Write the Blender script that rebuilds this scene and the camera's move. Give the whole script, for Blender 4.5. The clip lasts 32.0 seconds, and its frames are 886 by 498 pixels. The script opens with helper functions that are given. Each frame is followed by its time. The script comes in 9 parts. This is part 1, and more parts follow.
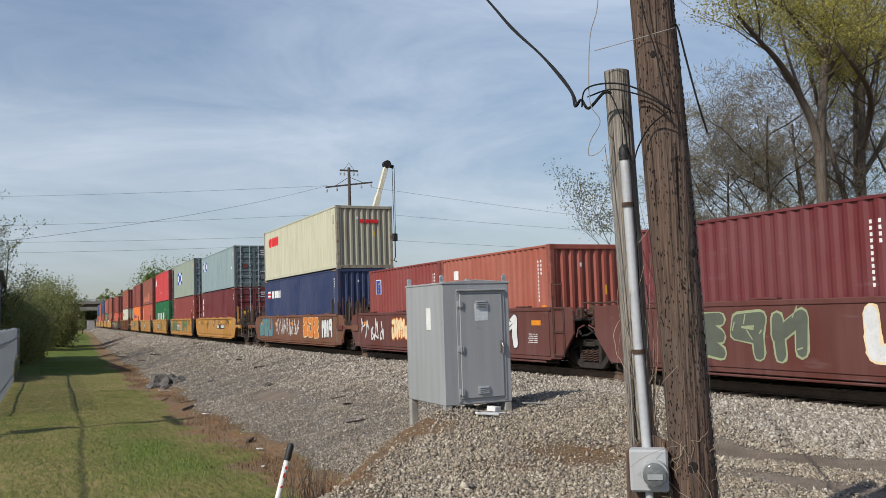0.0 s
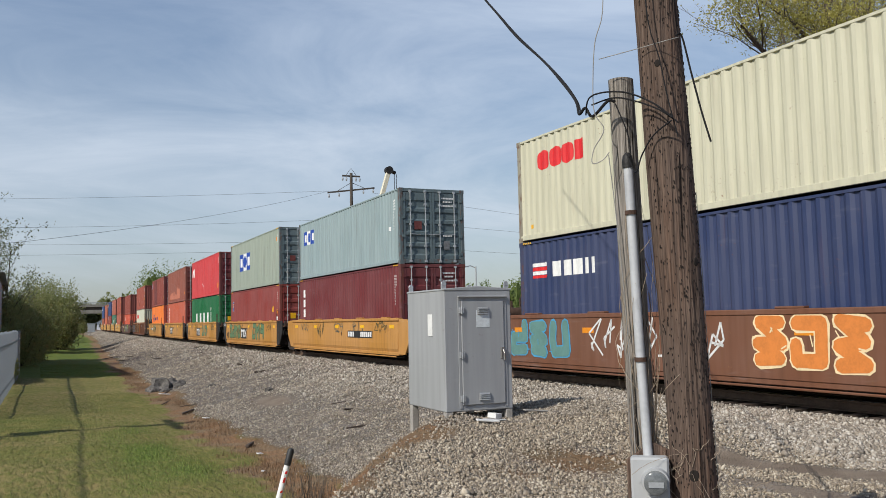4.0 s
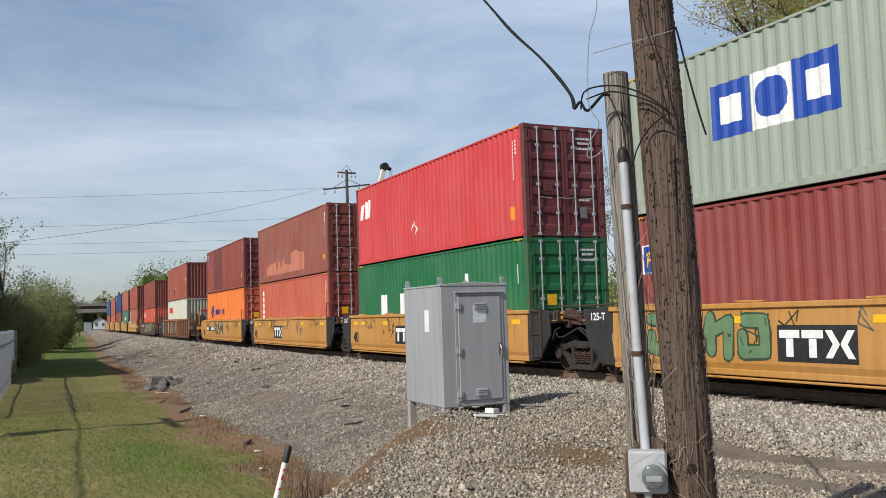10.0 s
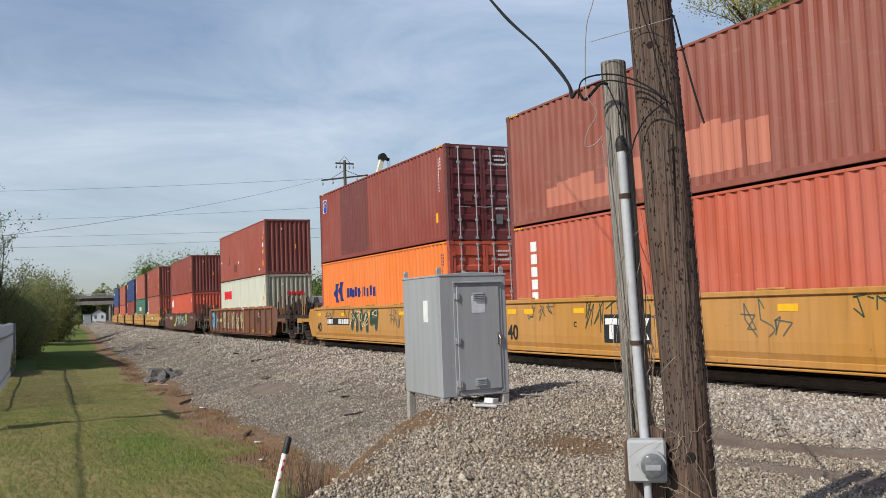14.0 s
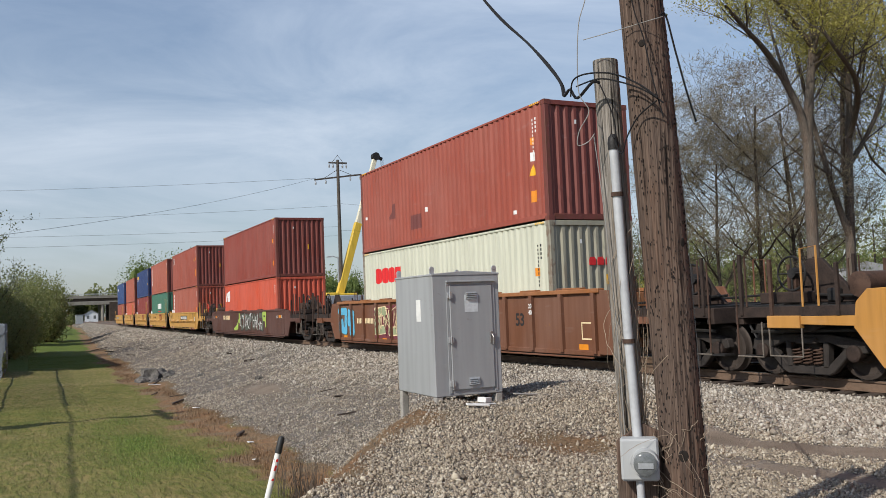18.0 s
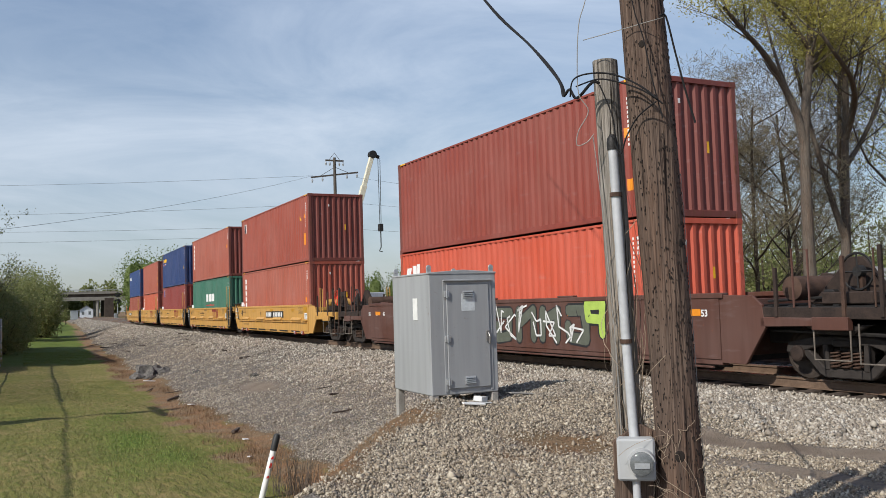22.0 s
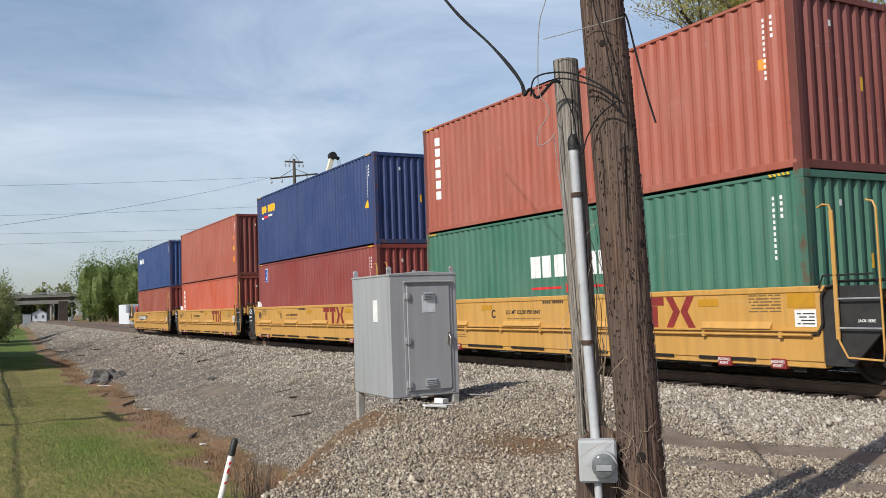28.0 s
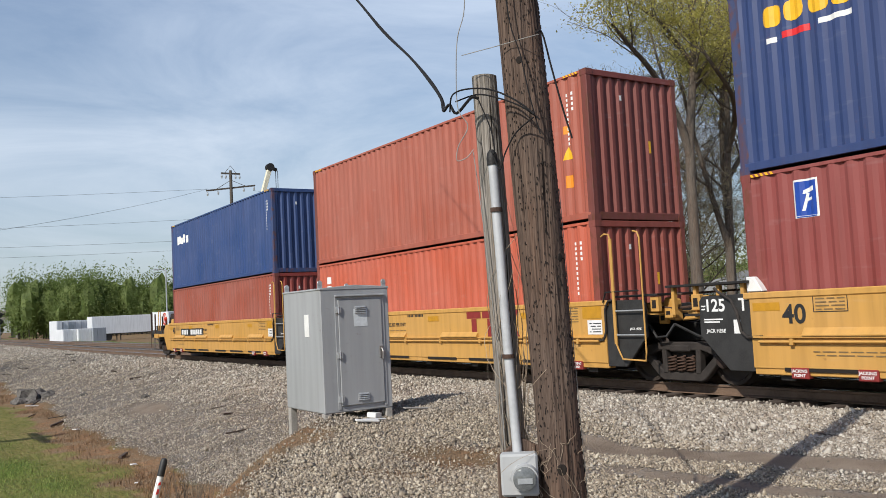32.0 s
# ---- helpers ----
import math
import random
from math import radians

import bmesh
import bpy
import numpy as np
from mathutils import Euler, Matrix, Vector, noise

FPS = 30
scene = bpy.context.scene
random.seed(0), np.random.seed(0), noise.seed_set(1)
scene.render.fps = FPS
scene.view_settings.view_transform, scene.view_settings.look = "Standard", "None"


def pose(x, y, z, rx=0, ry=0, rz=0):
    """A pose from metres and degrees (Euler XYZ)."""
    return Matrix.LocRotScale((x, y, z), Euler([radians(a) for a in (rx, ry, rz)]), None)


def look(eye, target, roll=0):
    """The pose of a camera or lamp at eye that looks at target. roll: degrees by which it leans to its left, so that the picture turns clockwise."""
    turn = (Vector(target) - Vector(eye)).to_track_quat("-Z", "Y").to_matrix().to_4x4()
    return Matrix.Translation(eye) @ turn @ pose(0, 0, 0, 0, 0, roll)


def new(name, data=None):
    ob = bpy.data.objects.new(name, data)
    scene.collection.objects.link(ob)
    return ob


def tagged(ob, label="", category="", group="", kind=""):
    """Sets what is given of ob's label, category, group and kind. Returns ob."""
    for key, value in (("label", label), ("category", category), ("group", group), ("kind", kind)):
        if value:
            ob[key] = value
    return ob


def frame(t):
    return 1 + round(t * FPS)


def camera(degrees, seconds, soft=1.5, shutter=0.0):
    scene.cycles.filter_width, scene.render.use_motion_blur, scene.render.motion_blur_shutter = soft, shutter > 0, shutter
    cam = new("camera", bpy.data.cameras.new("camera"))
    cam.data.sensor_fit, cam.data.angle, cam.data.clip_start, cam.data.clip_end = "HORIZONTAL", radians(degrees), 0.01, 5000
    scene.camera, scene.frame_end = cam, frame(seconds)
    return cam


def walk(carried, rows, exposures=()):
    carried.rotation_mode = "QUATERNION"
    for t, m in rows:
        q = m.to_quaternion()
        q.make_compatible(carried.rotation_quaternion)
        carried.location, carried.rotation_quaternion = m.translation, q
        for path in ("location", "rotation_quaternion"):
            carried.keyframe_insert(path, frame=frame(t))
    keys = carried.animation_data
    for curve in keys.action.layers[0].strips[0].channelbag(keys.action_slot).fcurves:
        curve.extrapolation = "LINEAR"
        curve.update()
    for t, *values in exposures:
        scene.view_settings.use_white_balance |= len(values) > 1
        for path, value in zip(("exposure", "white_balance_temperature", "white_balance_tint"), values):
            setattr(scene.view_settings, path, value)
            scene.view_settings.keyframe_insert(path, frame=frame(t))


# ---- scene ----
# ---- camera ----
cam = camera(54.21, 32.0, soft=0.6)
PATH = [
    (0, (-0.010, -0.022, 1.620), (8.852, 17.849, 3.059), -1.74),
    (0.5, (-0.012, -0.024, 1.618), (8.864, 17.837, 3.102), -1.89),
    (1, (-0.013, -0.022, 1.620), (8.838, 17.846, 3.159), -1.57),
    (1.5, (-0.017, -0.023, 1.618), (8.836, 17.844, 3.167), -1.52),
    (2, (-0.015, -0.018, 1.624), (8.835, 17.848, 3.188), -1.38),
    (2.5, (-0.020, -0.024, 1.621), (8.844, 17.833, 3.217), -1.58),
    (4.5, (-0.026, -0.029, 1.619), (8.802, 17.852, 3.155), -1.11),
    (5, (-0.026, -0.025, 1.622), (8.848, 17.842, 3.043), -1.37),
    (5.5, (-0.023, -0.019, 1.620), (8.831, 17.858, 3.042), -1.44),
    (6, (-0.020, -0.018, 1.617), (8.814, 17.867, 3.062), -1.58),
    (6.5, (-0.017, -0.019, 1.614), (8.851, 17.853, 3.013), -1.64),
    (7, (-0.013, -0.013, 1.622), (8.888, 17.847, 2.964), -1.62),
    (7.5, (-0.012, -0.013, 1.621), (8.864, 17.862, 2.934), -1.76),
    (8, (-0.014, -0.022, 1.618), (8.942, 17.811, 2.951), -1.75),
    (8.5, (-0.022, -0.025, 1.620), (8.918, 17.807, 3.063), -1.66),
    (9, (-0.016, -0.028, 1.614), (8.905, 17.812, 3.080), -1.95),
    (9.5, (-0.020, -0.024, 1.620), (8.907, 17.815, 3.055), -2.00),
    (10, (-0.022, -0.024, 1.617), (8.890, 17.818, 3.107), -1.72),
    (10.5, (-0.020, -0.023, 1.618), (8.940, 17.799, 3.065), -2.08),
    (11, (-0.017, -0.022, 1.621), (8.933, 17.804, 3.076), -2.25),
    (11.5, (-0.016, -0.024, 1.623), (8.915, 17.813, 3.073), -2.17),
    (12, (-0.022, -0.026, 1.617), (8.939, 17.799, 3.019), -2.07),
    (12.5, (-0.020, -0.024, 1.620), (9.005, 17.774, 2.952), -1.94),
    (13, (-0.018, -0.022, 1.623), (8.978, 17.795, 2.898), -2.10),
    (13.5, (-0.015, -0.016, 1.618), (8.936, 17.823, 2.903), -1.88),
    (14, (-0.014, -0.016, 1.619), (8.927, 17.829, 2.882), -2.08),
    (14.5, (-0.017, -0.020, 1.621), (8.909, 17.832, 2.901), -2.10),
    (16.5, (-0.017, -0.012, 1.620), (9.015, 17.782, 2.955), -2.06),
    (17, (-0.010, -0.010, 1.621), (9.020, 17.786, 2.960), -2.41),
    (17.5, (-0.008, -0.007, 1.618), (9.015, 17.794, 2.931), -2.40),
    (18, (-0.003, -0.008, 1.617), (9.075, 17.769, 2.859), -2.22),
    (18.5, (-0.002, 0.002, 1.616), (9.103, 17.774, 2.753), -1.91),
    (19, (-0.004, 0.005, 1.615), (9.137, 17.753, 2.806), -1.25),
    (19.5, (-0.014, -0.003, 1.620), (9.140, 17.735, 2.863), -1.28),
    (20, (-0.021, -0.008, 1.618), (9.133, 17.731, 2.861), -2.13),
    (20.5, (-0.016, -0.006, 1.620), (9.137, 17.732, 2.878), -2.00),
    (21, (-0.020, -0.008, 1.613), (9.140, 17.726, 2.878), -1.76),
    (21.5, (-0.015, -0.003, 1.618), (9.161, 17.723, 2.880), -1.77),
    (22, (-0.017, -0.005, 1.618), (9.142, 17.733, 2.826), -1.76),
    (22.5, (-0.016, 0.003, 1.618), (9.118, 17.762, 2.714), -1.51),
    (23, (-0.013, 0.007, 1.616), (9.169, 17.741, 2.718), -1.84),
    (23.5, (-0.007, 0.012, 1.615), (9.263, 17.696, 2.787), -2.01),
    (24, (-0.006, 0.014, 1.620), (9.322, 17.665, 2.806), -2.06),
    (24.5, (-0.001, 0.023, 1.614), (9.341, 17.666, 2.819), -2.28),
    (25, (-0.013, 0.057, 1.610), (9.483, 17.621, 2.764), -1.83),
    (25.5, (-0.017, 0.079, 1.611), (9.568, 17.595, 2.759), -1.90),
    (27.5, (0.016, 0.069, 1.622), (9.942, 17.389, 2.842), -2.06),
    (28, (0.020, 0.056, 1.617), (9.976, 17.359, 2.834), -2.03),
    (28.5, (0.029, 0.059, 1.621), (10.059, 17.322, 2.793), -1.92),
    (29, (0.036, 0.055, 1.623), (10.132, 17.274, 2.870), -1.44),
    (29.5, (0.040, 0.040, 1.626), (10.170, 17.232, 2.968), -1.68),
    (30, (0.050, 0.032, 1.626), (10.304, 17.151, 2.962), -1.91),
    (30.5, (0.067, 0.031, 1.632), (10.478, 17.049, 3.037), -2.09),
    (31, (0.082, 0.009, 1.634), (10.736, 16.868, 3.138), -2.65),
    (31.5, (0.108, 0.005, 1.638), (11.034, 16.691, 3.122), -2.65),
    (32, (0.121, -0.004, 1.643), (11.236, 16.565, 3.039), -2.96),
]
walk(cam, [(t, look(eye, target, roll)) for t, eye, target, roll in PATH],
     exposures=[(0, -0.14), (2.5, -0.12), (5, -0.10), (7, -0.03), (14, -0.05), (17, -0.12), (19, -0.03), (20, -0.11), (21.5, -0.03), (24, -0.04), (25, 0.03), (32, 0.04)])

# ---- light ----
SUN_TO = Vector((-0.735, -0.255, 0.63))          # towards the sun: behind the camera, to its left
world = bpy.data.worlds.new("sky")
scene.world = world
world.use_nodes = True
wn, wl = world.node_tree.nodes, world.node_tree.links
wn.clear()
w_out, w_bg = wn.new("ShaderNodeOutputWorld"), wn.new("ShaderNodeBackground")
w_sky, w_mix, w_map = wn.new("ShaderNodeTexSky"), wn.new("ShaderNodeMix"), wn.new("ShaderNodeMapping")
w_tc, w_cl, w_cl2 = wn.new("ShaderNodeTexCoord"), wn.new("ShaderNodeTexNoise"), wn.new("ShaderNodeTexNoise")
w_ramp, w_mul = wn.new("ShaderNodeValToRGB"), wn.new("ShaderNodeMath")
w_sky.sky_type, w_sky.sun_disc = "NISHITA", False
w_sky.sun_elevation = math.asin(SUN_TO.normalized().z)
w_sky.sun_rotation = math.atan2(SUN_TO.x, SUN_TO.y)
w_sky.air_density, w_sky.dust_density, w_sky.ozone_density = 1.0, 0.7, 2.6
w_map.inputs["Scale"].default_value = (1.5, 1.5, 5.5)
w_map.inputs["Rotation"].default_value = (0.10, 0.16, 0.5)
w_map.inputs["Location"].default_value = (0.35, 0.1, 0.0)
w_cl.inputs["Scale"].default_value, w_cl.inputs["Detail"].default_value = 1.5, 8.0
w_cl.inputs["Roughness"].default_value, w_cl.inputs["Distortion"].default_value = 0.62, 0.7
w_cl2.inputs["Scale"].default_value, w_cl2.inputs["Detail"].default_value = 0.8, 3.0
w_mul.operation = "MULTIPLY"
w_ramp.color_ramp.elements[0].position, w_ramp.color_ramp.elements[1].position = 0.12, 0.46
w_ramp.color_ramp.elements[0].color, w_ramp.color_ramp.elements[1].color = (0, 0, 0, 1), (0.88, 0.88, 0.88, 1)
w_mix.data_type = "RGBA"
w_mix.inputs["B"].default_value = (7.8, 8.6, 9.7, 1)
w_bg.inputs["Strength"].default_value = 0.105
wl.new(w_tc.outputs["Generated"], w_map.inputs["Vector"])
wl.new(w_map.outputs["Vector"], w_cl.inputs["Vector"])
wl.new(w_map.outputs["Vector"], w_cl2.inputs["Vector"])
wl.new(w_cl.outputs["Fac"], w_mul.inputs[0])
wl.new(w_cl2.outputs["Fac"], w_mul.inputs[1])
wl.new(w_mul.outputs[0], w_ramp.inputs["Fac"])
w_sep, w_up, w_fac = wn.new("ShaderNodeSeparateXYZ"), wn.new("ShaderNodeMapRange"), wn.new("ShaderNodeMath")
w_up.inputs["From Min"].default_value, w_up.inputs["From Max"].default_value = 0.10, 0.55
w_up.inputs["To Min"].default_value, w_up.inputs["To Max"].default_value = 1.0, 0.12
w_fac.operation = "MULTIPLY"
wl.new(w_tc.outputs["Generated"], w_sep.inputs["Vector"])
wl.new(w_sep.outputs["Z"], w_up.inputs["Value"])
wl.new(w_ramp.outputs["Color"], w_fac.inputs[0])
wl.new(w_up.outputs["Result"], w_fac.inputs[1])
wl.new(w_fac.outputs[0], w_mix.inputs["Factor"])
wl.new(w_sky.outputs["Color"], w_mix.inputs["A"])
w_low, w_dim = wn.new("ShaderNodeMapRange"), wn.new("ShaderNodeMix")       # thicker, duller air towards the horizon
w_low.inputs["From Min"].default_value, w_low.inputs["From Max"].default_value = 0.0, 0.34
w_low.inputs["To Min"].default_value, w_low.inputs["To Max"].default_value = 0.76, 1.15
w_dim.data_type, w_dim.blend_type = "RGBA", "MULTIPLY"
w_dim.inputs["Factor"].default_value = 1.0
wl.new(w_sep.outputs["Z"], w_low.inputs["Value"])
wl.new(w_mix.outputs["Result"], w_dim.inputs["A"])
wl.new(w_low.outputs["Result"], w_dim.inputs["B"])
wl.new(w_dim.outputs["Result"], w_bg.inputs["Color"])
wl.new(w_bg.outputs["Background"], w_out.inputs["Surface"])

sun_data = bpy.data.lights.new("sun", "SUN")
sun_data.energy, sun_data.angle, sun_data.color = 4.15, radians(0.45), (1.0, 0.945, 0.86)
sun = new("sun", sun_data)
sun.matrix_world = look(SUN_TO * 40, (0, 0, 0))
scene.view_settings.exposure = 0.0


# ---- geometry helpers ----
class Geo:
    """Collects corners and faces of one part."""

    def __init__(self):
        self.v, self.f, self.m = [], [], []

    def add(self, verts, faces, mat=0):
        n = len(self.v)
        self.v += [tuple(p) for p in verts]
        self.f += [tuple(i + n for i in face) for face in faces]
        self.m += [mat] * len(faces)
        return self

    def box(self, x0, y0, z0, x1, y1, z1, mat=0):
        c = [(x, y, z) for z in (z0, z1) for y in (y0, y1) for x in (x0, x1)]
        return self.add(c, [(0, 2, 3, 1), (4, 5, 7, 6), (0, 1, 5, 4), (2, 6, 7, 3), (0, 4, 6, 2), (1, 3, 7, 5)], mat)

    def prism(self, outline, a, b, axis="x", mat=0):
        """An outline of (u, w) pairs drawn out from a to b along an axis; for x they are y, z; for y: x, z; for z: x, y."""
        n = len(outline)
        put = {"x": lambda d, u, w: (d, u, w), "y": lambda d, u, w: (u, d, w), "z": lambda d, u, w: (u, w, d)}[axis]
        c = [put(a, *p) for p in outline] + [put(b, *p) for p in outline]
        faces = [tuple(range(n)), tuple(range(2 * n - 1, n - 1, -1))]
        faces += [(i, i + n, (i + 1) % n + n, (i + 1) % n) for i in range(n)]
        return self.add(c, faces, mat)

    def tube(self, path, radius, sides=8, mat=0, cap=True):
        """A round bar along a path; radius: one number, or one a point."""
        pts = [Vector(p) for p in path]
        rad = radius if isinstance(radius, (list, tuple)) else [radius] * len(pts)
        rings, side = [], None
        for i, p in enumerate(pts):
            d = (pts[min(i + 1, len(pts) - 1)] - pts[max(i - 1, 0)]).normalized()
            if side is None or abs(side.dot(d)) > 0.95:
                side = d.orthogonal().normalized()
            side = (side - d * side.dot(d)).normalized()
            up = d.cross(side)
            rings += [p + (side * math.cos(2 * math.pi * k / sides) + up * math.sin(2 * math.pi * k / sides)) * rad[i] for k in range(sides)]
        faces = []
        for i in range(len(pts) - 1):
            for k in range(sides):
                a, b = i * sides + k, i * sides + (k + 1) % sides
                faces.append((a, b, b + sides, a + sides))
        if cap:
            faces += [tuple(range(sides - 1, -1, -1)), tuple(range((len(pts) - 1) * sides, len(pts) * sides))]
        return self.add(rings, faces, mat)

    def disc_stack(self, centre, profile, axis="x", sides=24, mat=0):
        """A turned shape: profile of (along, radius) pairs round an axis through centre."""
        c = Vector(centre)
        rings = []
        for along, r in profile:
            for k in range(sides):
                u, w = r * math.cos(2 * math.pi * k / sides), r * math.sin(2 * math.pi * k / sides)
                off = {"x": (along, u, w), "y": (w, along, u), "z": (u, w, along)}[axis]
                rings.append(c + Vector(off))
        faces = []
        for i in range(len(profile) - 1):
            for k in range(sides):
                a, b = i * sides + k, i * sides + (k + 1) % sides
                faces.append((a, b, b + sides, a + sides))
        faces += [tuple(range(sides - 1, -1, -1)), tuple(range((len(profile) - 1) * sides, len(profile) * sides))]
        return self.add(rings, faces, mat)

    def mesh(self, name, mats, bevel=0.0, smooth=False):
        me = bpy.data.meshes.new(name)
        me.from_pydata(self.v, [], self.f)
        for i, k in enumerate(self.m):
            me.polygons[i].material_index = k
        for m in mats:
            me.materials.append(m)
        bm = bmesh.new()
        bm.from_mesh(me)
        bmesh.ops.recalc_face_normals(bm, faces=bm.faces)
        if bevel:
            sharp = [e for e in bm.edges if len(e.link_faces) == 2 and e.calc_face_angle(0) > 0.6]
            bmesh.ops.bevel(bm, geom=sharp, offset=bevel, segments=1, affect="EDGES", clamp_overlap=True)
        bm.to_mesh(me)
        bm.free()
        if smooth:
            for p in me.polygons:
                p.use_smooth = True
            me.set_sharp_from_angle(angle=radians(40))
        return me


def part(name, geo, material, parent=None, label="", bevel=0.0, smooth=False):
    """Links a Geo or a mesh as one mesh object under a thing or part."""
    mats = material if isinstance(material, (list, tuple)) else [material]
    me = geo.mesh(name, mats, bevel, smooth) if isinstance(geo, Geo) else geo
    ob = new(name, me)
    ob.parent = parent
    if label:
        ob["label"] = label
    return ob


def thing(name, label, category, m=None, group="", kind=""):
    ob = new(name)
    ob.empty_display_size = 0.2
    if m is not None:
        ob.matrix_basis = m
    return tagged(ob, label, category, group, kind)


# ---- materials ----
def nodes_of(name):
    mat = bpy.data.materials.new(name)
    mat.use_nodes = True
    nt = mat.node_tree
    return mat, nt, nt.nodes["Principled BSDF"]


def mixed(nt, fac, a, b):
    n = nt.nodes.new("ShaderNodeMix")
    n.data_type = "RGBA"
    for sock, val in (("Factor", fac), ("A", a), ("B", b)):
        if isinstance(val, bpy.types.NodeSocket):
            nt.links.new(val, n.inputs[sock])
        else:
            n.inputs[sock].default_value = val if sock == "Factor" else (*val, 1)
    return n.outputs["Result"]


def noise_of(nt, scale, detail=4.0, stretch=(1, 1, 1), lo=0.4, hi=0.6, shift=(0, 0, 0), coord="Object"):
    tc, mp, no, ra = (nt.nodes.new(k) for k in ("ShaderNodeTexCoord", "ShaderNodeMapping", "ShaderNodeTexNoise", "ShaderNodeMapRange"))
    mp.inputs["Scale"].default_value, mp.inputs["Location"].default_value = stretch, shift
    no.inputs["Scale"].default_value, no.inputs["Detail"].default_value = scale, detail
    ra.inputs["From Min"].default_value, ra.inputs["From Max"].default_value = lo, hi
    nt.links.new(tc.outputs[coord], mp.inputs["Vector"])
    nt.links.new(mp.outputs["Vector"], no.inputs["Vector"])
    nt.links.new(no.outputs["Fac"], ra.inputs["Value"])
    return ra.outputs["Result"]


def cells_of(nt, scale, stretch=(1, 1, 1), feature="F1", coord="Object", out="Distance"):
    tc, mp, vo = (nt.nodes.new(k) for k in ("ShaderNodeTexCoord", "ShaderNodeMapping", "ShaderNodeTexVoronoi"))
    mp.inputs["Scale"].default_value = stretch
    vo.inputs["Scale"].default_value, vo.feature = scale, feature
    nt.links.new(tc.outputs[coord], mp.inputs["Vector"])
    nt.links.new(mp.outputs["Vector"], vo.inputs["Vector"])
    return vo.outputs[out]


def bump_to(nt, bsdf, height, strength=0.4, distance=0.01):
    b = nt.nodes.new("ShaderNodeBump")
    b.inputs["Strength"].default_value, b.inputs["Distance"].default_value = strength, distance
    nt.links.new(height, b.inputs["Height"])
    nt.links.new(b.outputs["Normal"], bsdf.inputs["Normal"])


def plain(name, colour, rough=0.6, metal=0.0, vary=0.25, scale=6.0, bump=0.0):
    mat, nt, bsdf = nodes_of(name)
    n1, n2 = noise_of(nt, scale, 5), noise_of(nt, scale * 6, 4)
    dark = tuple(c * (1 - vary) for c in colour)
    pale = tuple(min(1, c * (1 + vary * 0.6)) for c in colour)
    col = mixed(nt, n2, mixed(nt, n1, dark, colour), pale)
    fine = mixed(nt, 0.35, mixed(nt, n1, dark, colour), col)
    nt.links.new(fine, bsdf.inputs["Base Color"])
    bsdf.inputs["Roughness"].default_value, bsdf.inputs["Metallic"].default_value = rough, metal
    if bump:
        bump_to(nt, bsdf, n2, bump, 0.005)
    return mat


PAINTS = {}


def worn(mat):
    """The same paint on an edge or post, chipped and rusted through."""
    key = mat.name
    if key not in PAINTS:
        return mat
    if key + "_worn" not in bpy.data.materials:
        colour, fade, rough, seed = PAINTS[key]
        paint(key + "_worn", tuple(0.82 * c + 0.01 for c in colour), fade, 1.0, rough + 0.15, seed + 0.37, chips=True)
    return bpy.data.materials[key + "_worn"]


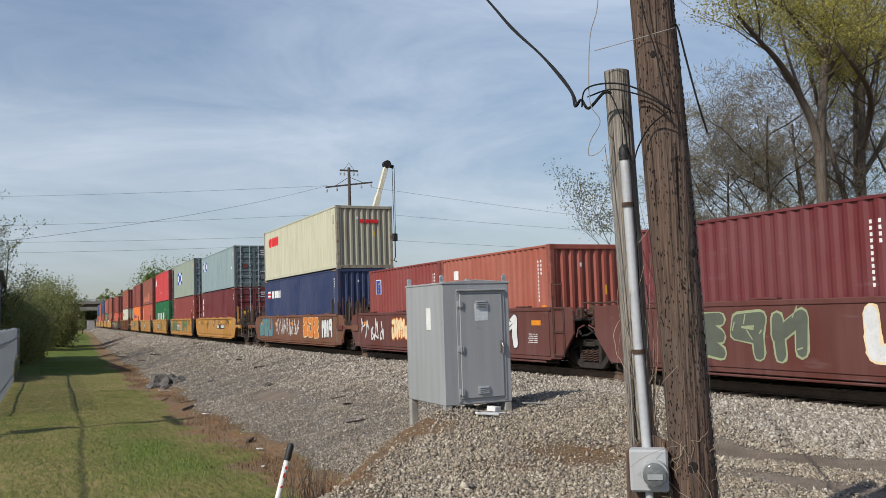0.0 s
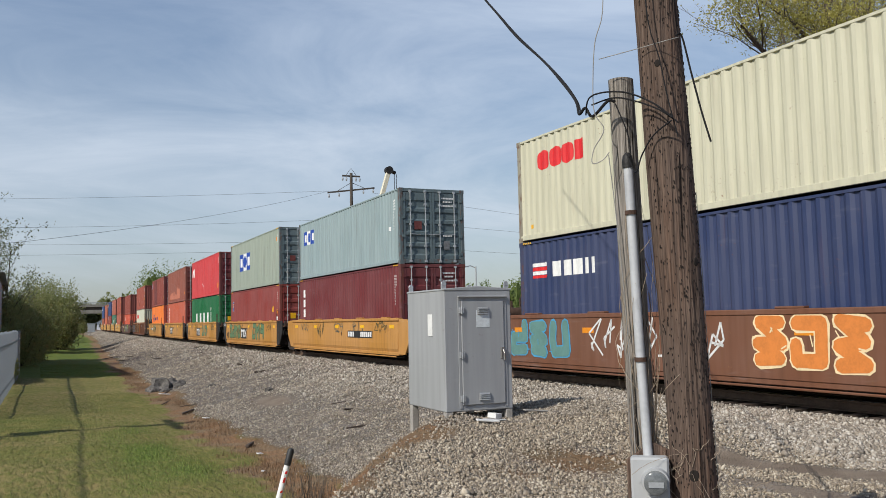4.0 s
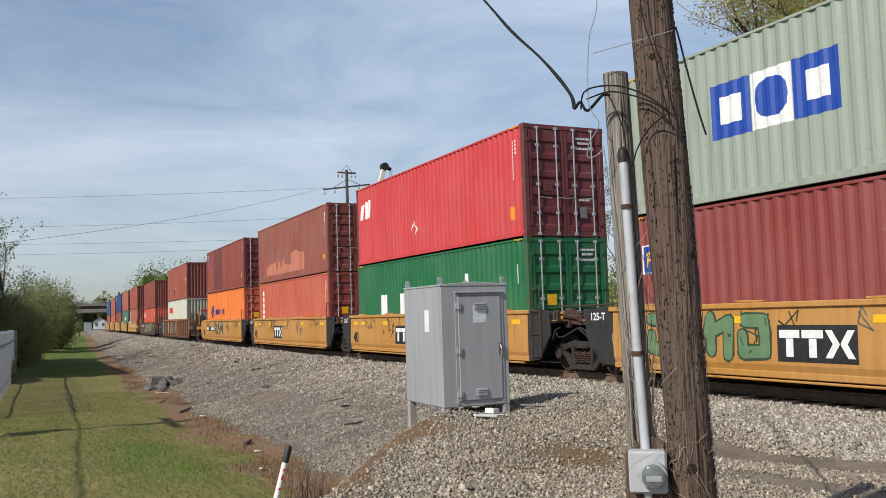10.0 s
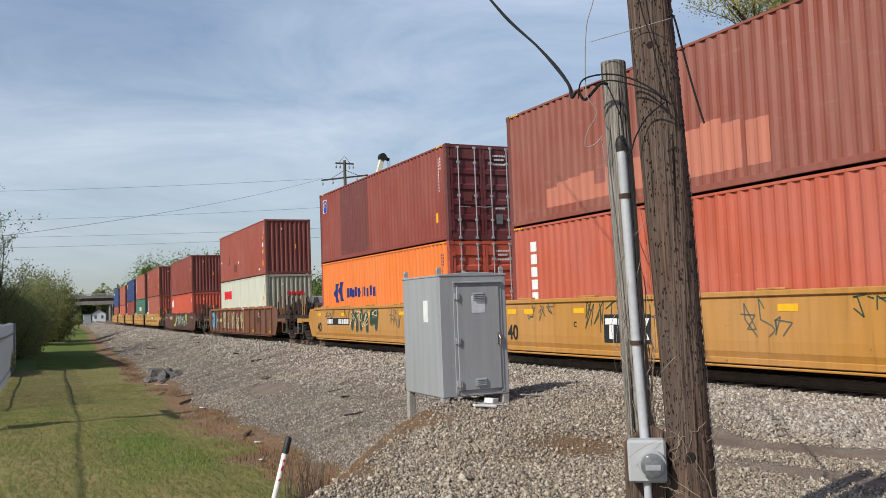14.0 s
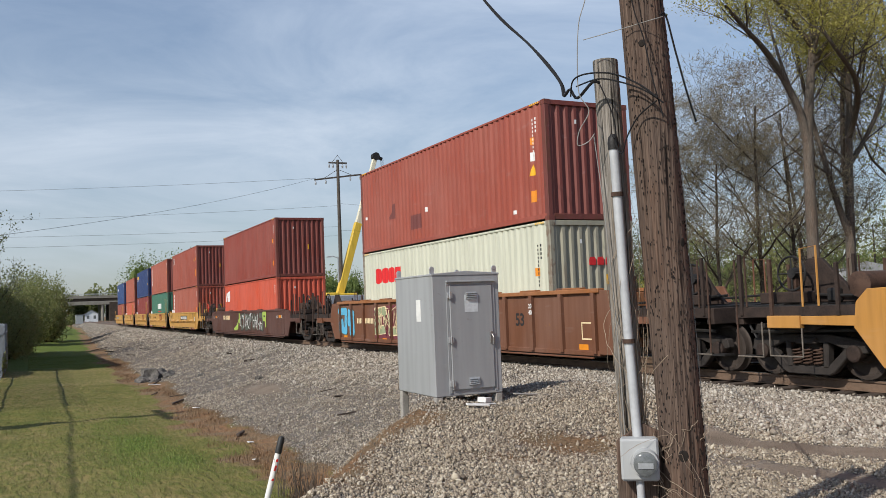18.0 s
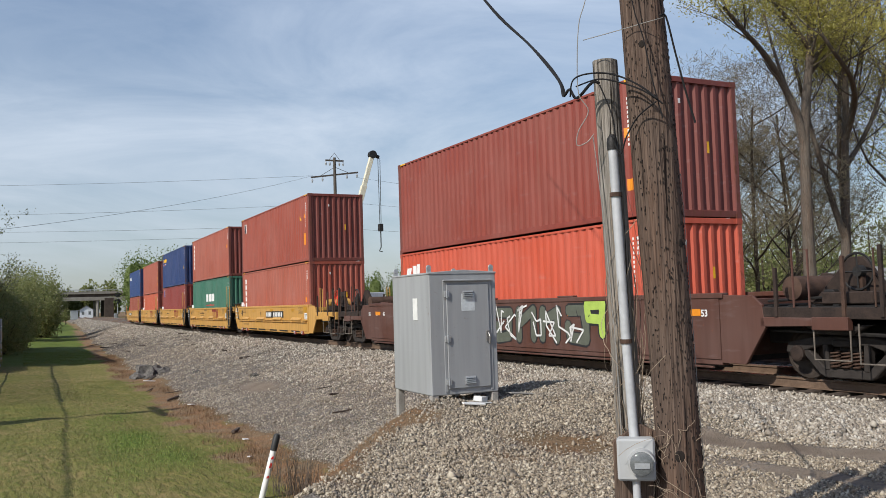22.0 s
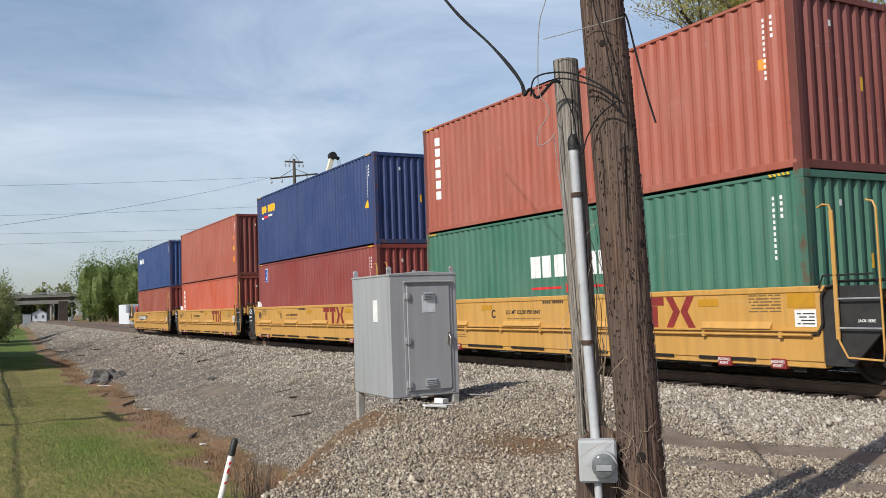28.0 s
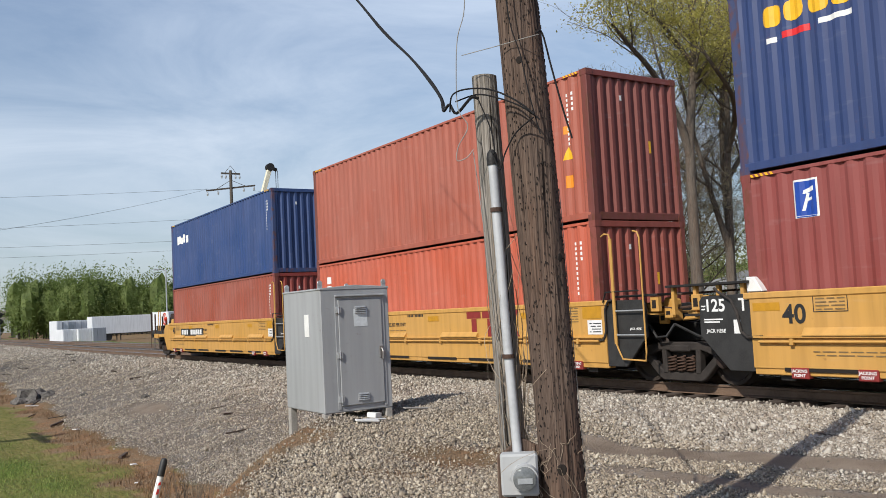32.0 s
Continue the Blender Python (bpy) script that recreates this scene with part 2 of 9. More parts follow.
def paint(name, colour, fade=0.25, rust=0.3, rough=0.45, seed=0.0, rust_colour=(0.16, 0.055, 0.025), chips=False):
    """Weathered paint on steel: faded clouds, streaks that run down, dirt, runs and specks of rust."""
    if not chips:
        PAINTS[name] = (colour, fade, rough, seed)
    mat, nt, bsdf = nodes_of(name)
    sh = (seed * 7.3, seed * 3.1, seed * 5.7)
    clouds = noise_of(nt, 0.7, 6, lo=0.35, hi=0.7, shift=sh)
    streak = noise_of(nt, 2.2, 5, stretch=(3.0, 3.0, 0.22), lo=0.42, hi=0.72, shift=sh)
    specks = noise_of(nt, 16, 6, lo=0.63, hi=0.72, shift=sh)
    blot = noise_of(nt, 1.6, 5, lo=0.52, hi=0.70, shift=sh)
    pale = tuple(min(1, c * 0.75 + 0.10) for c in colour)
    dark = tuple(c * 0.62 for c in colour)
    c1 = mixed(nt, clouds, colour, tuple(a * (1 - fade) + b * fade for a, b in zip(colour, pale)))
    k = nt.nodes.new("ShaderNodeMath")
    k.operation = "MULTIPLY"
    k.inputs[1].default_value = 0.45
    nt.links.new(streak, k.inputs[0])
    c2 = mixed(nt, k.outputs[0], c1, dark)
    r = nt.nodes.new("ShaderNodeMath")
    r.operation = "MULTIPLY"
    nt.links.new(specks, r.inputs[0])
    nt.links.new(blot, r.inputs[1])
    r2 = nt.nodes.new("ShaderNodeMath")
    r2.operation = "MULTIPLY"
    r2.inputs[1].default_value = min(1.0, rust * 2)
    nt.links.new(r.outputs[0], r2.inputs[0])
    runs = noise_of(nt, 7.0, 4, stretch=(1.0, 1.0, 0.07), lo=0.60 if not chips else 0.50, hi=0.74, shift=tuple(1.7 * q for q in sh))
    rk = nt.nodes.new("ShaderNodeMath")
    rk.operation = "MULTIPLY"
    rk.inputs[1].default_value = min(0.85, rust * 0.8)
    nt.links.new(runs, rk.inputs[0])
    c2 = mixed(nt, rk.outputs[0], c2, tuple(0.5 * a + 0.5 * b for a, b in zip(dark, rust_colour)))
    scuff = noise_of(nt, 5.0, 5, stretch=(1.0, 0.25, 1.6), lo=0.62, hi=0.78, shift=tuple(2.9 * q for q in sh))
    sk = nt.nodes.new("ShaderNodeMath")
    sk.operation = "MULTIPLY"
    sk.inputs[1].default_value = 0.5
    nt.links.new(scuff, sk.inputs[0])
    c2 = mixed(nt, sk.outputs[0], c2, pale)
    c3 = mixed(nt, r2.outputs[0], c2, rust_colour)
    if chips:
        c3 = mixed(nt, noise_of(nt, 9.0, 6, stretch=(1, 1, 0.6), lo=0.51, hi=0.66, shift=sh), c3, tuple(0.55 * q + 0.45 * d for q, d in zip(rust_colour, dark)))
    nt.links.new(c3, bsdf.inputs["Base Color"])
    rr = nt.nodes.new("ShaderNodeMapRange")
    rr.inputs["To Min"].default_value, rr.inputs["To Max"].default_value = rough - 0.08, min(1.0, rough + 0.28)
    nt.links.new(clouds, rr.inputs["Value"])
    nt.links.new(rr.outputs["Result"], bsdf.inputs["Roughness"])
    bump_to(nt, bsdf, clouds, 0.12, 0.02)
    return mat


def lin(r, g, b):
    """A base colour from 0-255 values."""
    return tuple((c / 255 / 12.92) if c < 10 else ((c / 255 + 0.055) / 1.055) ** 2.4 for c in (r, g, b))


STEEL = plain("bare_steel", (0.32, 0.31, 0.30), 0.45, 0.7, 0.3, 8)
GALV = plain("galvanised_steel", (0.50, 0.52, 0.53), 0.45, 0.5, 0.18, 10)
DARK_STEEL = plain("dark_steel", (0.024, 0.022, 0.021), 0.6, 0.2, 0.4, 9, 0.2)
RUSTY = plain("rusty_steel", (0.090, 0.050, 0.034), 0.8, 0.2, 0.4, 7, 0.3)
RAIL_SIDE = plain("rusty_rail", (0.175, 0.115, 0.078), 0.75, 0.1, 0.3, 5, 0.2)
RAIL_TOP = plain("worn_rail_head", (0.45, 0.44, 0.43), 0.25, 0.9, 0.15, 5)
BLACK = plain("black_paint", (0.022, 0.022, 0.022), 0.55, 0, 0.3, 9)
WHITE = plain("white_paint", (0.78, 0.78, 0.76), 0.5, 0, 0.10, 9)
RED_MARK = plain("red_mark", lin(214, 38, 40), 0.5, 0, 0.12, 9)
YELLOW_MARK = plain("yellow_mark", lin(236, 180, 30), 0.5, 0, 0.12, 9)
ORANGE_MARK = plain("orange_mark", lin(226, 140, 30), 0.5, 0, 0.12, 9)
BLUE_MARK = plain("blue_mark", lin(28, 70, 160), 0.5, 0, 0.12, 9)


# ---- ground ----
BEND, BEND_END, TRACK_X, RAIL_TOP_Z = 2.26e-4, 94.0, 12.63, 0.18


def bend(y):
    """How far the line swings to the right at y metres along it."""
    y = np.asarray(y, float)
    far = np.clip(np.abs(y) - BEND_END, 0, None)
    near = np.clip(np.abs(y), 0, BEND_END)
    return BEND * near**2 + 2 * BEND * BEND_END * far


def smooth(a, b, x):
    t = np.clip((np.asarray(x, float) - a) / (b - a), 0, 1)
    return t * t * (3 - 2 * t)


def lumps(x, y):
    """Gentle unevenness."""
    return (np.sin(x * 1.7 + 0.6 * y) * np.cos(y * 1.3 - 0.4 * x) + 0.6 * np.sin(x * 3.9 - y * 2.7) * np.cos(y * 3.1 + x)) / 1.6


def terrain(x, y):
    x, y = np.asarray(x, float), np.asarray(y, float)
    xe = x - bend(y)
    toe = np.clip(0.02 * y, 0, 1.6) + np.clip(0.022 * (y - 80), 0, 2.6)
    grass = -1.0 + 0.022 * np.clip(3.4 - xe, 0, 14)
    bank = -1.05 + 1.03 * smooth(0, 1, (xe - 3.6 - toe) / (7.3 - toe)) ** 0.85
    low = np.where(xe < 3.6 + toe, grass - 0.05 * smooth(2.0, 3.6, xe), bank)
    low = np.where(xe > 20.5, -0.02 - 0.35 * smooth(20.5, 24, xe), low)
    edge = np.where(xe < 4, 8.9 - 1.5 * (4 - xe), 8.9 + 0.55 * (xe - 4))
    top = 0.26 - 0.28 * smooth(6.2, 10.6, xe) - 0.25 * smooth(3.7, 5.2, xe) * (1 - smooth(6.8, 8.6, y)) * (1 - smooth(6.2, 10.6, xe))
    pad = top - 1.34 * smooth(0, 3.2, y - edge) + 0.20 * np.exp(-((xe - 6.9) ** 2 + (y - 9.9) ** 2) / 1.7)
    pad = pad + 0.11 * np.exp(-((xe - 5.05) ** 2 / 0.8 + (y - 9.75) ** 2 / 1.3))
    pad = pad + 0.10 * np.exp(-((xe - 4.62) ** 2 / 0.25 + (y - 9.35) ** 2 / 0.5))
    pad = np.where(xe < 11.2, pad, -9)
    z = np.maximum(low, pad)
    lip = 0.48 * (1 - smooth(12.0, 15.0, y))                                # the near tie ends lie bare
    z = z - 0.055 * smooth(11.65 - lip, 11.9 - lip, xe) * (1 - smooth(19.5, 20.5, xe))
    rough = np.where((xe > 10.8) & (xe < 20), 0.012, 0.045) + 0.03 * smooth(25, 120, np.abs(y))
    slope = smooth(4.6, 6.0, xe) * (1 - smooth(9.8, 10.8, xe)) * smooth(10.5, 13, y)
    return z + rough * lumps(x, y) + slope * (0.045 * lumps(x * 0.7 + 5, y * 0.45) + 0.030 * lumps(x * 1.6 + 2, y * 1.9 + 1))


def zones(x, y):
    """Shares of crushed stone, dry growth and bare dirt."""
    xe = x - bend(y)
    wob = 0.35 * lumps(x * 0.6, y * 0.6) + 0.12 * lumps(x * 2.1 + 3, y * 1.7)
    toe = np.clip(0.02 * y, 0, 1.6) + np.clip(0.022 * (y - 80), 0, 2.6)
    stone = smooth(4.0, 4.5, xe + wob - toe) * (1 - smooth(19.8, 20.8, xe))
    stone = np.maximum(stone, smooth(3.0, 3.7, xe + wob) * (1 - smooth(9.0, 10.5, y + wob)))
    stone = np.maximum(stone, 1 - smooth(8.0, 9.3, y + 1.2 * (3.0 - xe) + wob))
    dry = smooth(3.0, 3.7, xe + 1.5 * wob - toe) * (1 - smooth(4.1, 4.6, xe + wob - toe)) * smooth(9.5, 11.0, y)
    edge = np.where(xe < 4, 8.9 - 1.5 * (4 - xe), 8.9 + 0.55 * (xe - 4))         # rim of the berm
    dry = np.maximum(dry, 1.35 * np.exp(-((y - edge - 0.42 + 0.9 * wob) / 0.62) ** 2) * smooth(1.8, 2.6, xe) * (1 - smooth(4.3, 5.3, xe + wob)))
    dry = np.maximum(dry, 0.8 * smooth(20.5, 22, xe))
    dry = np.maximum(dry, 1.0 * np.exp(-((xe - 5.2 + wob) / 0.75) ** 2 - ((y - 7.5 + 0.5 * wob) / 0.55) ** 2))
    dry = np.maximum(dry, 0.85 * np.exp(-((xe - 4.15 + wob) / 0.45) ** 2 - ((y - 6.7) / 0.7) ** 2))
    rut = xe - 7.15 - 0.3 * (6.6 - y) + 0.3 * wob
    dirt = np.exp(-(rut / 0.34) ** 4) * (1 - smooth(7.2, 8.4, y))
    dirt = np.maximum(dirt, 0.85 * np.exp(-((rut + 1.25) / 0.25) ** 4) * (1 - smooth(5.8, 6.8, y)))
    dirt = np.maximum(dirt, 0.95 * np.exp(-((xe - 6.55) / 0.55) ** 2 - ((y - 24.9) / 1.9) ** 2))
    return stone, dry, dirt


def tuft(x, y):
    """Where the grass grows greenest: in patches beside the ditch, and beyond the far shade."""
    xe = x - bend(y)
    free = np.clip(1 - zones(x, y)[0] - 0.7 * zones(x, y)[1], 0, 1)
    near = np.exp(-((xe - 2.45) / 0.72) ** 2) * (1 - smooth(20, 27, y)) * smooth(-0.35, 0.35, lumps(x * 0.8 + 1.3, y * 0.3))
    return free * np.clip(near + 0.8 * smooth(46, 50, y), 0, 1)


def quick_mesh(name, verts, quads, mats):
    """A mesh of many four-sided faces from arrays."""
    me = bpy.data.meshes.new(name)
    verts, quads = np.asarray(verts, np.float32), np.asarray(quads, np.int32)
    me.vertices.add(len(verts))
    me.vertices.foreach_set("co", verts.ravel())
    me.loops.add(quads.size)
    me.loops.foreach_set("vertex_index", quads.ravel())
    me.polygons.add(len(quads))
    me.polygons.foreach_set("loop_start", np.arange(0, quads.size, quads.shape[1], dtype=np.int32))
    me.update(calc_edges=True)
    me.validate()
    for m in mats:
        me.materials.append(m)
    return me


def ground_material():
    mat, nt, bsdf = nodes_of("ground_surface")
    at = nt.nodes.new("ShaderNodeAttribute")
    at.attribute_name = "zone"
    sep = nt.nodes.new("ShaderNodeSeparateColor")
    nt.links.new(at.outputs["Color"], sep.inputs["Color"])
    big, mid, fine = noise_of(nt, 0.22, 5, lo=0.35, hi=0.65), noise_of(nt, 1.6, 6, lo=0.38, hi=0.64), noise_of(nt, 26, 4, lo=0.35, hi=0.65)
    blade = noise_of(nt, 9, 6, stretch=(1, 0.35, 1), lo=0.36, hi=0.66)
    g1 = mixed(nt, mid, (0.090, 0.118, 0.020), (0.215, 0.185, 0.055))
    g2 = mixed(nt, big, g1, (0.275, 0.210, 0.092))
    grass = mixed(nt, blade, g2, mixed(nt, fine, (0.100, 0.118, 0.026), (0.170, 0.165, 0.044)))
    grass = mixed(nt, at.outputs["Alpha"], grass, mixed(nt, fine, (0.075, 0.120, 0.018), (0.120, 0.175, 0.030)))
    dry = mixed(nt, fine, mixed(nt, mid, (0.30, 0.150, 0.070), (0.265, 0.200, 0.125)), (0.150, 0.100, 0.058))
    dirt = mixed(nt, mid, (0.29, 0.235, 0.18), (0.21, 0.165, 0.125))
    cell = cells_of(nt, 26, out="Color")
    sepc = nt.nodes.new("ShaderNodeSeparateColor")
    nt.links.new(cell, sepc.inputs["Color"])
    stone1 = mixed(nt, sepc.outputs[0], (0.12, 0.104, 0.088), (0.36, 0.33, 0.295))
    edge = cells_of(nt, 26, feature="DISTANCE_TO_EDGE")
    er = nt.nodes.new("ShaderNodeMapRange")
    er.inputs["From Max"].default_value = 0.10
    nt.links.new(edge, er.inputs["Value"])
    # Cell edges go near-black: the shade between stones is in the colour.
    stone = mixed(nt, er.outputs["Result"], (0.060, 0.052, 0.044), mixed(nt, mid, stone1, mixed(nt, 0.45, stone1, (0.21, 0.165, 0.125))))

    def share(sock, soft):
        a = nt.nodes.new("ShaderNodeMath")
        a.operation = "MULTIPLY_ADD"
        a.inputs[1].default_value = 2.0
        b = nt.nodes.new("ShaderNodeMapRange")
        b.inputs["From Min"].default_value, b.inputs["From Max"].default_value = 1.0, 2.0
        nt.links.new(sock, a.inputs[0])
        nt.links.new(soft, a.inputs[2])
        nt.links.new(a.outputs[0], b.inputs["Value"])
        return b.outputs["Result"]

    s, d, b = (share(sep.outputs[i], k) for i, k in ((0, mid), (1, mid), (2, fine)))
    col = mixed(nt, s, grass, stone)
    col = mixed(nt, d, col, dry)
    col = mixed(nt, b, col, dirt)
    nt.links.new(col, bsdf.inputs["Base Color"])
    bsdf.inputs["Roughness"].default_value = 0.95
    bsdf.inputs["Specular IOR Level"].default_value = 0.2
    hm = nt.nodes.new("ShaderNodeMix")
    nt.links.new(s, hm.inputs["Factor"])
    nt.links.new(blade, hm.inputs["A"])
    nt.links.new(er.outputs["Result"], hm.inputs["B"])
    bump_to(nt, bsdf, hm.outputs["Result"], 0.7, 0.03)
    return mat


def build_ground():
    xs = np.concatenate([-np.geomspace(2600, 16, 26), np.arange(-14, 24, 0.24), np.geomspace(25, 2600, 34)])
    ys = np.concatenate([-np.geomspace(2600, 10, 20), np.arange(-8, 34, 0.24), np.arange(34, 110, 0.8), np.geomspace(112, 3200, 40)])
    gx, gy = np.meshgrid(xs, ys)
    gz = terrain(gx, gy)
    nx, ny = len(xs), len(ys)
    i = np.arange(nx * ny).reshape(ny, nx)
    quads = np.stack([i[:-1, :-1], i[:-1, 1:], i[1:, 1:], i[1:, :-1]], -1).reshape(-1, 4)
    me = quick_mesh("ground", np.stack([gx, gy, gz], -1).reshape(-1, 3), quads, [ground_material()])
    st, dr, di = zones(gx.ravel(), gy.ravel())
    layer = me.color_attributes.new("zone", "FLOAT_COLOR", "POINT")
    layer.data.foreach_set("color", np.stack([st, dr, di, tuft(gx.ravel(), gy.ravel())], -1).astype(np.float32).ravel())
    me.polygons.foreach_set("use_smooth", np.ones(len(quads), bool))
    tagged(new("ground", me), "mown grass verge, crushed-stone bank and dry brown ditch", "ground", kind="structure")


def stone_material(name, tint):
    mat, nt, bsdf = nodes_of(name)
    geo = nt.nodes.new("ShaderNodeNewGeometry")
    ramp = nt.nodes.new("ShaderNodeValToRGB")
    els = ramp.color_ramp.elements
    els[0].position, els[0].color = 0.0, (0.125, 0.106, 0.084, 1)
    els[1].position, els[1].color = 1.0, (0.66, 0.63, 0.57, 1)
    for pos, c in ((0.25, (0.23, 0.197, 0.158)), (0.5, (0.34, 0.295, 0.236)), (0.78, (0.45, 0.415, 0.36))):
        e = els.new(pos)
        e.color = (*c, 1)
    nt.links.new(geo.outputs["Random Per Island"], ramp.inputs["Fac"])
    col = mixed(nt, 0.3, ramp.outputs["Color"], mixed(nt, noise_of(nt, 40, 3), (0.15, 0.125, 0.10), (0.42, 0.39, 0.35)))
    for e in els:
        e.color = (*(c * k for c, k in zip(e.color[:3], tint)), 1)
    nt.links.new(col, bsdf.inputs["Base Color"])
    bsdf.inputs["Roughness"].default_value = 0.9
    return mat


def build_stones():
    """Loose crushed stone where the bank lies near, each with corners of its own."""
    rng = np.random.default_rng(5)
    pos = []
    for x0, x1, y0, y1, n in ((2.0, 11.75, 3.0, 9.5, 170000), (3.0, 11.75, 9.5, 16, 62000), (3.6, 11.75, 16, 28, 41000), (4.0, 11.6, 28, 48, 20000), (4.5, 11.6, 48, 110, 18000), (6.0, 11.6, 110, 240, 15000), (13.6, 15.9, 4, 14, 5000)):
        x, y = rng.uniform(x0, x1, n), rng.uniform(y0, y1, n)
        x = x + bend(y)
        st, dr, di = zones(x, y)
        patch = 0.5 + 0.5 * lumps(x * 1.3 + 4, y * 1.3)
        keep = rng.uniform(0, 1, n) < np.clip(st * (1 - np.clip(1.15 * di, 0, 0.985)) ** 2 * (1 - 0.97 * np.clip(dr * (0.65 + 0.6 * patch), 0, 1)), 0, 1)
        keep &= np.hypot(x, y) > 5.3
        pos.append(np.stack([x, y], -1)[keep])
    pos = np.concatenate(pos)
    n = len(pos)
    far = np.hypot(pos[:, 0], pos[:, 1])
    size = rng.lognormal(math.log(0.0118), 0.34, n) * (1 + 0.035 * np.clip(far - 7, 0, 70))
    size *= 1 + 0.30 * smooth(6.8, 9.0, pos[:, 0] - bend(pos[:, 1]))
    size = np.clip(size, 0.008, 0.085 + 0.0006 * np.clip(far - 60, 0, 200))
    spike = np.array([(1, 0, 0), (-1, 0, 0), (0, 1, 0), (0, -1, 0), (0, 0, 1), (0, 0, -1)], float)
    v = (spike[None] + rng.uniform(-0.42, 0.42, (n, 6, 3))) * rng.uniform(0.65, 1.3, (n, 6, 1)) * (size[:, None, None] * rng.uniform(0.6, 1.1, (n, 1, 3)))
    ax = rng.normal(size=(n, 3))
    ax /= np.linalg.norm(ax, axis=1, keepdims=True)
    an = rng.uniform(0, 2 * np.pi, n)
    c, s = np.cos(an)[:, None, None], np.sin(an)[:, None, None]
    k = ax[:, None, :]
    v = v * c + np.cross(np.broadcast_to(k, v.shape), v) * s + k * (v * k).sum(-1, keepdims=True) * (1 - c)
    z = terrain(pos[:, 0], pos[:, 1]) + size * rng.uniform(-0.1, 0.75, n)
    v += np.stack([pos[:, 0], pos[:, 1], z], -1)[:, None]
    faces = np.array([(0, 2, 4), (2, 1, 4), (1, 3, 4), (3, 0, 4), (2, 0, 5), (1, 2, 5), (3, 1, 5), (0, 3, 5)])
    low = pos[:, 0] - bend(pos[:, 1]) + 1.1 * lumps(pos[:, 0] * 0.5, pos[:, 1] * 0.35) + 1.3 * lumps(pos[:, 0] * 1.1 + 2, pos[:, 1] * 0.8)
    old = (rng.uniform(0, 1, n) > smooth(6.0, 9.6, low)) & (pos[:, 1] > 9.0)
    pad = (rng.uniform(0, 1, n) > smooth(6.5, 8.5, low)) & ~old
    for mask, name, label, tint in ((pad, "pad_stone", "tan dirt-mixed crushed stone round the cabinet and pole", (1.04, 0.95, 0.80)), (~old & ~pad, "crushed_stone", "loose pale grey crushed stone beside the track", (1.12, 1.09, 1.04)), (old, "weathered_stone", "older dirt-stained crushed stone low on the bank", (0.96, 0.90, 0.81))):
        w = v[mask]
        tris = (np.arange(len(w))[:, None, None] * 6 + faces[None]).reshape(-1, 3)
        me = quick_mesh(name, w.reshape(-1, 3), tris, [stone_material(name, tint)])
        tagged(new(name, me), label, "gravel", kind="stuff")


def blade_material(name, a, b):
    mat, nt, bsdf = nodes_of(name)
    geo = nt.nodes.new("ShaderNodeNewGeometry")
    nt.links.new(mixed(nt, geo.outputs["Random Per Island"], a, b), bsdf.inputs["Base Color"])
    bsdf.inputs["Roughness"].default_value = 0.8
    return mat


def build_blades(name, label, n, box, height, mat, seed, want):
    """Grass blades, each a bent strip."""
    rng = np.random.default_rng(seed)
    x, y = rng.uniform(box[0], box[1], n * 3), rng.uniform(box[2], box[3], n * 3)
    x = x + bend(y)
    keep = rng.uniform(0, 1, n * 3) < want(x, y)
    x, y = x[keep][:n], y[keep][:n]
    n = len(x)
    z = terrain(x, y)
    h = rng.uniform(0.5, 1.3, n) * height
    an, lean = rng.uniform(0, 2 * np.pi, n), rng.uniform(0.1, 0.7, n)
    w = 0.003 + 0.04 * h * rng.uniform(0.5, 1, n)
    sx, sy = -np.sin(an) * w, np.cos(an) * w
    tx, ty = np.cos(an) * lean * h, np.sin(an) * lean * h
    base = np.stack([x, y, z - 0.01], -1)
    v = np.stack([base + np.stack([-sx, -sy, 0 * h], -1), base + np.stack([sx, sy, 0 * h], -1),
                  base + np.stack([sx * 0.4 + tx, sy * 0.4 + ty, h], -1), base + np.stack([-sx * 0.4 + tx, -sy * 0.4 + ty, h], -1)], 1)
    me = quick_mesh(name, v.reshape(-1, 3), np.arange(4 * n).reshape(-1, 4), [mat])
    tagged(new(name, me), label, "grass", kind="stuff")


# ---- railway track ----
def along(u0, u1, step, x_off):
    y = np.arange(u0, u1 + 0.01, step)
    return [(float(TRACK_X + x_off + bend(v)), float(v)) for v in y]


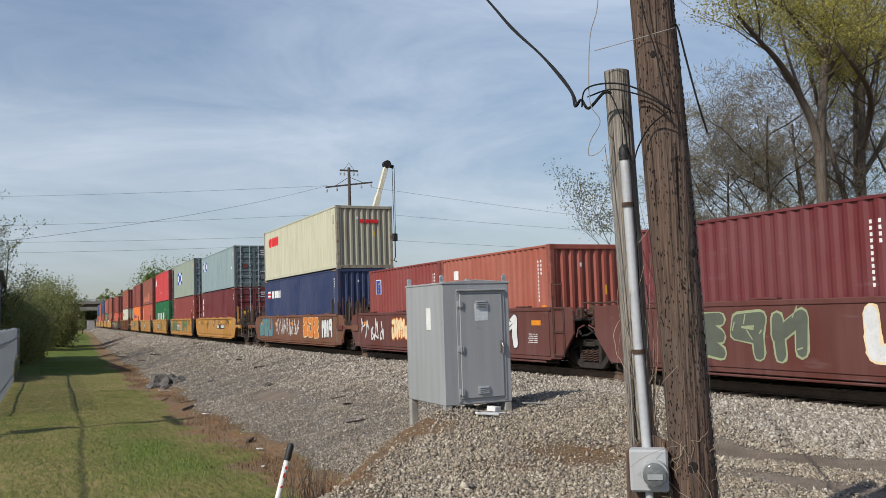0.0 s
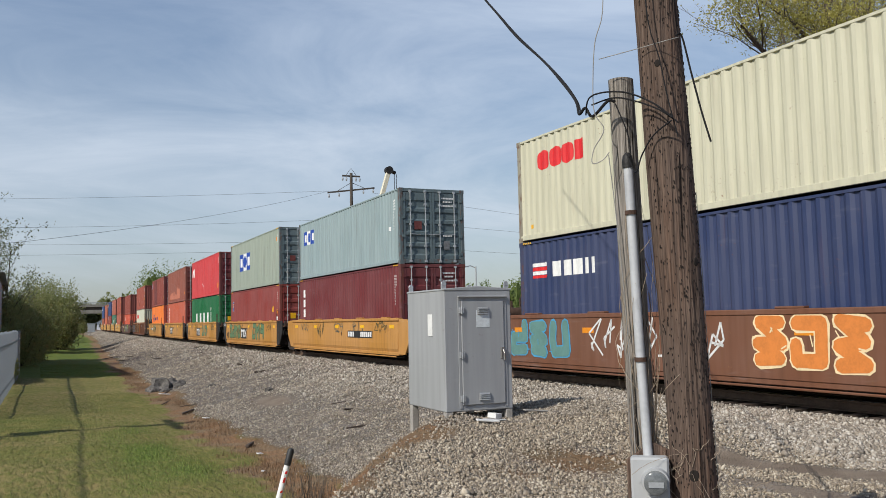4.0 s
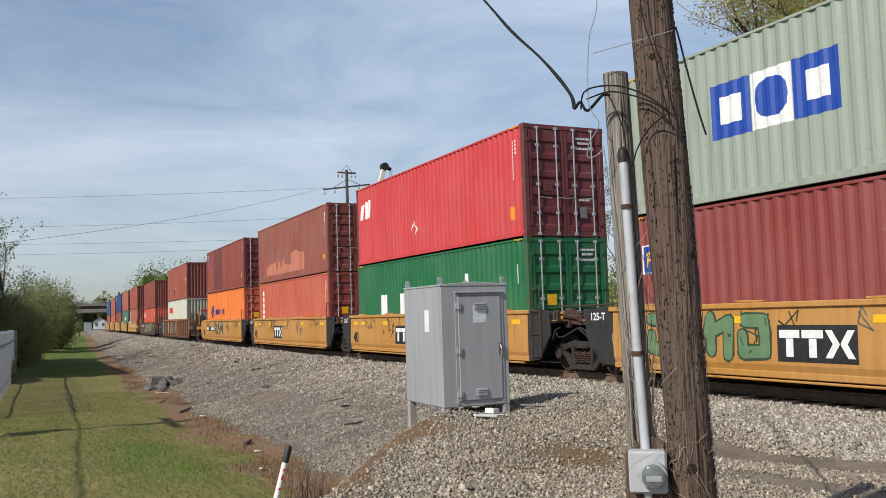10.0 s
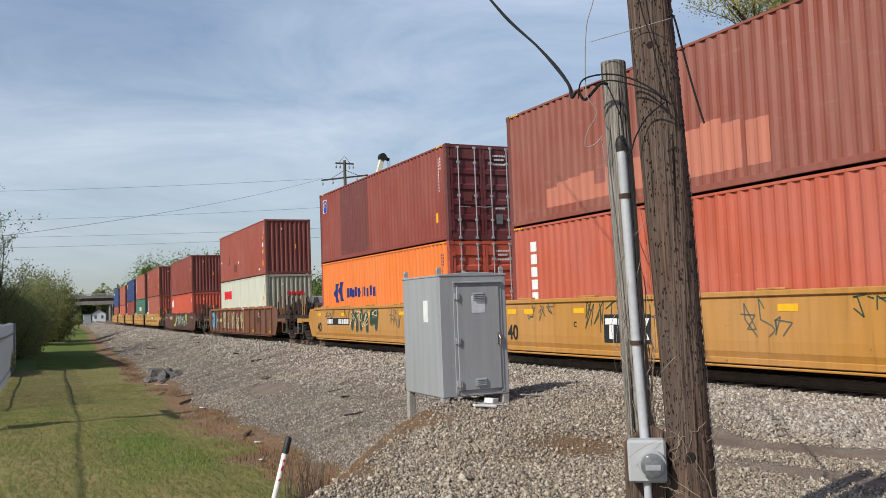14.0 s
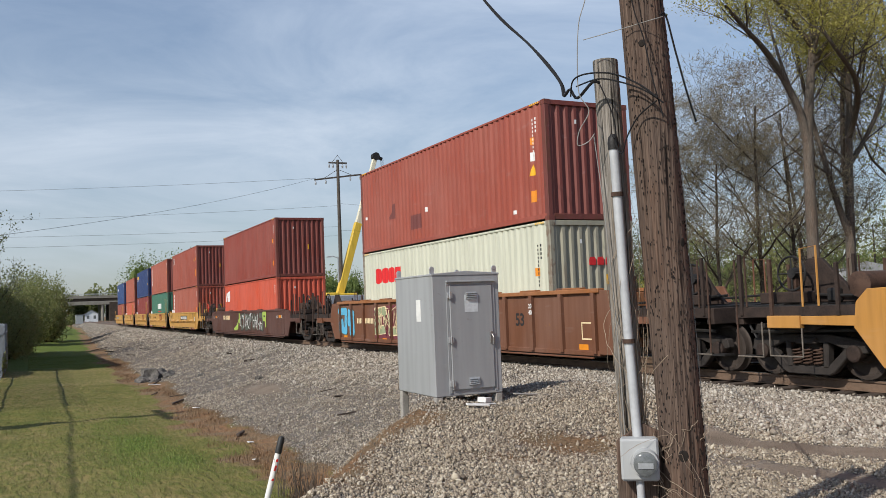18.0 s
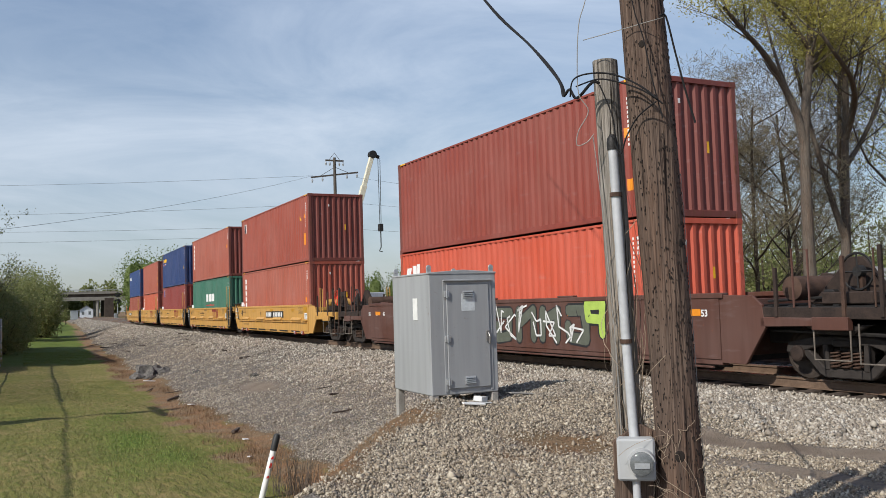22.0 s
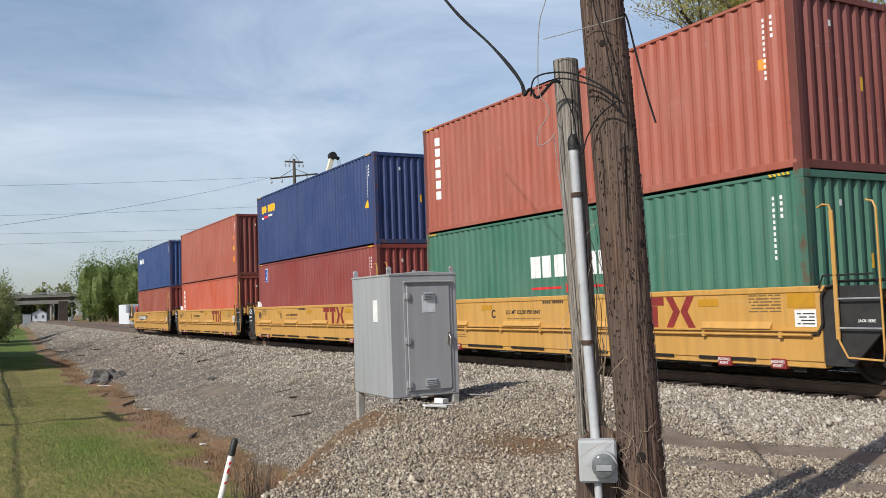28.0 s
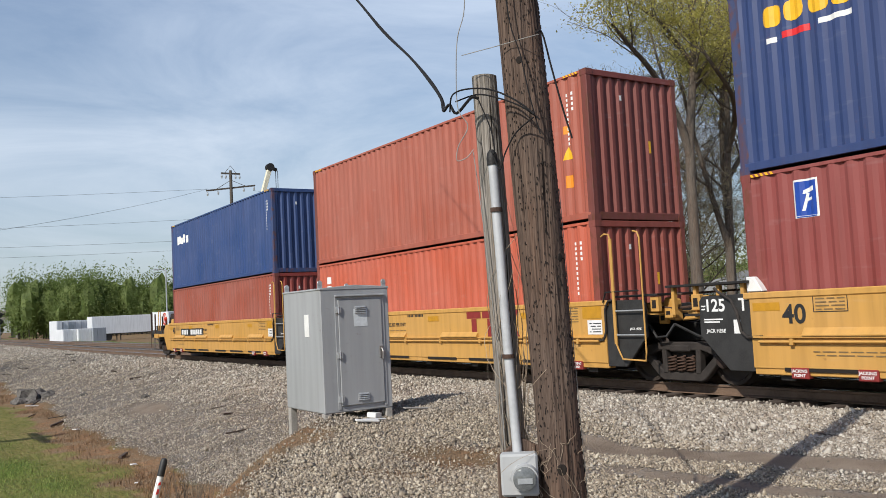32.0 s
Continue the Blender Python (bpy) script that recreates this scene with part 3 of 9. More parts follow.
def build_track(name, x_off, label, tie_span, z_off=0.0):
    track = thing(name, label, "railway track", kind="structure")
    prof = [(-0.07, 0), (0.07, 0), (0.07, 0.012), (0.012, 0.03), (0.012, 0.125), (0.036, 0.135), (0.036, 0.168), (0.028, 0.175),
            (-0.028, 0.175), (-0.036, 0.168), (-0.036, 0.135), (-0.012, 0.125), (-0.012, 0.03), (-0.07, 0.012)]
    for side in (-0.7525, 0.7525):
        g = Geo()
        line = along(-40, 60, 4, x_off + side) + along(70, 420, 10, x_off + side)
        n = len(prof)
        v = [(x + px, y, RAIL_TOP_Z + z_off - 0.175 + pz) for x, y in line for px, pz in prof]
        f = [(i * n + k, i * n + (k + 1) % n, (i + 1) * n + (k + 1) % n, (i + 1) * n + k) for i in range(len(line) - 1) for k in range(n)]
        g.add(v, f)
        top = {6, 7, 8}
        g.m = [1 if (j % n) in top else 0 for j in range(len(f))]
        part("rail", g, [RAIL_SIDE, RAIL_TOP], track, "rust-brown rail with a worn bright head")
    shapes = []
    for k in range(4):
        rng = random.Random(40 + k)
        g = Geo()
        g.prism([(-1.30 - 0.03 * rng.random(), -0.112), (1.30, -0.115), (1.31, 0.107), (-1.29 - 0.03 * rng.random(), 0.11)], -0.17, 0.0, "z")
        for s in (-0.7525, 0.7525):
            g.box(s - 0.16, -0.09, -0.002, s + 0.16, 0.09, 0.012, 1)
        shapes.append(g.mesh("tie", [TIE_WOOD, RUSTY], 0.012))
    rng = random.Random(9)
    y = tie_span[0]
    while y < tie_span[1]:
        t = part("tie", shapes[rng.randrange(4)], None, track)
        t.matrix_basis = pose(float(TRACK_X + x_off + bend(y)) + rng.uniform(-0.06, 0.06), y, RAIL_TOP_Z + z_off - 0.185 + rng.uniform(-0.015, 0.012), 0, 0, rng.uniform(-1.5, 1.5))
        y += 0.53 + rng.uniform(-0.03, 0.03)
    return track


TIE_WOOD = plain("creosoted_wood", (0.085, 0.062, 0.048), 0.9, 0, 0.4, 8, 0.4)
build_ground()


# ---- relay cabinet ----
CAB_GREY = paint("cabinet_grey", (0.34, 0.35, 0.36), 0.3, 0.12, 0.5, 3.3)


def build_cabinet():
    """Grey steel relay cabinet on four short posts."""
    cab = thing("relay_cabinet", "grey painted steel relay cabinet on short posts in the gravel", "cabinet", pose(5.085, 9.93, 0.0, 0, 0, -2.5))
    w, d, z0, z1 = 0.455, 0.60, 0.485, 1.955
    g = Geo()
    g.box(-w, -d, z0, w, d, z1)
    part("body", g, CAB_GREY, cab, bevel=0.012)
    g = Geo()
    g.prism([(-w - 0.008, z1 - 0.01), (w + 0.008, z1 - 0.01), (w + 0.008, z1 + 0.015), (0, z1 + 0.045), (-w - 0.008, z1 + 0.015)], -d - 0.008, d + 0.008, "y")
    part("roof", g, CAB_GREY, cab, bevel=0.006)
    door = Geo()
    door.box(-0.235, -d - 0.022, z0 + 0.075, 0.345, -d - 0.002, z1 - 0.13)
    dr = part("door", door, CAB_GREY, cab, bevel=0.008)
    g = Geo()
    g.box(-0.275, -d - 0.010, z0 + 0.035, -0.235, -d - 0.001, z1 - 0.09)
    g.box(0.345, -d - 0.010, z0 + 0.035, 0.385, -d - 0.001, z1 - 0.09)
    g.box(-0.275, -d - 0.014, z1 - 0.13, 0.385, -d - 0.001, z1 - 0.09)
    g.box(-0.275, -d - 0.045, z1 - 0.095, 0.385, -d - 0.001, z1 - 0.075)
    part("door_frame", g, CAB_GREY, cab, "raised frame with a drip strip", bevel=0.004)
    for z in (z0 + 0.16, z0 + 0.68, z1 - 0.25):
        g = Geo()
        g.box(-0.265, -d - 0.042, z - 0.035, -0.205, -d - 0.012, z + 0.035)
        g.tube([(-0.237, -d - 0.04, z - 0.045), (-0.237, -d - 0.04, z + 0.045)], 0.011)
        part("hinge", g, GALV, dr)
    g = Geo()
    g.box(0.29, -d - 0.04, z0 + 0.62, 0.34, -d - 0.02, z0 + 0.76)
    g.tube([(0.315, -d - 0.045, z0 + 0.73), (0.318, -d - 0.075, z0 + 0.69), (0.315, -d - 0.07, z0 + 0.60)], 0.012)
    part("handle", g, STEEL, dr, "steel latch handle", bevel=0.003)
    for z in (z1 - 0.26, z0 + 0.17):
        v = part("vent", Geo().box(-0.02, -d - 0.030, z - 0.045, 0.13, -d - 0.020, z + 0.045), CAB_GREY, dr)
        for k in range(4):
            q = z - 0.036 + k * 0.022
            part("louvre", Geo().prism([(-d - 0.03, q), (-d - 0.048, q - 0.004), (-d - 0.03, q + 0.014)], -0.012, 0.122, "x"), GALV, v)
    g = Geo().box(-0.035, -d - 0.025, z1 - 0.46, 0.145, -d - 0.0205, z1 - 0.25)
    part("notice", g, PALE_LABEL, dr, "pale printed notice")
    g = Geo().box(-w - 0.006, -0.24, z1 - 0.56, -w - 0.001, -0.10, z1 - 0.29)
    part("sticker", g, WHITE, cab, "white sticker on the side wall")
    for sx in (-1, 1):
        for sy in (-1, 1):
            g = Geo()
            g.prism([(sx * (w - 0.05) - 0.045, sy * (d - 0.05) - 0.045), (sx * (w - 0.05) + 0.045, sy * (d - 0.05) - 0.045), (sx * (w - 0.05) + 0.045, sy * (d - 0.05) + 0.045), (sx * (w - 0.05) - 0.045, sy * (d - 0.05) + 0.045)], -0.55, z0, "z")
            part("leg", g, LEG_CONCRETE, cab, "weathered grey post", bevel=0.008)
    for sx, sy in ((-1, -1), (1, -1), (-1, 1), (1, 1)):
        g = Geo().box(sx * (w - 0.03) - 0.03, sy * (d - 0.06) - 0.008, z1 + 0.01, sx * (w - 0.03) + 0.03, sy * (d - 0.06) + 0.008, z1 + 0.06)
        g.disc_stack((sx * (w - 0.03), sy * (d - 0.06), z1 + 0.075), [(-0.008, 0.033), (0.008, 0.033)], "y", 14)
        part("lifting_eye", g, GALV, cab, bevel=0.002)


PALE_LABEL = plain("printed_label", (0.62, 0.66, 0.68), 0.5, 0, 0.15, 30)
LEG_CONCRETE = plain("grey_post", (0.36, 0.34, 0.31), 0.9, 0, 0.25, 9, 0.3)


# ---- poles beside the camera ----
def wood_material(name, a, b, crack, fine=1.0, warm=(0.95, 0.62, 0.46)):
    """Weathered wood: long fibres, broad stains and drying cracks."""
    mat, nt, bsdf = nodes_of(name)
    grain = noise_of(nt, 46 * fine, 6, stretch=(1, 1, 0.045), lo=0.34, hi=0.68)
    fibre = noise_of(nt, 150 * fine, 3, stretch=(1, 1, 0.03), lo=0.36, hi=0.66)
    broad = noise_of(nt, 3.0, 5, stretch=(1, 1, 0.35), lo=0.35, hi=0.68)
    red = tuple(c * k for c, k in zip(b, warm))
    col = mixed(nt, broad, mixed(nt, grain, a, b), mixed(nt, grain, tuple(0.8 * c for c in a), red))
    col = mixed(nt, 0.35, col, mixed(nt, fibre, a, tuple(min(1, 1.35 * c) for c in b)))
    checks = noise_of(nt, 44 * fine, 5, stretch=(1, 1, 0.022), lo=0.645, hi=0.70, shift=(3.1, 1.7, 0.4))
    nt.links.new(mixed(nt, checks, col, crack), bsdf.inputs["Base Color"])
    bsdf.inputs["Roughness"].default_value = 0.88
    bsdf.inputs["Specular IOR Level"].default_value = 0.25
    inv = nt.nodes.new("ShaderNodeMath")
    inv.operation = "SUBTRACT"
    nt.links.new(grain, inv.inputs[0])
    nt.links.new(checks, inv.inputs[1])
    bump_to(nt, bsdf, inv.outputs[0], 0.9, 0.012)
    return mat


POLE_WOOD = wood_material("old_pole_wood", (0.062, 0.041, 0.032), (0.168, 0.125, 0.098), (0.016, 0.010, 0.008), 1.0, (0.98, 0.70, 0.55))
STUB_WOOD = wood_material("silvered_wood", (0.125, 0.112, 0.098), (0.385, 0.355, 0.315), (0.022, 0.017, 0.013), 1.0, (0.80, 0.72, 0.64))
# Near-black for pits and openings: their inner shade is put into the colour.
HOLE_SHADE = plain("hole_shade", (0.016, 0.011, 0.008), 0.95, 0, 0.2, 20)
CABLE = plain("black_cable", (0.008, 0.008, 0.009), 0.95, 0, 0.2, 30)
PALE_WIRE = plain("pale_wire", (0.30, 0.29, 0.27), 0.6, 0.2, 0.2, 30)
TWIG = plain("dead_vine", (0.36, 0.28, 0.20), 0.9, 0, 0.3, 25)
CONDUIT = plain("grey_conduit", (0.50, 0.51, 0.52), 0.5, 0.1, 0.16, 6)
METER_GREY = paint("meter_grey", (0.42, 0.43, 0.43), 0.3, 0.25, 0.5, 8.1)
GLASS_GREY = plain("meter_cover", (0.16, 0.17, 0.17), 0.12, 0.0, 0.3, 40)


def pole_centre(z):
    return 3.385 - 0.018 * z - 0.0028 * z * z, 3.742 + 0.0225 * z


def pole_radius(z):
    return 0.1275 - 0.0010 * z + 0.004 * math.sin(z * 2.1 + 2.6)


def build_pole():
    """Old wooden pole: split, pecked full of holes, with a fat lower half."""
    pole = thing("utility_pole", "old dark-brown wooden utility pole, pitted and split, standing in the gravel", "utility pole")
    rng = random.Random(3)
    rings, sides = [], 28
    zs = [-0.6 + 0.10 * i for i in range(77)]
    g = Geo()
    for z in zs:
        cx, cy = pole_centre(z)
        r = pole_radius(z)
        for k in range(sides):
            a = 2 * math.pi * k / sides
            rr = r * (1 + 0.035 * noise.noise(Vector((math.cos(a) * 2.2, math.sin(a) * 2.2, z * 0.7))) + 0.03 * noise.noise(Vector((math.cos(a) * 7, math.sin(a) * 7, z * 0.5))))
            rings.append((cx + rr * math.cos(a), cy + rr * math.sin(a), z))
    faces = [(i * sides + k, i * sides + (k + 1) % sides, (i + 1) * sides + (k + 1) % sides, (i + 1) * sides + k) for i in range(len(zs) - 1) for k in range(sides)]
    faces.append(tuple(range((len(zs) - 1) * sides, len(zs) * sides)))
    g.add(rings, faces)
    part("shaft", g, POLE_WOOD, pole, smooth=True)
    g = Geo()
    for n in range(1150):
        z, a = rng.uniform(0.3, 3.6), rng.uniform(math.pi * 0.95, math.pi * 1.98)
        cx, cy = pole_centre(z)
        r = pole_radius(z) * 1.002
        w, h = rng.uniform(0.0014, 0.0029), rng.uniform(0.004, 0.011)
        c = Vector((cx + r * math.cos(a), cy + r * math.sin(a), z))
        t, o = Vector((-math.sin(a), math.cos(a), 0)), Vector((math.cos(a), math.sin(a), 0)) * 0.0030
        pts = [c + t * w * math.cos(q) + Vector((rng.uniform(-0.001, 0.001), 0, h * math.sin(q))) for q in (0, 1.05, 2.1, 3.14, 4.19, 5.24)]
        g.add([p + o for p in pts] + [p - o * 3 for p in pts], [tuple(range(6))] + [(i, i + 6, (i + 1) % 6 + 6, (i + 1) % 6) for i in range(6)])
    tagged(part("pitting", g, HOLE_SHADE, pole, "small dark pits and spike holes"), kind="stuff")
    for z, a, s in ((0.735, 4.02, 0.024), (3.03, 3.85, 0.016), (1.9, 4.9, 0.018)):
        cx, cy = pole_centre(z)
        r = pole_radius(z)
        c = (cx + r * math.cos(a), cy + r * math.sin(a), z)
        gk = Geo().disc_stack((0, 0, 0), [(-0.004, s * 1.2), (0.004, s * 0.9), (0.005, s * 0.5), (0.005, s * 0.2)], "x", 14)
        k = part("knot", gk, [HOLE_SHADE], pole, "dark knot hole")
        k.matrix_basis = Matrix.Translation(c) @ Matrix.Rotation(a, 4, "Z") @ Matrix.Diagonal((1, 1, 1.35, 1))
    return pole


def build_stub():
    """Short grey post with conduit and an electricity meter."""
    stub = thing("service_post", "short weathered grey wooden post carrying a conduit and meter", "post")
    g = Geo()
    sides, rings = 20, []
    zs = [-0.6 + 0.12 * i for i in range(31)]
    zs[-1] = 3.01
    for z in zs:
        r = 0.0755 - 0.0008 * z
        cx, cy = 3.245 - 0.018 * z, 3.998 + 0.014 * z
        for k in range(sides):
            a = 2 * math.pi * k / sides
            rr = r * (1 + 0.05 * noise.noise(Vector((math.cos(a) * 3, math.sin(a) * 3, z * 0.8))))
            rings.append((cx + rr * math.cos(a), cy + rr * math.sin(a), z))
    f = [(i * sides + k, i * sides + (k + 1) % sides, (i + 1) * sides + (k + 1) % sides, (i + 1) * sides + k) for i in range(len(zs) - 1) for k in range(sides)]
    f.append(tuple(range((len(zs) - 1) * sides, len(zs) * sides)))
    part("post", g.add(rings, f), STUB_WOOD, stub, smooth=True)
    pipe = [(3.142, 3.940, 2.47), (3.150, 3.935, 2.10), (3.158, 3.930, 1.72), (3.166, 3.924, 1.37), (3.170, 3.908, 1.05), (3.166, 3.890, 0.80)]
    c = part("conduit", Geo().tube(pipe, 0.027, 14), CONDUIT, stub, "pale grey conduit pipe", smooth=True)
    part("weatherhead", Geo().disc_stack((3.140, 3.940, 2.50), [(-0.04, 0.031), (0.0, 0.033), (0.03, 0.028), (0.05, 0.012)], "z", 14), DARK_STEEL, c, "black weatherhead", smooth=True)
    for z, x, y in ((2.2, 3.148, 3.936), (1.36, 3.166, 3.924)):
        part("strap", Geo().disc_stack((x, y, z), [(-0.012, 0.036), (0.012, 0.036)], "z", 14), RUSTY, c)
    part("backing_board", Geo().prism([(-0.13, -0.5), (0.155, -0.5), (0.15, 0.835), (0.02, 0.90), (-0.125, 0.80)], 0.085, 0.125, "y"), POLE_WOOD, stub, "dark weathered backing board", bevel=0.006).matrix_basis = pose(3.125, 3.83, 0.0, 0, 0, 50.8 - 90)
    box = new("meter_box")
    box.parent, box.matrix_basis = stub, pose(3.125, 3.83, 0.715, 0, 0, 50.8 - 90)
    part("enclosure", Geo().box(-0.103, -0.035, -0.115, 0.103, 0.075, 0.115), METER_GREY, box, "scuffed grey meter enclosure", bevel=0.012)
    part("collar", Geo().disc_stack((0.028, -0.05, -0.01), [(-0.03, 0.072), (0.02, 0.078)], "y", 24), METER_GREY, box, smooth=True)
    part("meter", Geo().disc_stack((0.028, -0.085, -0.01), [(-0.035, 0.052), (-0.028, 0.062), (0.03, 0.066)], "y", 24), GLASS_GREY, box, "round meter with a clouded cover", smooth=True)
    part("meter_plate", Geo().box(-0.01, -0.125, -0.03, 0.07, -0.121, 0.0), GALV, box)
    part("lower_pipe", Geo().tube([(3.135, 3.85, 0.61), (3.14, 3.845, 0.2), (3.14, 3.845, -0.4)], 0.022, 12), CONDUIT, stub, smooth=True)
    return stub


def wire(name, label, path, r, mat, steps=5, sides=6):
    """A hanging wire, rounded through the points of a path."""
    p = [Vector(q) for q in path]
    out = []
    for i in range(len(p) - 1):
        a, b, c, d = p[max(i - 1, 0)], p[i], p[i + 1], p[min(i + 2, len(p) - 1)]
        for k in range(steps):
            t = k / steps
            out.append(0.5 * ((2 * b) + (c - a) * t + (2 * a - 5 * b + 4 * c - d) * t * t + (3 * b - a - 3 * c + d) * t**3))
    out.append(p[-1])
    return tagged(part(name, Geo().tube(out, r, sides), mat, None, smooth=True), label, "cable")


def build_wires():
    main = [(4.6, 14.5, 10.5), (3.75, 7.6, 5.35), (3.548, 6.238, 4.291), (3.432, 5.609, 3.795), (3.335, 5.079, 3.433), (3.162, 4.593, 3.125), (3.051, 4.305, 2.934), (2.978, 4.173, 2.816), (2.98, 4.112, 2.840), (2.985, 4.05, 2.775), (3.022, 3.953, 2.846), (3.06, 3.93, 2.84)]
    wire("service_cable", "thick black service cable drooping to the post", main, 0.0088, CABLE)
    w2 = [(p[0] + 0.012, p[1], p[2] + 0.007 * (1 if i % 2 else -0.6)) for i, p in enumerate(main[:8])]
    wire("service_cable", "thin black wire twisted along the service cable", w2, 0.005, CABLE)
    wire("loop_cable", "black cable looped from post to pole", [(2.951, 4.069, 2.784), (2.938, 4.016, 2.87), (2.992, 3.935, 2.892), (3.085, 3.84, 2.873), (3.148, 3.70, 2.785), (3.187, 3.60, 2.689)], 0.005, CABLE)
    wire("loop_cable", "black cable looped from post to pole", [(2.979, 4.048, 2.842), (3.041, 3.92, 2.86), (3.102, 3.81, 2.822), (3.157, 3.67, 2.745), (3.22, 3.59, 2.66)], 0.0045, CABLE)
    wire("loop_cable", "black cable bent into the weatherhead", [(3.20, 3.62, 2.678), (3.165, 3.736, 2.613), (3.133, 3.802, 2.511), (3.12, 3.845, 2.42), (3.106, 3.888, 2.519)], 0.0045, CABLE)
    wire("loop_cable", "black cable bent into the weatherhead", [(3.06, 3.93, 2.83), (3.09, 3.87, 2.65), (3.10, 3.86, 2.52), (3.105, 3.90, 2.53)], 0.0045, CABLE)
    wire("pole_wire", "dark wire stapled down the pole", [(3.14, 3.74, 4.2), (3.120, 3.700, 3.337), (3.168, 3.665, 3.04), (3.195, 3.640, 2.811), (3.232, 3.610, 2.584)], 0.004, CABLE)
    wire("hanging_wire", "black wire hanging free from the pole", [(3.30, 3.67, 3.184), (3.342, 3.668, 3.184), (3.381, 3.650, 2.982), (3.417, 3.619, 2.75), (3.448, 3.589, 2.57)], 0.006, CABLE)
    wire("thin_wire", "thin grey wire hanging in a loop by the post", [(3.03, 3.96, 3.75), (3.015, 3.959, 3.38), (2.975, 3.989, 3.2), (2.96, 4.001, 2.968), (2.961, 3.999, 2.785), (3.002, 3.969, 2.683), (2.954, 4.005, 2.572), (2.944, 4.012, 2.49), (2.99, 3.978, 2.503), (3.022, 3.953, 2.549)], 0.003, PALE_WIRE)
    wire("tie_wire", "pale wire tied across the pole", [(2.99, 3.978, 3.098), (3.13, 3.80, 3.125), (3.20, 3.66, 3.135), (3.275, 3.62, 3.156)], 0.0025, PALE_WIRE)
    wire("ground_wire", "thin pale wire running down the pole", [(pole_centre(z)[0] + (pole_radius(z) + 0.006) * math.cos(a), pole_centre(z)[1] + (pole_radius(z) + 0.006) * math.sin(a), z) for z, a in ((2.3, -0.72), (1.9, -0.78), (1.5, -0.70), (1.1, -0.74), (0.8, -0.66), (0.3, -0.72))], 0.0022, PALE_WIRE)
    wire("thin_wire", "thin pale wire down the side of the post", [(3.075, 4.03, 2.55), (3.10, 3.99, 2.0), (3.125, 3.965, 1.3), (3.13, 3.955, 0.8)], 0.003, PALE_WIRE)


def build_vines():
    """Dead creeper round the foot of the two poles."""
    rng = random.Random(12)
    g = Geo()
    for k in range(74):
        on_stub = k % 3
        a, z = rng.uniform(3.2, 6.4), rng.uniform(0.2, 0.9)
        turn, rise = rng.uniform(-0.12, 0.12), rng.uniform(0.004, 0.05) if on_stub else rng.uniform(-0.004, 0.02)
        lift, path = 0.0, []
        for i in range(rng.randint(16, 34)):
            cx, cy = (3.225, 4.01) if on_stub else pole_centre(z)
            lift = max(0.0, lift + rng.uniform(-0.008, 0.009))
            r = (0.082 if on_stub else 0.130) + lift
            path.append((cx + r * math.cos(a), cy + r * math.sin(a), z))
            turn += rng.uniform(-0.05, 0.05)
            a += turn
            rise += rng.uniform(-0.008, 0.008)
            z += rise
            if not 0.15 < z < (2.4 if on_stub else 1.3):
                break
        if len(path) > 3:
            g.tube(path, rng.uniform(0.0009, 0.0022), 4)
    for k in range(15):
        x, y, z = 3.2 + rng.uniform(-0.1, 0.35), 3.70 + rng.uniform(-0.1, 0.12), rng.uniform(0.4, 1.0)
        dx, dy, dz = rng.uniform(-0.03, 0.04), rng.uniform(-0.03, 0.01), rng.uniform(-0.03, 0.05)
        path = [(x, y, z)]
        for i in range(8):
            dx, dy, dz = dx + rng.uniform(-0.012, 0.012), dy + rng.uniform(-0.010, 0.010), dz + rng.uniform(-0.014, 0.010)
            x, y, z = x + dx, y + dy, z + dz
            path.append((x, y, z))
        g.tube(path, 0.0013, 4)
    tagged(part("dead_vine", g, TWIG), "dry leafless vine tangled round the posts", "vine", kind="stuff")


def build_marker():
    mk = thing("marker_post", "leaning white plastic marker post with a black cap", "marker post", pose(3.24, 12.02, -1.05, 0, 15.5, 0))
    part("tube", Geo().disc_stack((0, 0, 0), [(-0.3, 0.042), (0.72, 0.042)], "z", 16), WHITE, mk, smooth=True)
    part("cap", Geo().disc_stack((0, 0, 0), [(0.68, 0.047), (0.88, 0.047), (0.91, 0.036), (0.92, 0.012)], "z", 16), BLACK, mk, "black domed cap", smooth=True)
    for z, h in ((0.56, 0.05), (0.44, 0.08), (0.30, 0.04)):
        part("warning_mark", Geo().prism([(-0.018, z), (0.016, z + 0.01), (0.012, z + h), (-0.014, z + h - 0.012)], -0.0445, -0.041, "y"), RED_MARK, mk, "small red warning print")


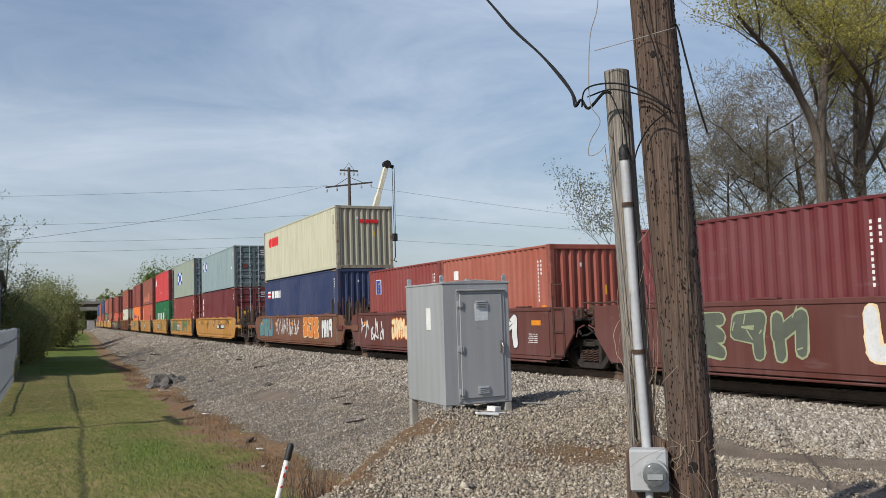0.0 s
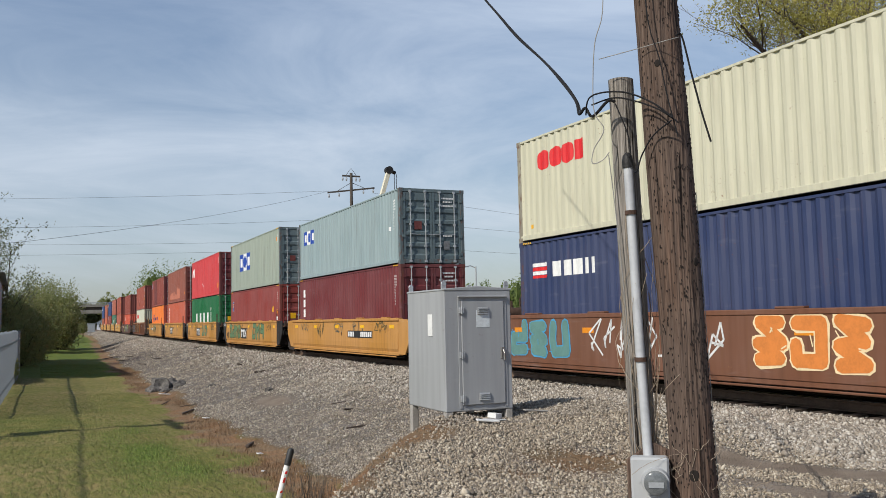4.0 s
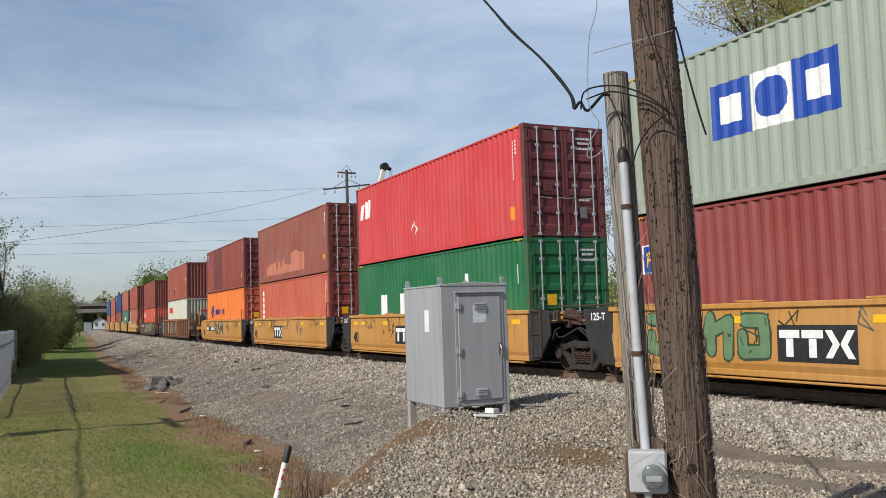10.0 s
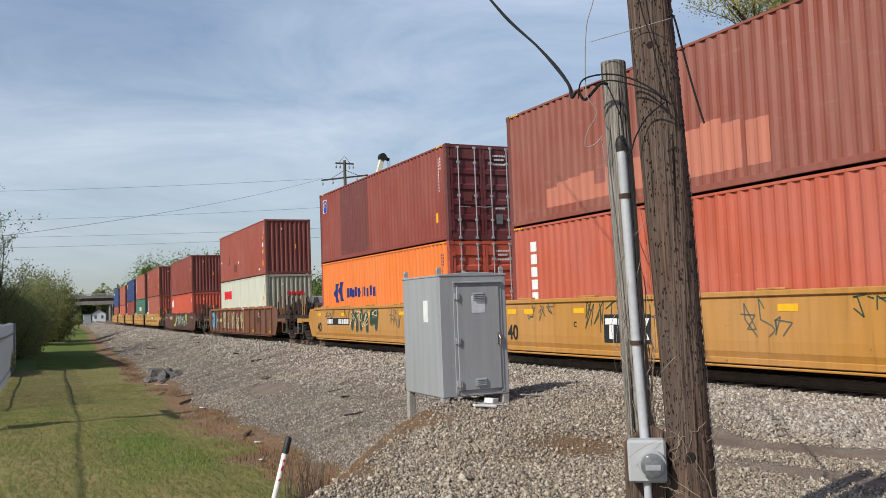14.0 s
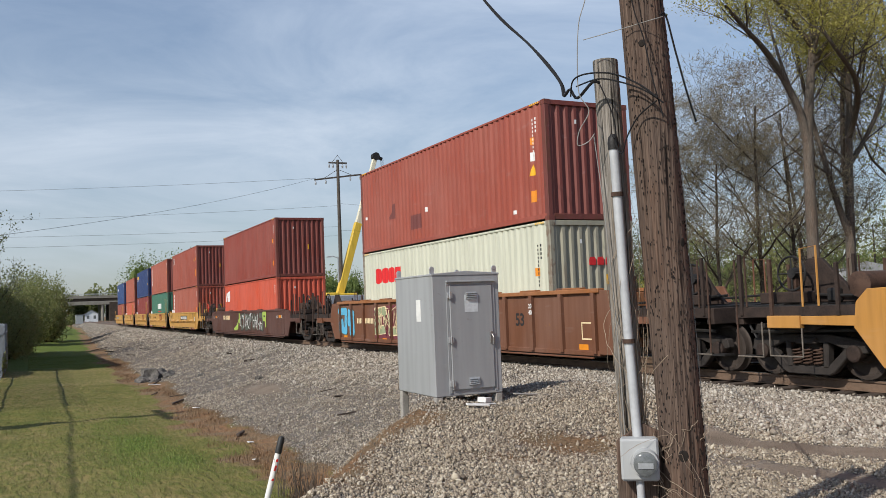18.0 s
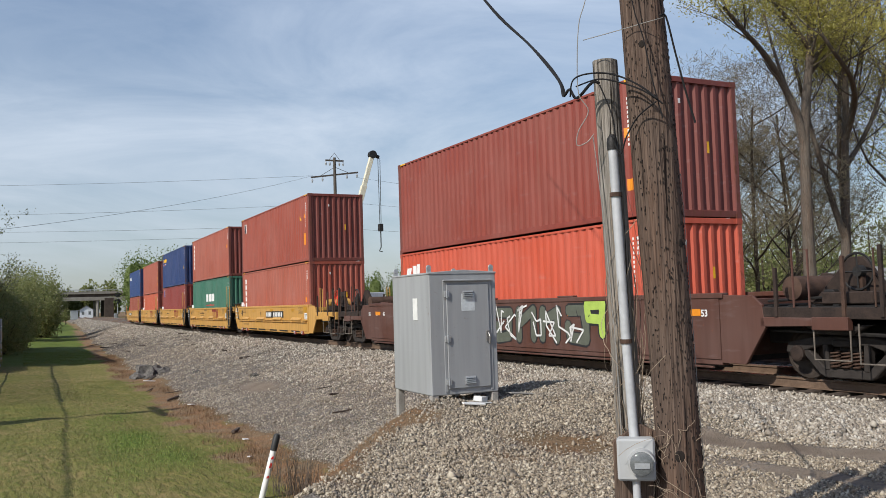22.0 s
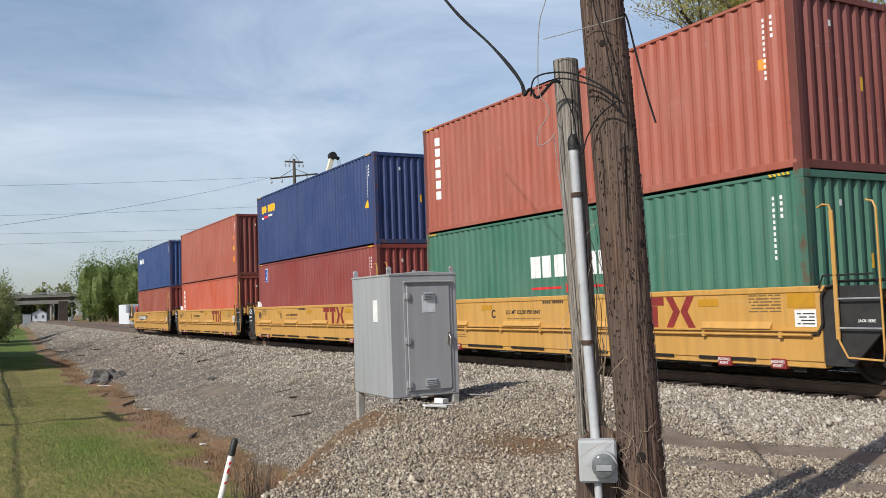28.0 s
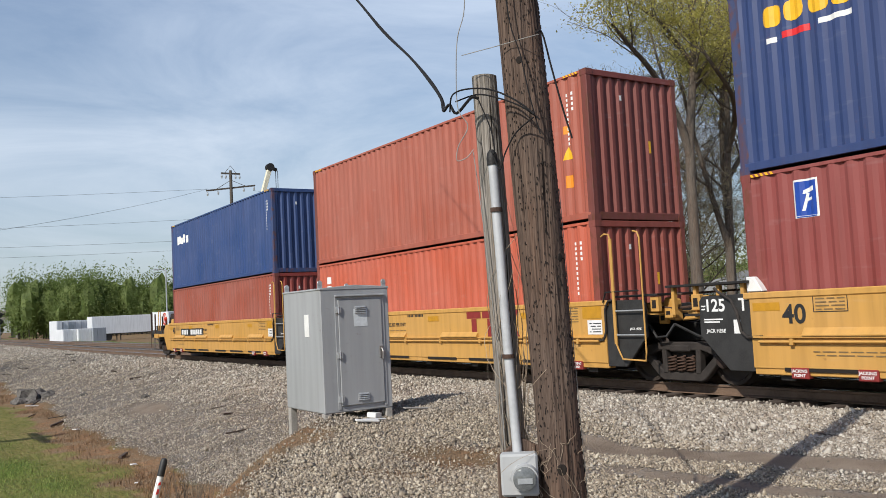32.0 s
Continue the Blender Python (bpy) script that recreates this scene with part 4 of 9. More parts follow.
def build_litter():
    for k, (x, y, w, d, h, rz) in enumerate(((5.10, 9.05, 0.17, 0.018, 0.015, 12), (5.18, 9.2, 0.07, 0.06, 0.06, 30), (5.85, 9.3, 0.2, 0.03, 0.015, 5), (4.95, 8.95, 0.14, 0.035, 0.02, -8), (4.35, 17.2, 0.06, 0.04, 0.02, 20), (3.95, 15.4, 0.09, 0.03, 0.015, 70), (5.0, 33.4, 0.28, 0.05, 0.02, 15), (4.7, 24.4, 0.10, 0.06, 0.02, 40))):
        z = float(terrain(x, y)) + 0.035
        g = Geo().box(-w, -d, 0, w, d, h)
        tagged(part("scrap", g, WHITE if k != 2 else LEG_CONCRETE, bevel=0.004), "pale plastic scrap lying on the gravel", "litter").matrix_basis = pose(x, y, z, 4, 6, rz)
    rng = random.Random(8)
    for x, y, s in ((5.25, 36.5, 0.55), (5.75, 36.9, 0.40), (4.9, 36.0, 0.25), (5.9, 36.1, 0.25), (5.3, 35.5, 0.2), (6.6, 33, 0.14), (7.3, 27.5, 0.13)):
        g = Geo()
        bm = bmesh.new()
        bmesh.ops.create_icosphere(bm, subdivisions=2, radius=1)
        for v in bm.verts:
            v.co *= 1 + 0.8 * noise.noise(v.co * 1.9 + Vector((x, y, 0)))
            v.co.z *= 0.7
        me = bpy.data.meshes.new("boulder")
        bm.to_mesh(me)
        bm.free()
        me.materials.append(DARK_ROCK)
        ob = new("boulder", me)
        ob.matrix_basis = pose(x, y, float(terrain(x, y)) + 0.1 * s, 0, 0, rng.uniform(0, 360)) @ Matrix.Scale(s, 4)
        tagged(ob, "dark broken rock at the foot of the bank", "rock")
    for x, y, L, rz in ((6.5, 17.3, 0.8, 20), (5.2, 34.5, 1.2, 65), (8.6, 14.0, 0.5, 25), (9.2, 5.9, 0.45, 80), (6.9, 74.0, 1.9, 35), (7.6, 92.7, 2.2, 20), (6.8, 65.0, 1.8, 55), (7.8, 67.0, 1.6, 25), (11.0, 59.0, 1.1, 30), (9.2, 46.0, 1.0, 40), (9.9, 52.0, 0.9, 60), (8.1, 57.0, 1.2, 20), (7.0, 55.0, 1.3, 40), (6.3, 58.5, 1.5, 65), (8.9, 38.0, 0.8, 35), (8.5, 33.5, 0.5, 10), (4.45, 30.0, 1.1, 70), (5.0, 28.7, 0.8, 30), (4.6, 26.6, 0.7, 50), (7.4, 21.0, 0.7, 15), (7.1, 19.6, 0.55, 40), (4.5, 18.6, 0.5, 60), (3.75, 11.4, 0.7, 60), (4.1, 11.0, 0.5, 15)):
        g = Geo()
        w = rng.uniform(0.3, 1.0)
        g.prism([(-L / 2, -0.05 * w), (-L * 0.1, -0.065 * w), (L / 2, -0.02 * w), (L / 2 - 0.09, 0.05 * w), (L * 0.05, 0.035 * w), (-L / 2 + 0.05, 0.045 * w)], 0, 0.07 * w, "z")
        ob = part("scrap_timber", g, TIE_WOOD, bevel=0.012)
        ob.matrix_basis = pose(x, y, float(terrain(x, y)) + 0.02, rng.uniform(-8, 8), rng.uniform(-8, 8), rz)
        tagged(ob, "splintered piece of dark old timber on the bank", "timber")


DARK_ROCK = plain("dark_rock", (0.150, 0.138, 0.125), 0.9, 0, 0.75, 3, 0.6)


# ---- train: how it moves ----
def travelled(t):
    """Metres that the train has come nearer since the start."""
    return 6.574 * t + 0.1983 * t * t / 20 - 0.02187 * t**3 / 300


def on_track(u, t, z=0.0):
    """The pose of a thing whose middle lies u metres down the line at the start."""
    y = u - travelled(t)
    b = float(bend(y))
    return pose(TRACK_X + b, y, z, 0, 0, -math.degrees(math.atan(2 * BEND * max(-BEND_END, min(BEND_END, y)))))


MOVING, WHEELS = [], []


# ---- containers ----
def ridges(a, b, period, depth, flat_out=0.26, slope=0.24):
    """The outline of corrugated sheet from a to b: pairs of place and depth."""
    n = max(1, round((b - a) / period))
    p = (b - a) / n
    out = []
    for i in range(n):
        s = a + i * p
        out += [(s, 0), (s + p * flat_out, 0), (s + p * (flat_out + slope), depth), (s + p * (1 - slope), depth)]
    return out + [(b, 0)]


def sheet(outline, z0, z1, put):
    """A corrugated sheet standing from z0 to z1."""
    g = Geo()
    v = [put(s, d, z) for z in (z0, z1) for s, d in outline]
    n = len(outline)
    return g.add(v, [(i, i + 1, i + 1 + n, i + n) for i in range(n - 1)])


CACHE = {}


def cached(key, make):
    if key not in CACHE:
        CACHE[key] = make()
    return CACHE[key]


def dressed(me, mats):
    """A copy of a mesh with other materials."""
    m = me.copy()
    m.materials.clear()
    for k in mats:
        m.materials.append(k)
    return m


W2 = 1.219


def container(label, u, z, length, high, mat, doors, end_mat=None, bar_mat=None, group="containers on the train"):
    """A shipping container with its middle u metres down the line."""
    box = thing("shipping_container", label, "container", on_track(u, 0, z), group)
    MOVING.append((box, u, z))
    # A darker end_mat puts the shade of the ends into their paint.
    end_mat = end_mat or mat
    hl = length / 2
    key = (length, high)
    fold = ridges(-hl + 0.16, hl - 0.16, 0.276, 0.036)
    SURF[box.name] = ([(a, b, -(W2 - 0.008 - d), -(W2 - 0.008 - e)) for (a, d), (b, e) in zip(fold, fold[1:])], FLAT)

    def shell(name, make, parent=box, m=mat, lab="", bevel=0.0):
        me = dressed(cached((name, *key), lambda: make().mesh(name, [mat], bevel)), m if isinstance(m, list) else [m])
        return part(name, me, None, parent, lab)

    for s in (-1, 1):
        shell("side_wall" if s < 0 else "far_wall", lambda s=s: sheet(ridges(-hl + 0.16, hl - 0.16, 0.276, 0.036), 0.15, high - 0.055, lambda a, d, q: (s * (W2 - 0.008 - d), a, q))).name = "side_wall"
        shell(f"bottom_rail{s}", lambda s=s: Geo().prism([(s * (W2 + 0.002), 0.05), (s * (W2 - 0.05), 0.05), (s * (W2 - 0.05), 0.172), (s * (W2 + 0.002), 0.172)], -hl + 0.10, hl - 0.10, "y"), bevel=0.006).name = "bottom_rail"
        shell(f"top_rail{s}", lambda s=s: Geo().prism([(s * W2, high - 0.06), (s * (W2 - 0.06), high - 0.06), (s * (W2 - 0.06), high - 0.006), (s * W2, high - 0.006)], -hl + 0.10, hl - 0.10, "y"), bevel=0.006).name = "top_rail"
    shell("roof", lambda: Geo().box(-W2 + 0.02, -hl + 0.05, high - 0.03, W2 - 0.02, hl - 0.05, high - 0.012))
    shell("floor", lambda: Geo().box(-W2 + 0.02, -hl + 0.05, 0.06, W2 - 0.02, hl - 0.05, 0.12), m=DARK_STEEL)
    for sx in (-1, 1):
        for sy in (-1, 1):
            shell(f"corner_post{sx}{sy}", lambda sx=sx, sy=sy: Geo().box(min(sx * W2, sx * (W2 - 0.13)), min(sy * (hl - 0.005), sy * (hl - 0.17)), 0.10, max(sx * W2, sx * (W2 - 0.13)), max(sy * (hl - 0.005), sy * (hl - 0.17)), high - 0.10), m=worn(end_mat), bevel=0.012).name = "corner_post"
            for z0 in (0, high - 0.118):
                def cast(sx=sx, sy=sy, z0=z0):
                    g = Geo().box(min(sx * (W2 + 0.004), sx * (W2 - 0.158)), min(sy * (hl + 0.002), sy * (hl - 0.176)), z0, max(sx * (W2 + 0.004), sx * (W2 - 0.158)), max(sy * (hl + 0.002), sy * (hl - 0.176)), z0 + 0.118)
                    g.prism([(sy * (hl - 0.086) + 0.033 * math.cos(q) * 0.8, z0 + 0.06 + 0.036 * math.sin(q)) for q in np.linspace(0, 2 * math.pi, 10, endpoint=False)], sx * (W2 + 0.006), sx * (W2 - 0.02), "x", 1)
                    g.prism([(sx * (W2 - 0.078) + 0.03 * math.cos(q), z0 + 0.06 + 0.036 * math.sin(q)) for q in np.linspace(0, 2 * math.pi, 10, endpoint=False)], sy * (hl + 0.004), sy * (hl - 0.02), "y", 1)
                    return g
                shell(f"corner_casting{sx}{sy}{z0:.0f}", cast, m=[worn(end_mat), HOLE_SHADE]).name = "corner_casting"
    if high > 2.7:
        g = Geo()
        for sy in (-1, 1):
            for k in range(5):
                a = sy * (hl - 0.24 - 0.085 * k)
                g.prism([(a, high - 0.055), (a + 0.045, high - 0.055), (a + 0.075, high - 0.010), (a + 0.03, high - 0.010)], -W2 - 0.0022, -W2 + 0.001, "x")
        tagged(part("corner_hatching", g, YELLOW_MARK, box, "yellow hatching at the top corners"), kind="stuff")
    for sy in (-1, 1):
        has_doors = doors == sy
        shell(f"end_sill{sy}", lambda sy=sy: Geo().box(-W2 + 0.13, min(sy * (hl - 0.01), sy * (hl - 0.10)), 0.02, W2 - 0.13, max(sy * (hl - 0.01), sy * (hl - 0.10)), 0.16), m=worn(end_mat), bevel=0.008).name = "end_sill"
        shell(f"end_header{sy}", lambda sy=sy: Geo().box(-W2 + 0.13, min(sy * (hl - 0.01), sy * (hl - 0.09)), high - 0.12, W2 - 0.13, max(sy * (hl - 0.01), sy * (hl - 0.09)), high - 0.004), m=end_mat, bevel=0.008).name = "end_header"
        if not has_doors:
            if sy < 0:
                for k, q in ((6, 1.35), (3, high - 0.55)):
                    x0 = -W2 + 0.13 + k * 0.2420 + 0.006
                    part("end_sticker", Geo().box(x0, -hl + 0.0275, q, x0 + 0.058, -hl + 0.0295, q + (0.24 if k == 6 else 0.10)), YELLOW_MARK if k == 6 else WHITE, box, "narrow sticker on the corrugated end")
            shell(f"end_wall{sy}", lambda sy=sy: sheet(ridges(-W2 + 0.13, W2 - 0.13, 0.25, 0.046, 0.3, 0.16), 0.16, high - 0.12, lambda a, d, q: (a, sy * (hl - 0.03 - d), q)), m=end_mat).name = "end_wall"
            continue
        if sy > 0:
            shell("far_door", lambda: Geo().box(-W2 + 0.13, hl - 0.08, 0.16, W2 - 0.13, hl - 0.04, high - 0.12), m=end_mat).name = "door"
            continue
        for side in (-1, 1):
            def leaf(side=side):
                x0, x1 = (-W2 + 0.14, -0.008) if side < 0 else (0.008, W2 - 0.14)
                g = Geo()
                rows = [(0.17, 0), (0.30, 0)]
                step = (high - 0.60) / 5
                for k in range(5):
                    q = 0.30 + k * step
                    rows += [(q + 0.05, 0.035), (q + step * 0.62, 0.035), (q + step * 0.62 + 0.05, 0), (q + step, 0)]
                rows += [(high - 0.13, 0)]
                v = [(x, -(hl - 0.025 - d), q) for q, d in rows for x in (x0 + 0.07, x1 - 0.07)]
                g.add(v, [(2 * i, 2 * i + 1, 2 * i + 3, 2 * i + 2) for i in range(len(rows) - 1)])
                g.box(x0, -hl + 0.015, 0.17, x0 + 0.075, -hl + 0.06, high - 0.13)
                g.box(x1 - 0.075, -hl + 0.015, 0.17, x1, -hl + 0.06, high - 0.13)
                return g
            d = shell(f"door{side}", leaf, m=end_mat)
            d.name = "door"
            for bx in (0.27, 0.83):
                def bar(side=side, bx=bx):
                    x = side * bx
                    g = Geo().tube([(x, -hl - 0.018, 0.10), (x, -hl - 0.018, high - 0.07)], 0.019, 8)
                    for q in (0.09, 0.62, 1.35, high - 0.55, high - 0.10):
                        g.box(x - 0.045, -hl - 0.03, q - 0.035, x + 0.045, -hl + 0.02, q + 0.035)
                    g.tube([(x, -hl - 0.03, 1.02), (x - side * 0.28, -hl - 0.035, 1.0), (x - side * 0.36, -hl - 0.035, 1.0)], 0.012, 6)
                    return g
                shell(f"locking_bar{side}{bx}", bar, d, bar_mat or GALV, "pale locking bar").name = "locking_bar"
            if side > 0:
                g = Geo()
                for q, x0, n in ((high - 0.34, 0.36, 4), (high - 0.46, 0.42, 3), (high - 0.60, 0.36, 5), (0.95, 0.40, 3)):
                    for k in range(n):
                        for w0, w1 in ((0.0, 0.05), (0.065, 0.10)):
                            g.box(x0 + 0.115 * k + w0, -hl + 0.0135, q, x0 + 0.115 * k + w1, -hl + 0.0155, q + 0.055)
                tagged(part("door_print", g, WHITE, d, "rows of small white code bars"), kind="stuff")
                part("door_plate", Geo().box(0.42, -hl + 0.012, 0.50, 0.64, -hl + 0.018, 0.80), STEEL, d, "small riveted data plate")
            else:
                part("door_sticker", Geo().box(-0.68, -hl + 0.012, 1.18, -0.40, -hl + 0.0145, 1.46), YELLOW_MARK if z < 1 else DULL_PATCH, d, "warning sticker")
            for q in (0.35, 0.95, 1.6, high - 0.4):
                shell(f"hinge{side}{q:.1f}", lambda side=side, q=q: Geo().box(min(side * 1.02, side * 1.13), -hl - 0.012, q - 0.05, max(side * 1.02, side * 1.13), -hl + 0.02, q + 0.05), d, end_mat).name = "hinge"
    return box


# flat marks on the long side that faces the camera (x = -W2); s runs towards +y, seen from outside it runs to the left
SURF = {}


def clip(poly, axis, lo, hi):
    """The share of an outline between two bounds on one axis."""
    for bound, sign in ((lo, 1), (hi, -1)):
        out = []
        for i, p in enumerate(poly):
            q = poly[(i + 1) % len(poly)]
            a, b = sign * (p[axis] - bound), sign * (q[axis] - bound)
            if a >= 0:
                out.append(p)
            if a * b < 0:
                f = a / (a - b)
                out.append((p[0] + f * (q[0] - p[0]), p[1] + f * (q[1] - p[1])))
        poly = out
        if len(poly) < 3:
            return []
    return poly


def coat(g, outline, surface, off):
    """Paint that follows a folded or leaning side: strips (s0, s1, x0, x1) and a profile of (z, x) added to it."""
    strips, prof = surface
    lo, hi = min(p[0] for p in outline), max(p[0] for p in outline)
    for s0, s1, x0, x1 in strips:
        if s1 <= lo or s0 >= hi:
            continue
        piece = clip(outline, 0, s0, s1)
        if not piece:
            continue
        for (z0, d0), (z1, d1) in zip(prof, prof[1:]):
            bit = clip(piece, 1, z0, z1)
            if bit:
                g.add([(x0 + (x1 - x0) * (a - s0) / (s1 - s0) + d0 + (d1 - d0) * (b - z0) / (z1 - z0) - off, a, b) for a, b in bit], [tuple(range(len(bit)))])


FLAT = [(-9, 0), (9, 0)]


def mark(parent, name, shapes, mat, x=-W2 - 0.006, label="", thick=0.002, joined=False):
    """Flat painted shapes: lists of (s, z) outlines, s metres from the middle of the side; one part a shape, unless joined."""
    surface = SURF.get(parent.name)
    base = -1.47 if parent.name.startswith("well_car") else -W2 - 0.006

    def add(g, o, k):
        if surface:
            coat(g, o, surface, 0.0022 + 0.4 * max(0.0, base - x) + 0.0002 * k)
        else:
            g.prism(o, x - thick - 0.0002 * k, x + 0.002, "x")
        return g

    if joined:
        g = Geo()
        for k, o in enumerate(shapes):
            add(g, o, k % 9)
        return tagged(part(name, g, mat, parent, label), kind="stuff")
    for k, o in enumerate(shapes):
        ob = part(name, add(Geo(), o, k % 9), mat, parent, label)
    return ob


def rect(s, z, w, h, slant=0.0):
    return [(s, z), (s + w, z), (s + w - slant, z + h), (s - slant, z + h)]


def code_marks(box, length, high, mat=None, lines=((10, 0.062),), z=None):
    """Upright row of small code bars beside the near corner, and the boxes beneath it."""
    hl, mat = length / 2, mat or WHITE
    z = high - 0.42 if z is None else z
    bars = []
    for k in range(11):
        bars.append(rect(-hl + 0.60, z - k * 0.095, 0.045, 0.058))
    for k in range(4):
        bars.append(rect(-hl + 0.42, z - k * 0.10, 0.045, 0.062))
    mark(box, "code_print", bars, mat, label="column of small code bars", joined=True)


def sticker(box, s, z, w, h, mat, name="sticker", label=""):
    mark(box, name, [rect(s, z, w, h)], mat, label=label)


TEXT_CACHE = {}


def letters(text, size, mat, parent, m, name="lettering", label=""):
    """Words in the built-in font as a flat mesh, in the plane x-y of the pose m."""
    key = (text, size)
    if key not in TEXT_CACHE:
        cu = bpy.data.curves.new("text", "FONT")
        cu.body, cu.size, cu.extrude, cu.align_x, cu.align_y = text, size, 0.0008, "CENTER", "CENTER"
        cu.offset = 0.022 * size
        tmp = new("text", cu)
        bpy.context.view_layer.update()
        TEXT_CACHE[key] = bpy.data.meshes.new_from_object(tmp.evaluated_get(bpy.context.evaluated_depsgraph_get()))
        bpy.data.objects.remove(tmp)
    ob = part(name, dressed(TEXT_CACHE[key], [mat]), None, parent, label)
    ob.matrix_basis = m
    return ob


def side_pose(s, z, x=-W2 - 0.010):
    """For lettering on the side that faces the camera."""
    return pose(x, s, z, 90, 0, -90)


# Number 0 goes on ends only, darkened to carry their shade.
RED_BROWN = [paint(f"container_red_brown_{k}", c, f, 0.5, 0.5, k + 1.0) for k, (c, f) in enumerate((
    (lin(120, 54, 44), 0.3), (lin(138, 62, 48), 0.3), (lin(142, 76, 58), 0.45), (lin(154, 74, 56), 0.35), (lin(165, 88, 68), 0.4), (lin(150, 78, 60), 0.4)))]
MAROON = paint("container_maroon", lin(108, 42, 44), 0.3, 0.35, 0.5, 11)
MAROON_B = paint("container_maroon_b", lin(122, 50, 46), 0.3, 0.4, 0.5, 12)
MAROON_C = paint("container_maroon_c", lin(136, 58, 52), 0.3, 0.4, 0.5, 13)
ORANGE_RED = paint("container_orange_red", lin(196, 84, 58), 0.25, 0.25, 0.5, 14)
ORANGE_RED_B = paint("container_orange_red_b", lin(188, 92, 66), 0.4, 0.4, 0.5, 15)
ORANGE = paint("container_orange", lin(232, 124, 50), 0.2, 0.25, 0.5, 16)
BRIGHT_RED = paint("container_bright_red", lin(200, 58, 60), 0.35, 0.2, 0.5, 17)
CREAM = paint("container_cream", lin(198, 195, 170), 0.2, 0.3, 0.5, 18)
# Cream for the ends, darkened for both their shade and dirt.
CREAM_END = paint("container_cream_shaded_dirty", lin(158, 154, 136), 0.2, 0.6, 0.6, 48)
CREAM_B = paint("container_cream_b", lin(202, 203, 184), 0.2, 0.25, 0.5, 19)
NAVY = paint("container_navy", lin(44, 56, 92), 0.2, 0.3, 0.5, 20)
BLUE = paint("container_blue", lin(40, 60, 108), 0.2, 0.2, 0.5, 21)
BLUE_B = paint("container_blue_b", lin(42, 68, 118), 0.25, 0.3, 0.5, 22)
GREY_GREEN = paint("container_grey_green", lin(150, 160, 146), 0.3, 0.6, 0.5, 23)
GREY_BLUE = paint("container_grey_blue", lin(142, 160, 162), 0.3, 0.25, 0.5, 24)
# Door grey darkened: the shade on the ends is put into the paint.
GREY_SHADED = paint("container_shaded_door_grey", lin(92, 108, 112), 0.3, 0.4, 0.5, 25)
GREEN = paint("container_green", lin(24, 102, 58), 0.25, 0.2, 0.5, 26)
GREEN_B = paint("container_green_b", lin(62, 112, 92), 0.3, 0.4, 0.5, 27)
PATCH = paint("fresh_patch", lin(186, 112, 88), 0.3, 0.1, 0.6, 28)
DULL_PATCH = paint("dull_patch", lin(108, 52, 48), 0.2, 0.2, 0.6, 29)
HC, STD, L40, L20 = 2.896, 2.591, 12.192, 6.058
LOW = 0.57


def blocks(s, z, widths, h, gap, step=0.0):
    """A row of plain blocks in place of a name; s is the right-hand start, and the row runs towards the near end."""
    out = []
    for i, w in enumerate(widths):
        out.append(rect(s - w, z + (i % 2) * step, w, h - (i % 3) * step))
        s -= w + gap
    return out


def ring(s, z, r, w, n=16):
    """A plain rounded blob."""
    return [[(s + r * math.copysign(abs(math.cos(q)) ** 0.7, math.cos(q)), z + r * math.copysign(abs(math.sin(q)) ** 0.7, math.sin(q))) for q in np.linspace(0, 2 * math.pi, 14, endpoint=False)]]


def column(s, z, n, w, h, gap):
    return [rect(s, z - i * (h + gap), w, h) for i in range(n)]


def emblem(box, s, z, w, h, ground, stroke):
    """A square badge with a slanted stroke."""
    mark(box, "badge", [rect(s - 0.03, z - 0.03, w + 0.06, h + 0.06)], WHITE)
    mark(box, "badge", [rect(s, z, w, h)], ground, x=-W2 - 0.010)
    mark(box, "badge_stroke", [[(s + w * 0.72, z + h * 0.14), (s + w * 0.60, z + h * 0.14), (s + w * 0.36, z + h * 0.62), (s + w * 0.50, z + h * 0.66)], [(s + w * 0.12, z + h * 0.70), (s + w * 0.66, z + h * 0.62), (s + w * 0.62, z + h * 0.74), (s + w * 0.12, z + h * 0.84)], [(s + w * 0.22, z + h * 0.44), (s + w * 0.58, z + h * 0.40), (s + w * 0.56, z + h * 0.48), (s + w * 0.22, z + h * 0.53)]], stroke, x=-W2 - 0.014)
    mark(box, "badge_foot", [rect(s + 0.01, z - 0.025, w - 0.02, 0.018)], ground, x=-W2 - 0.010)


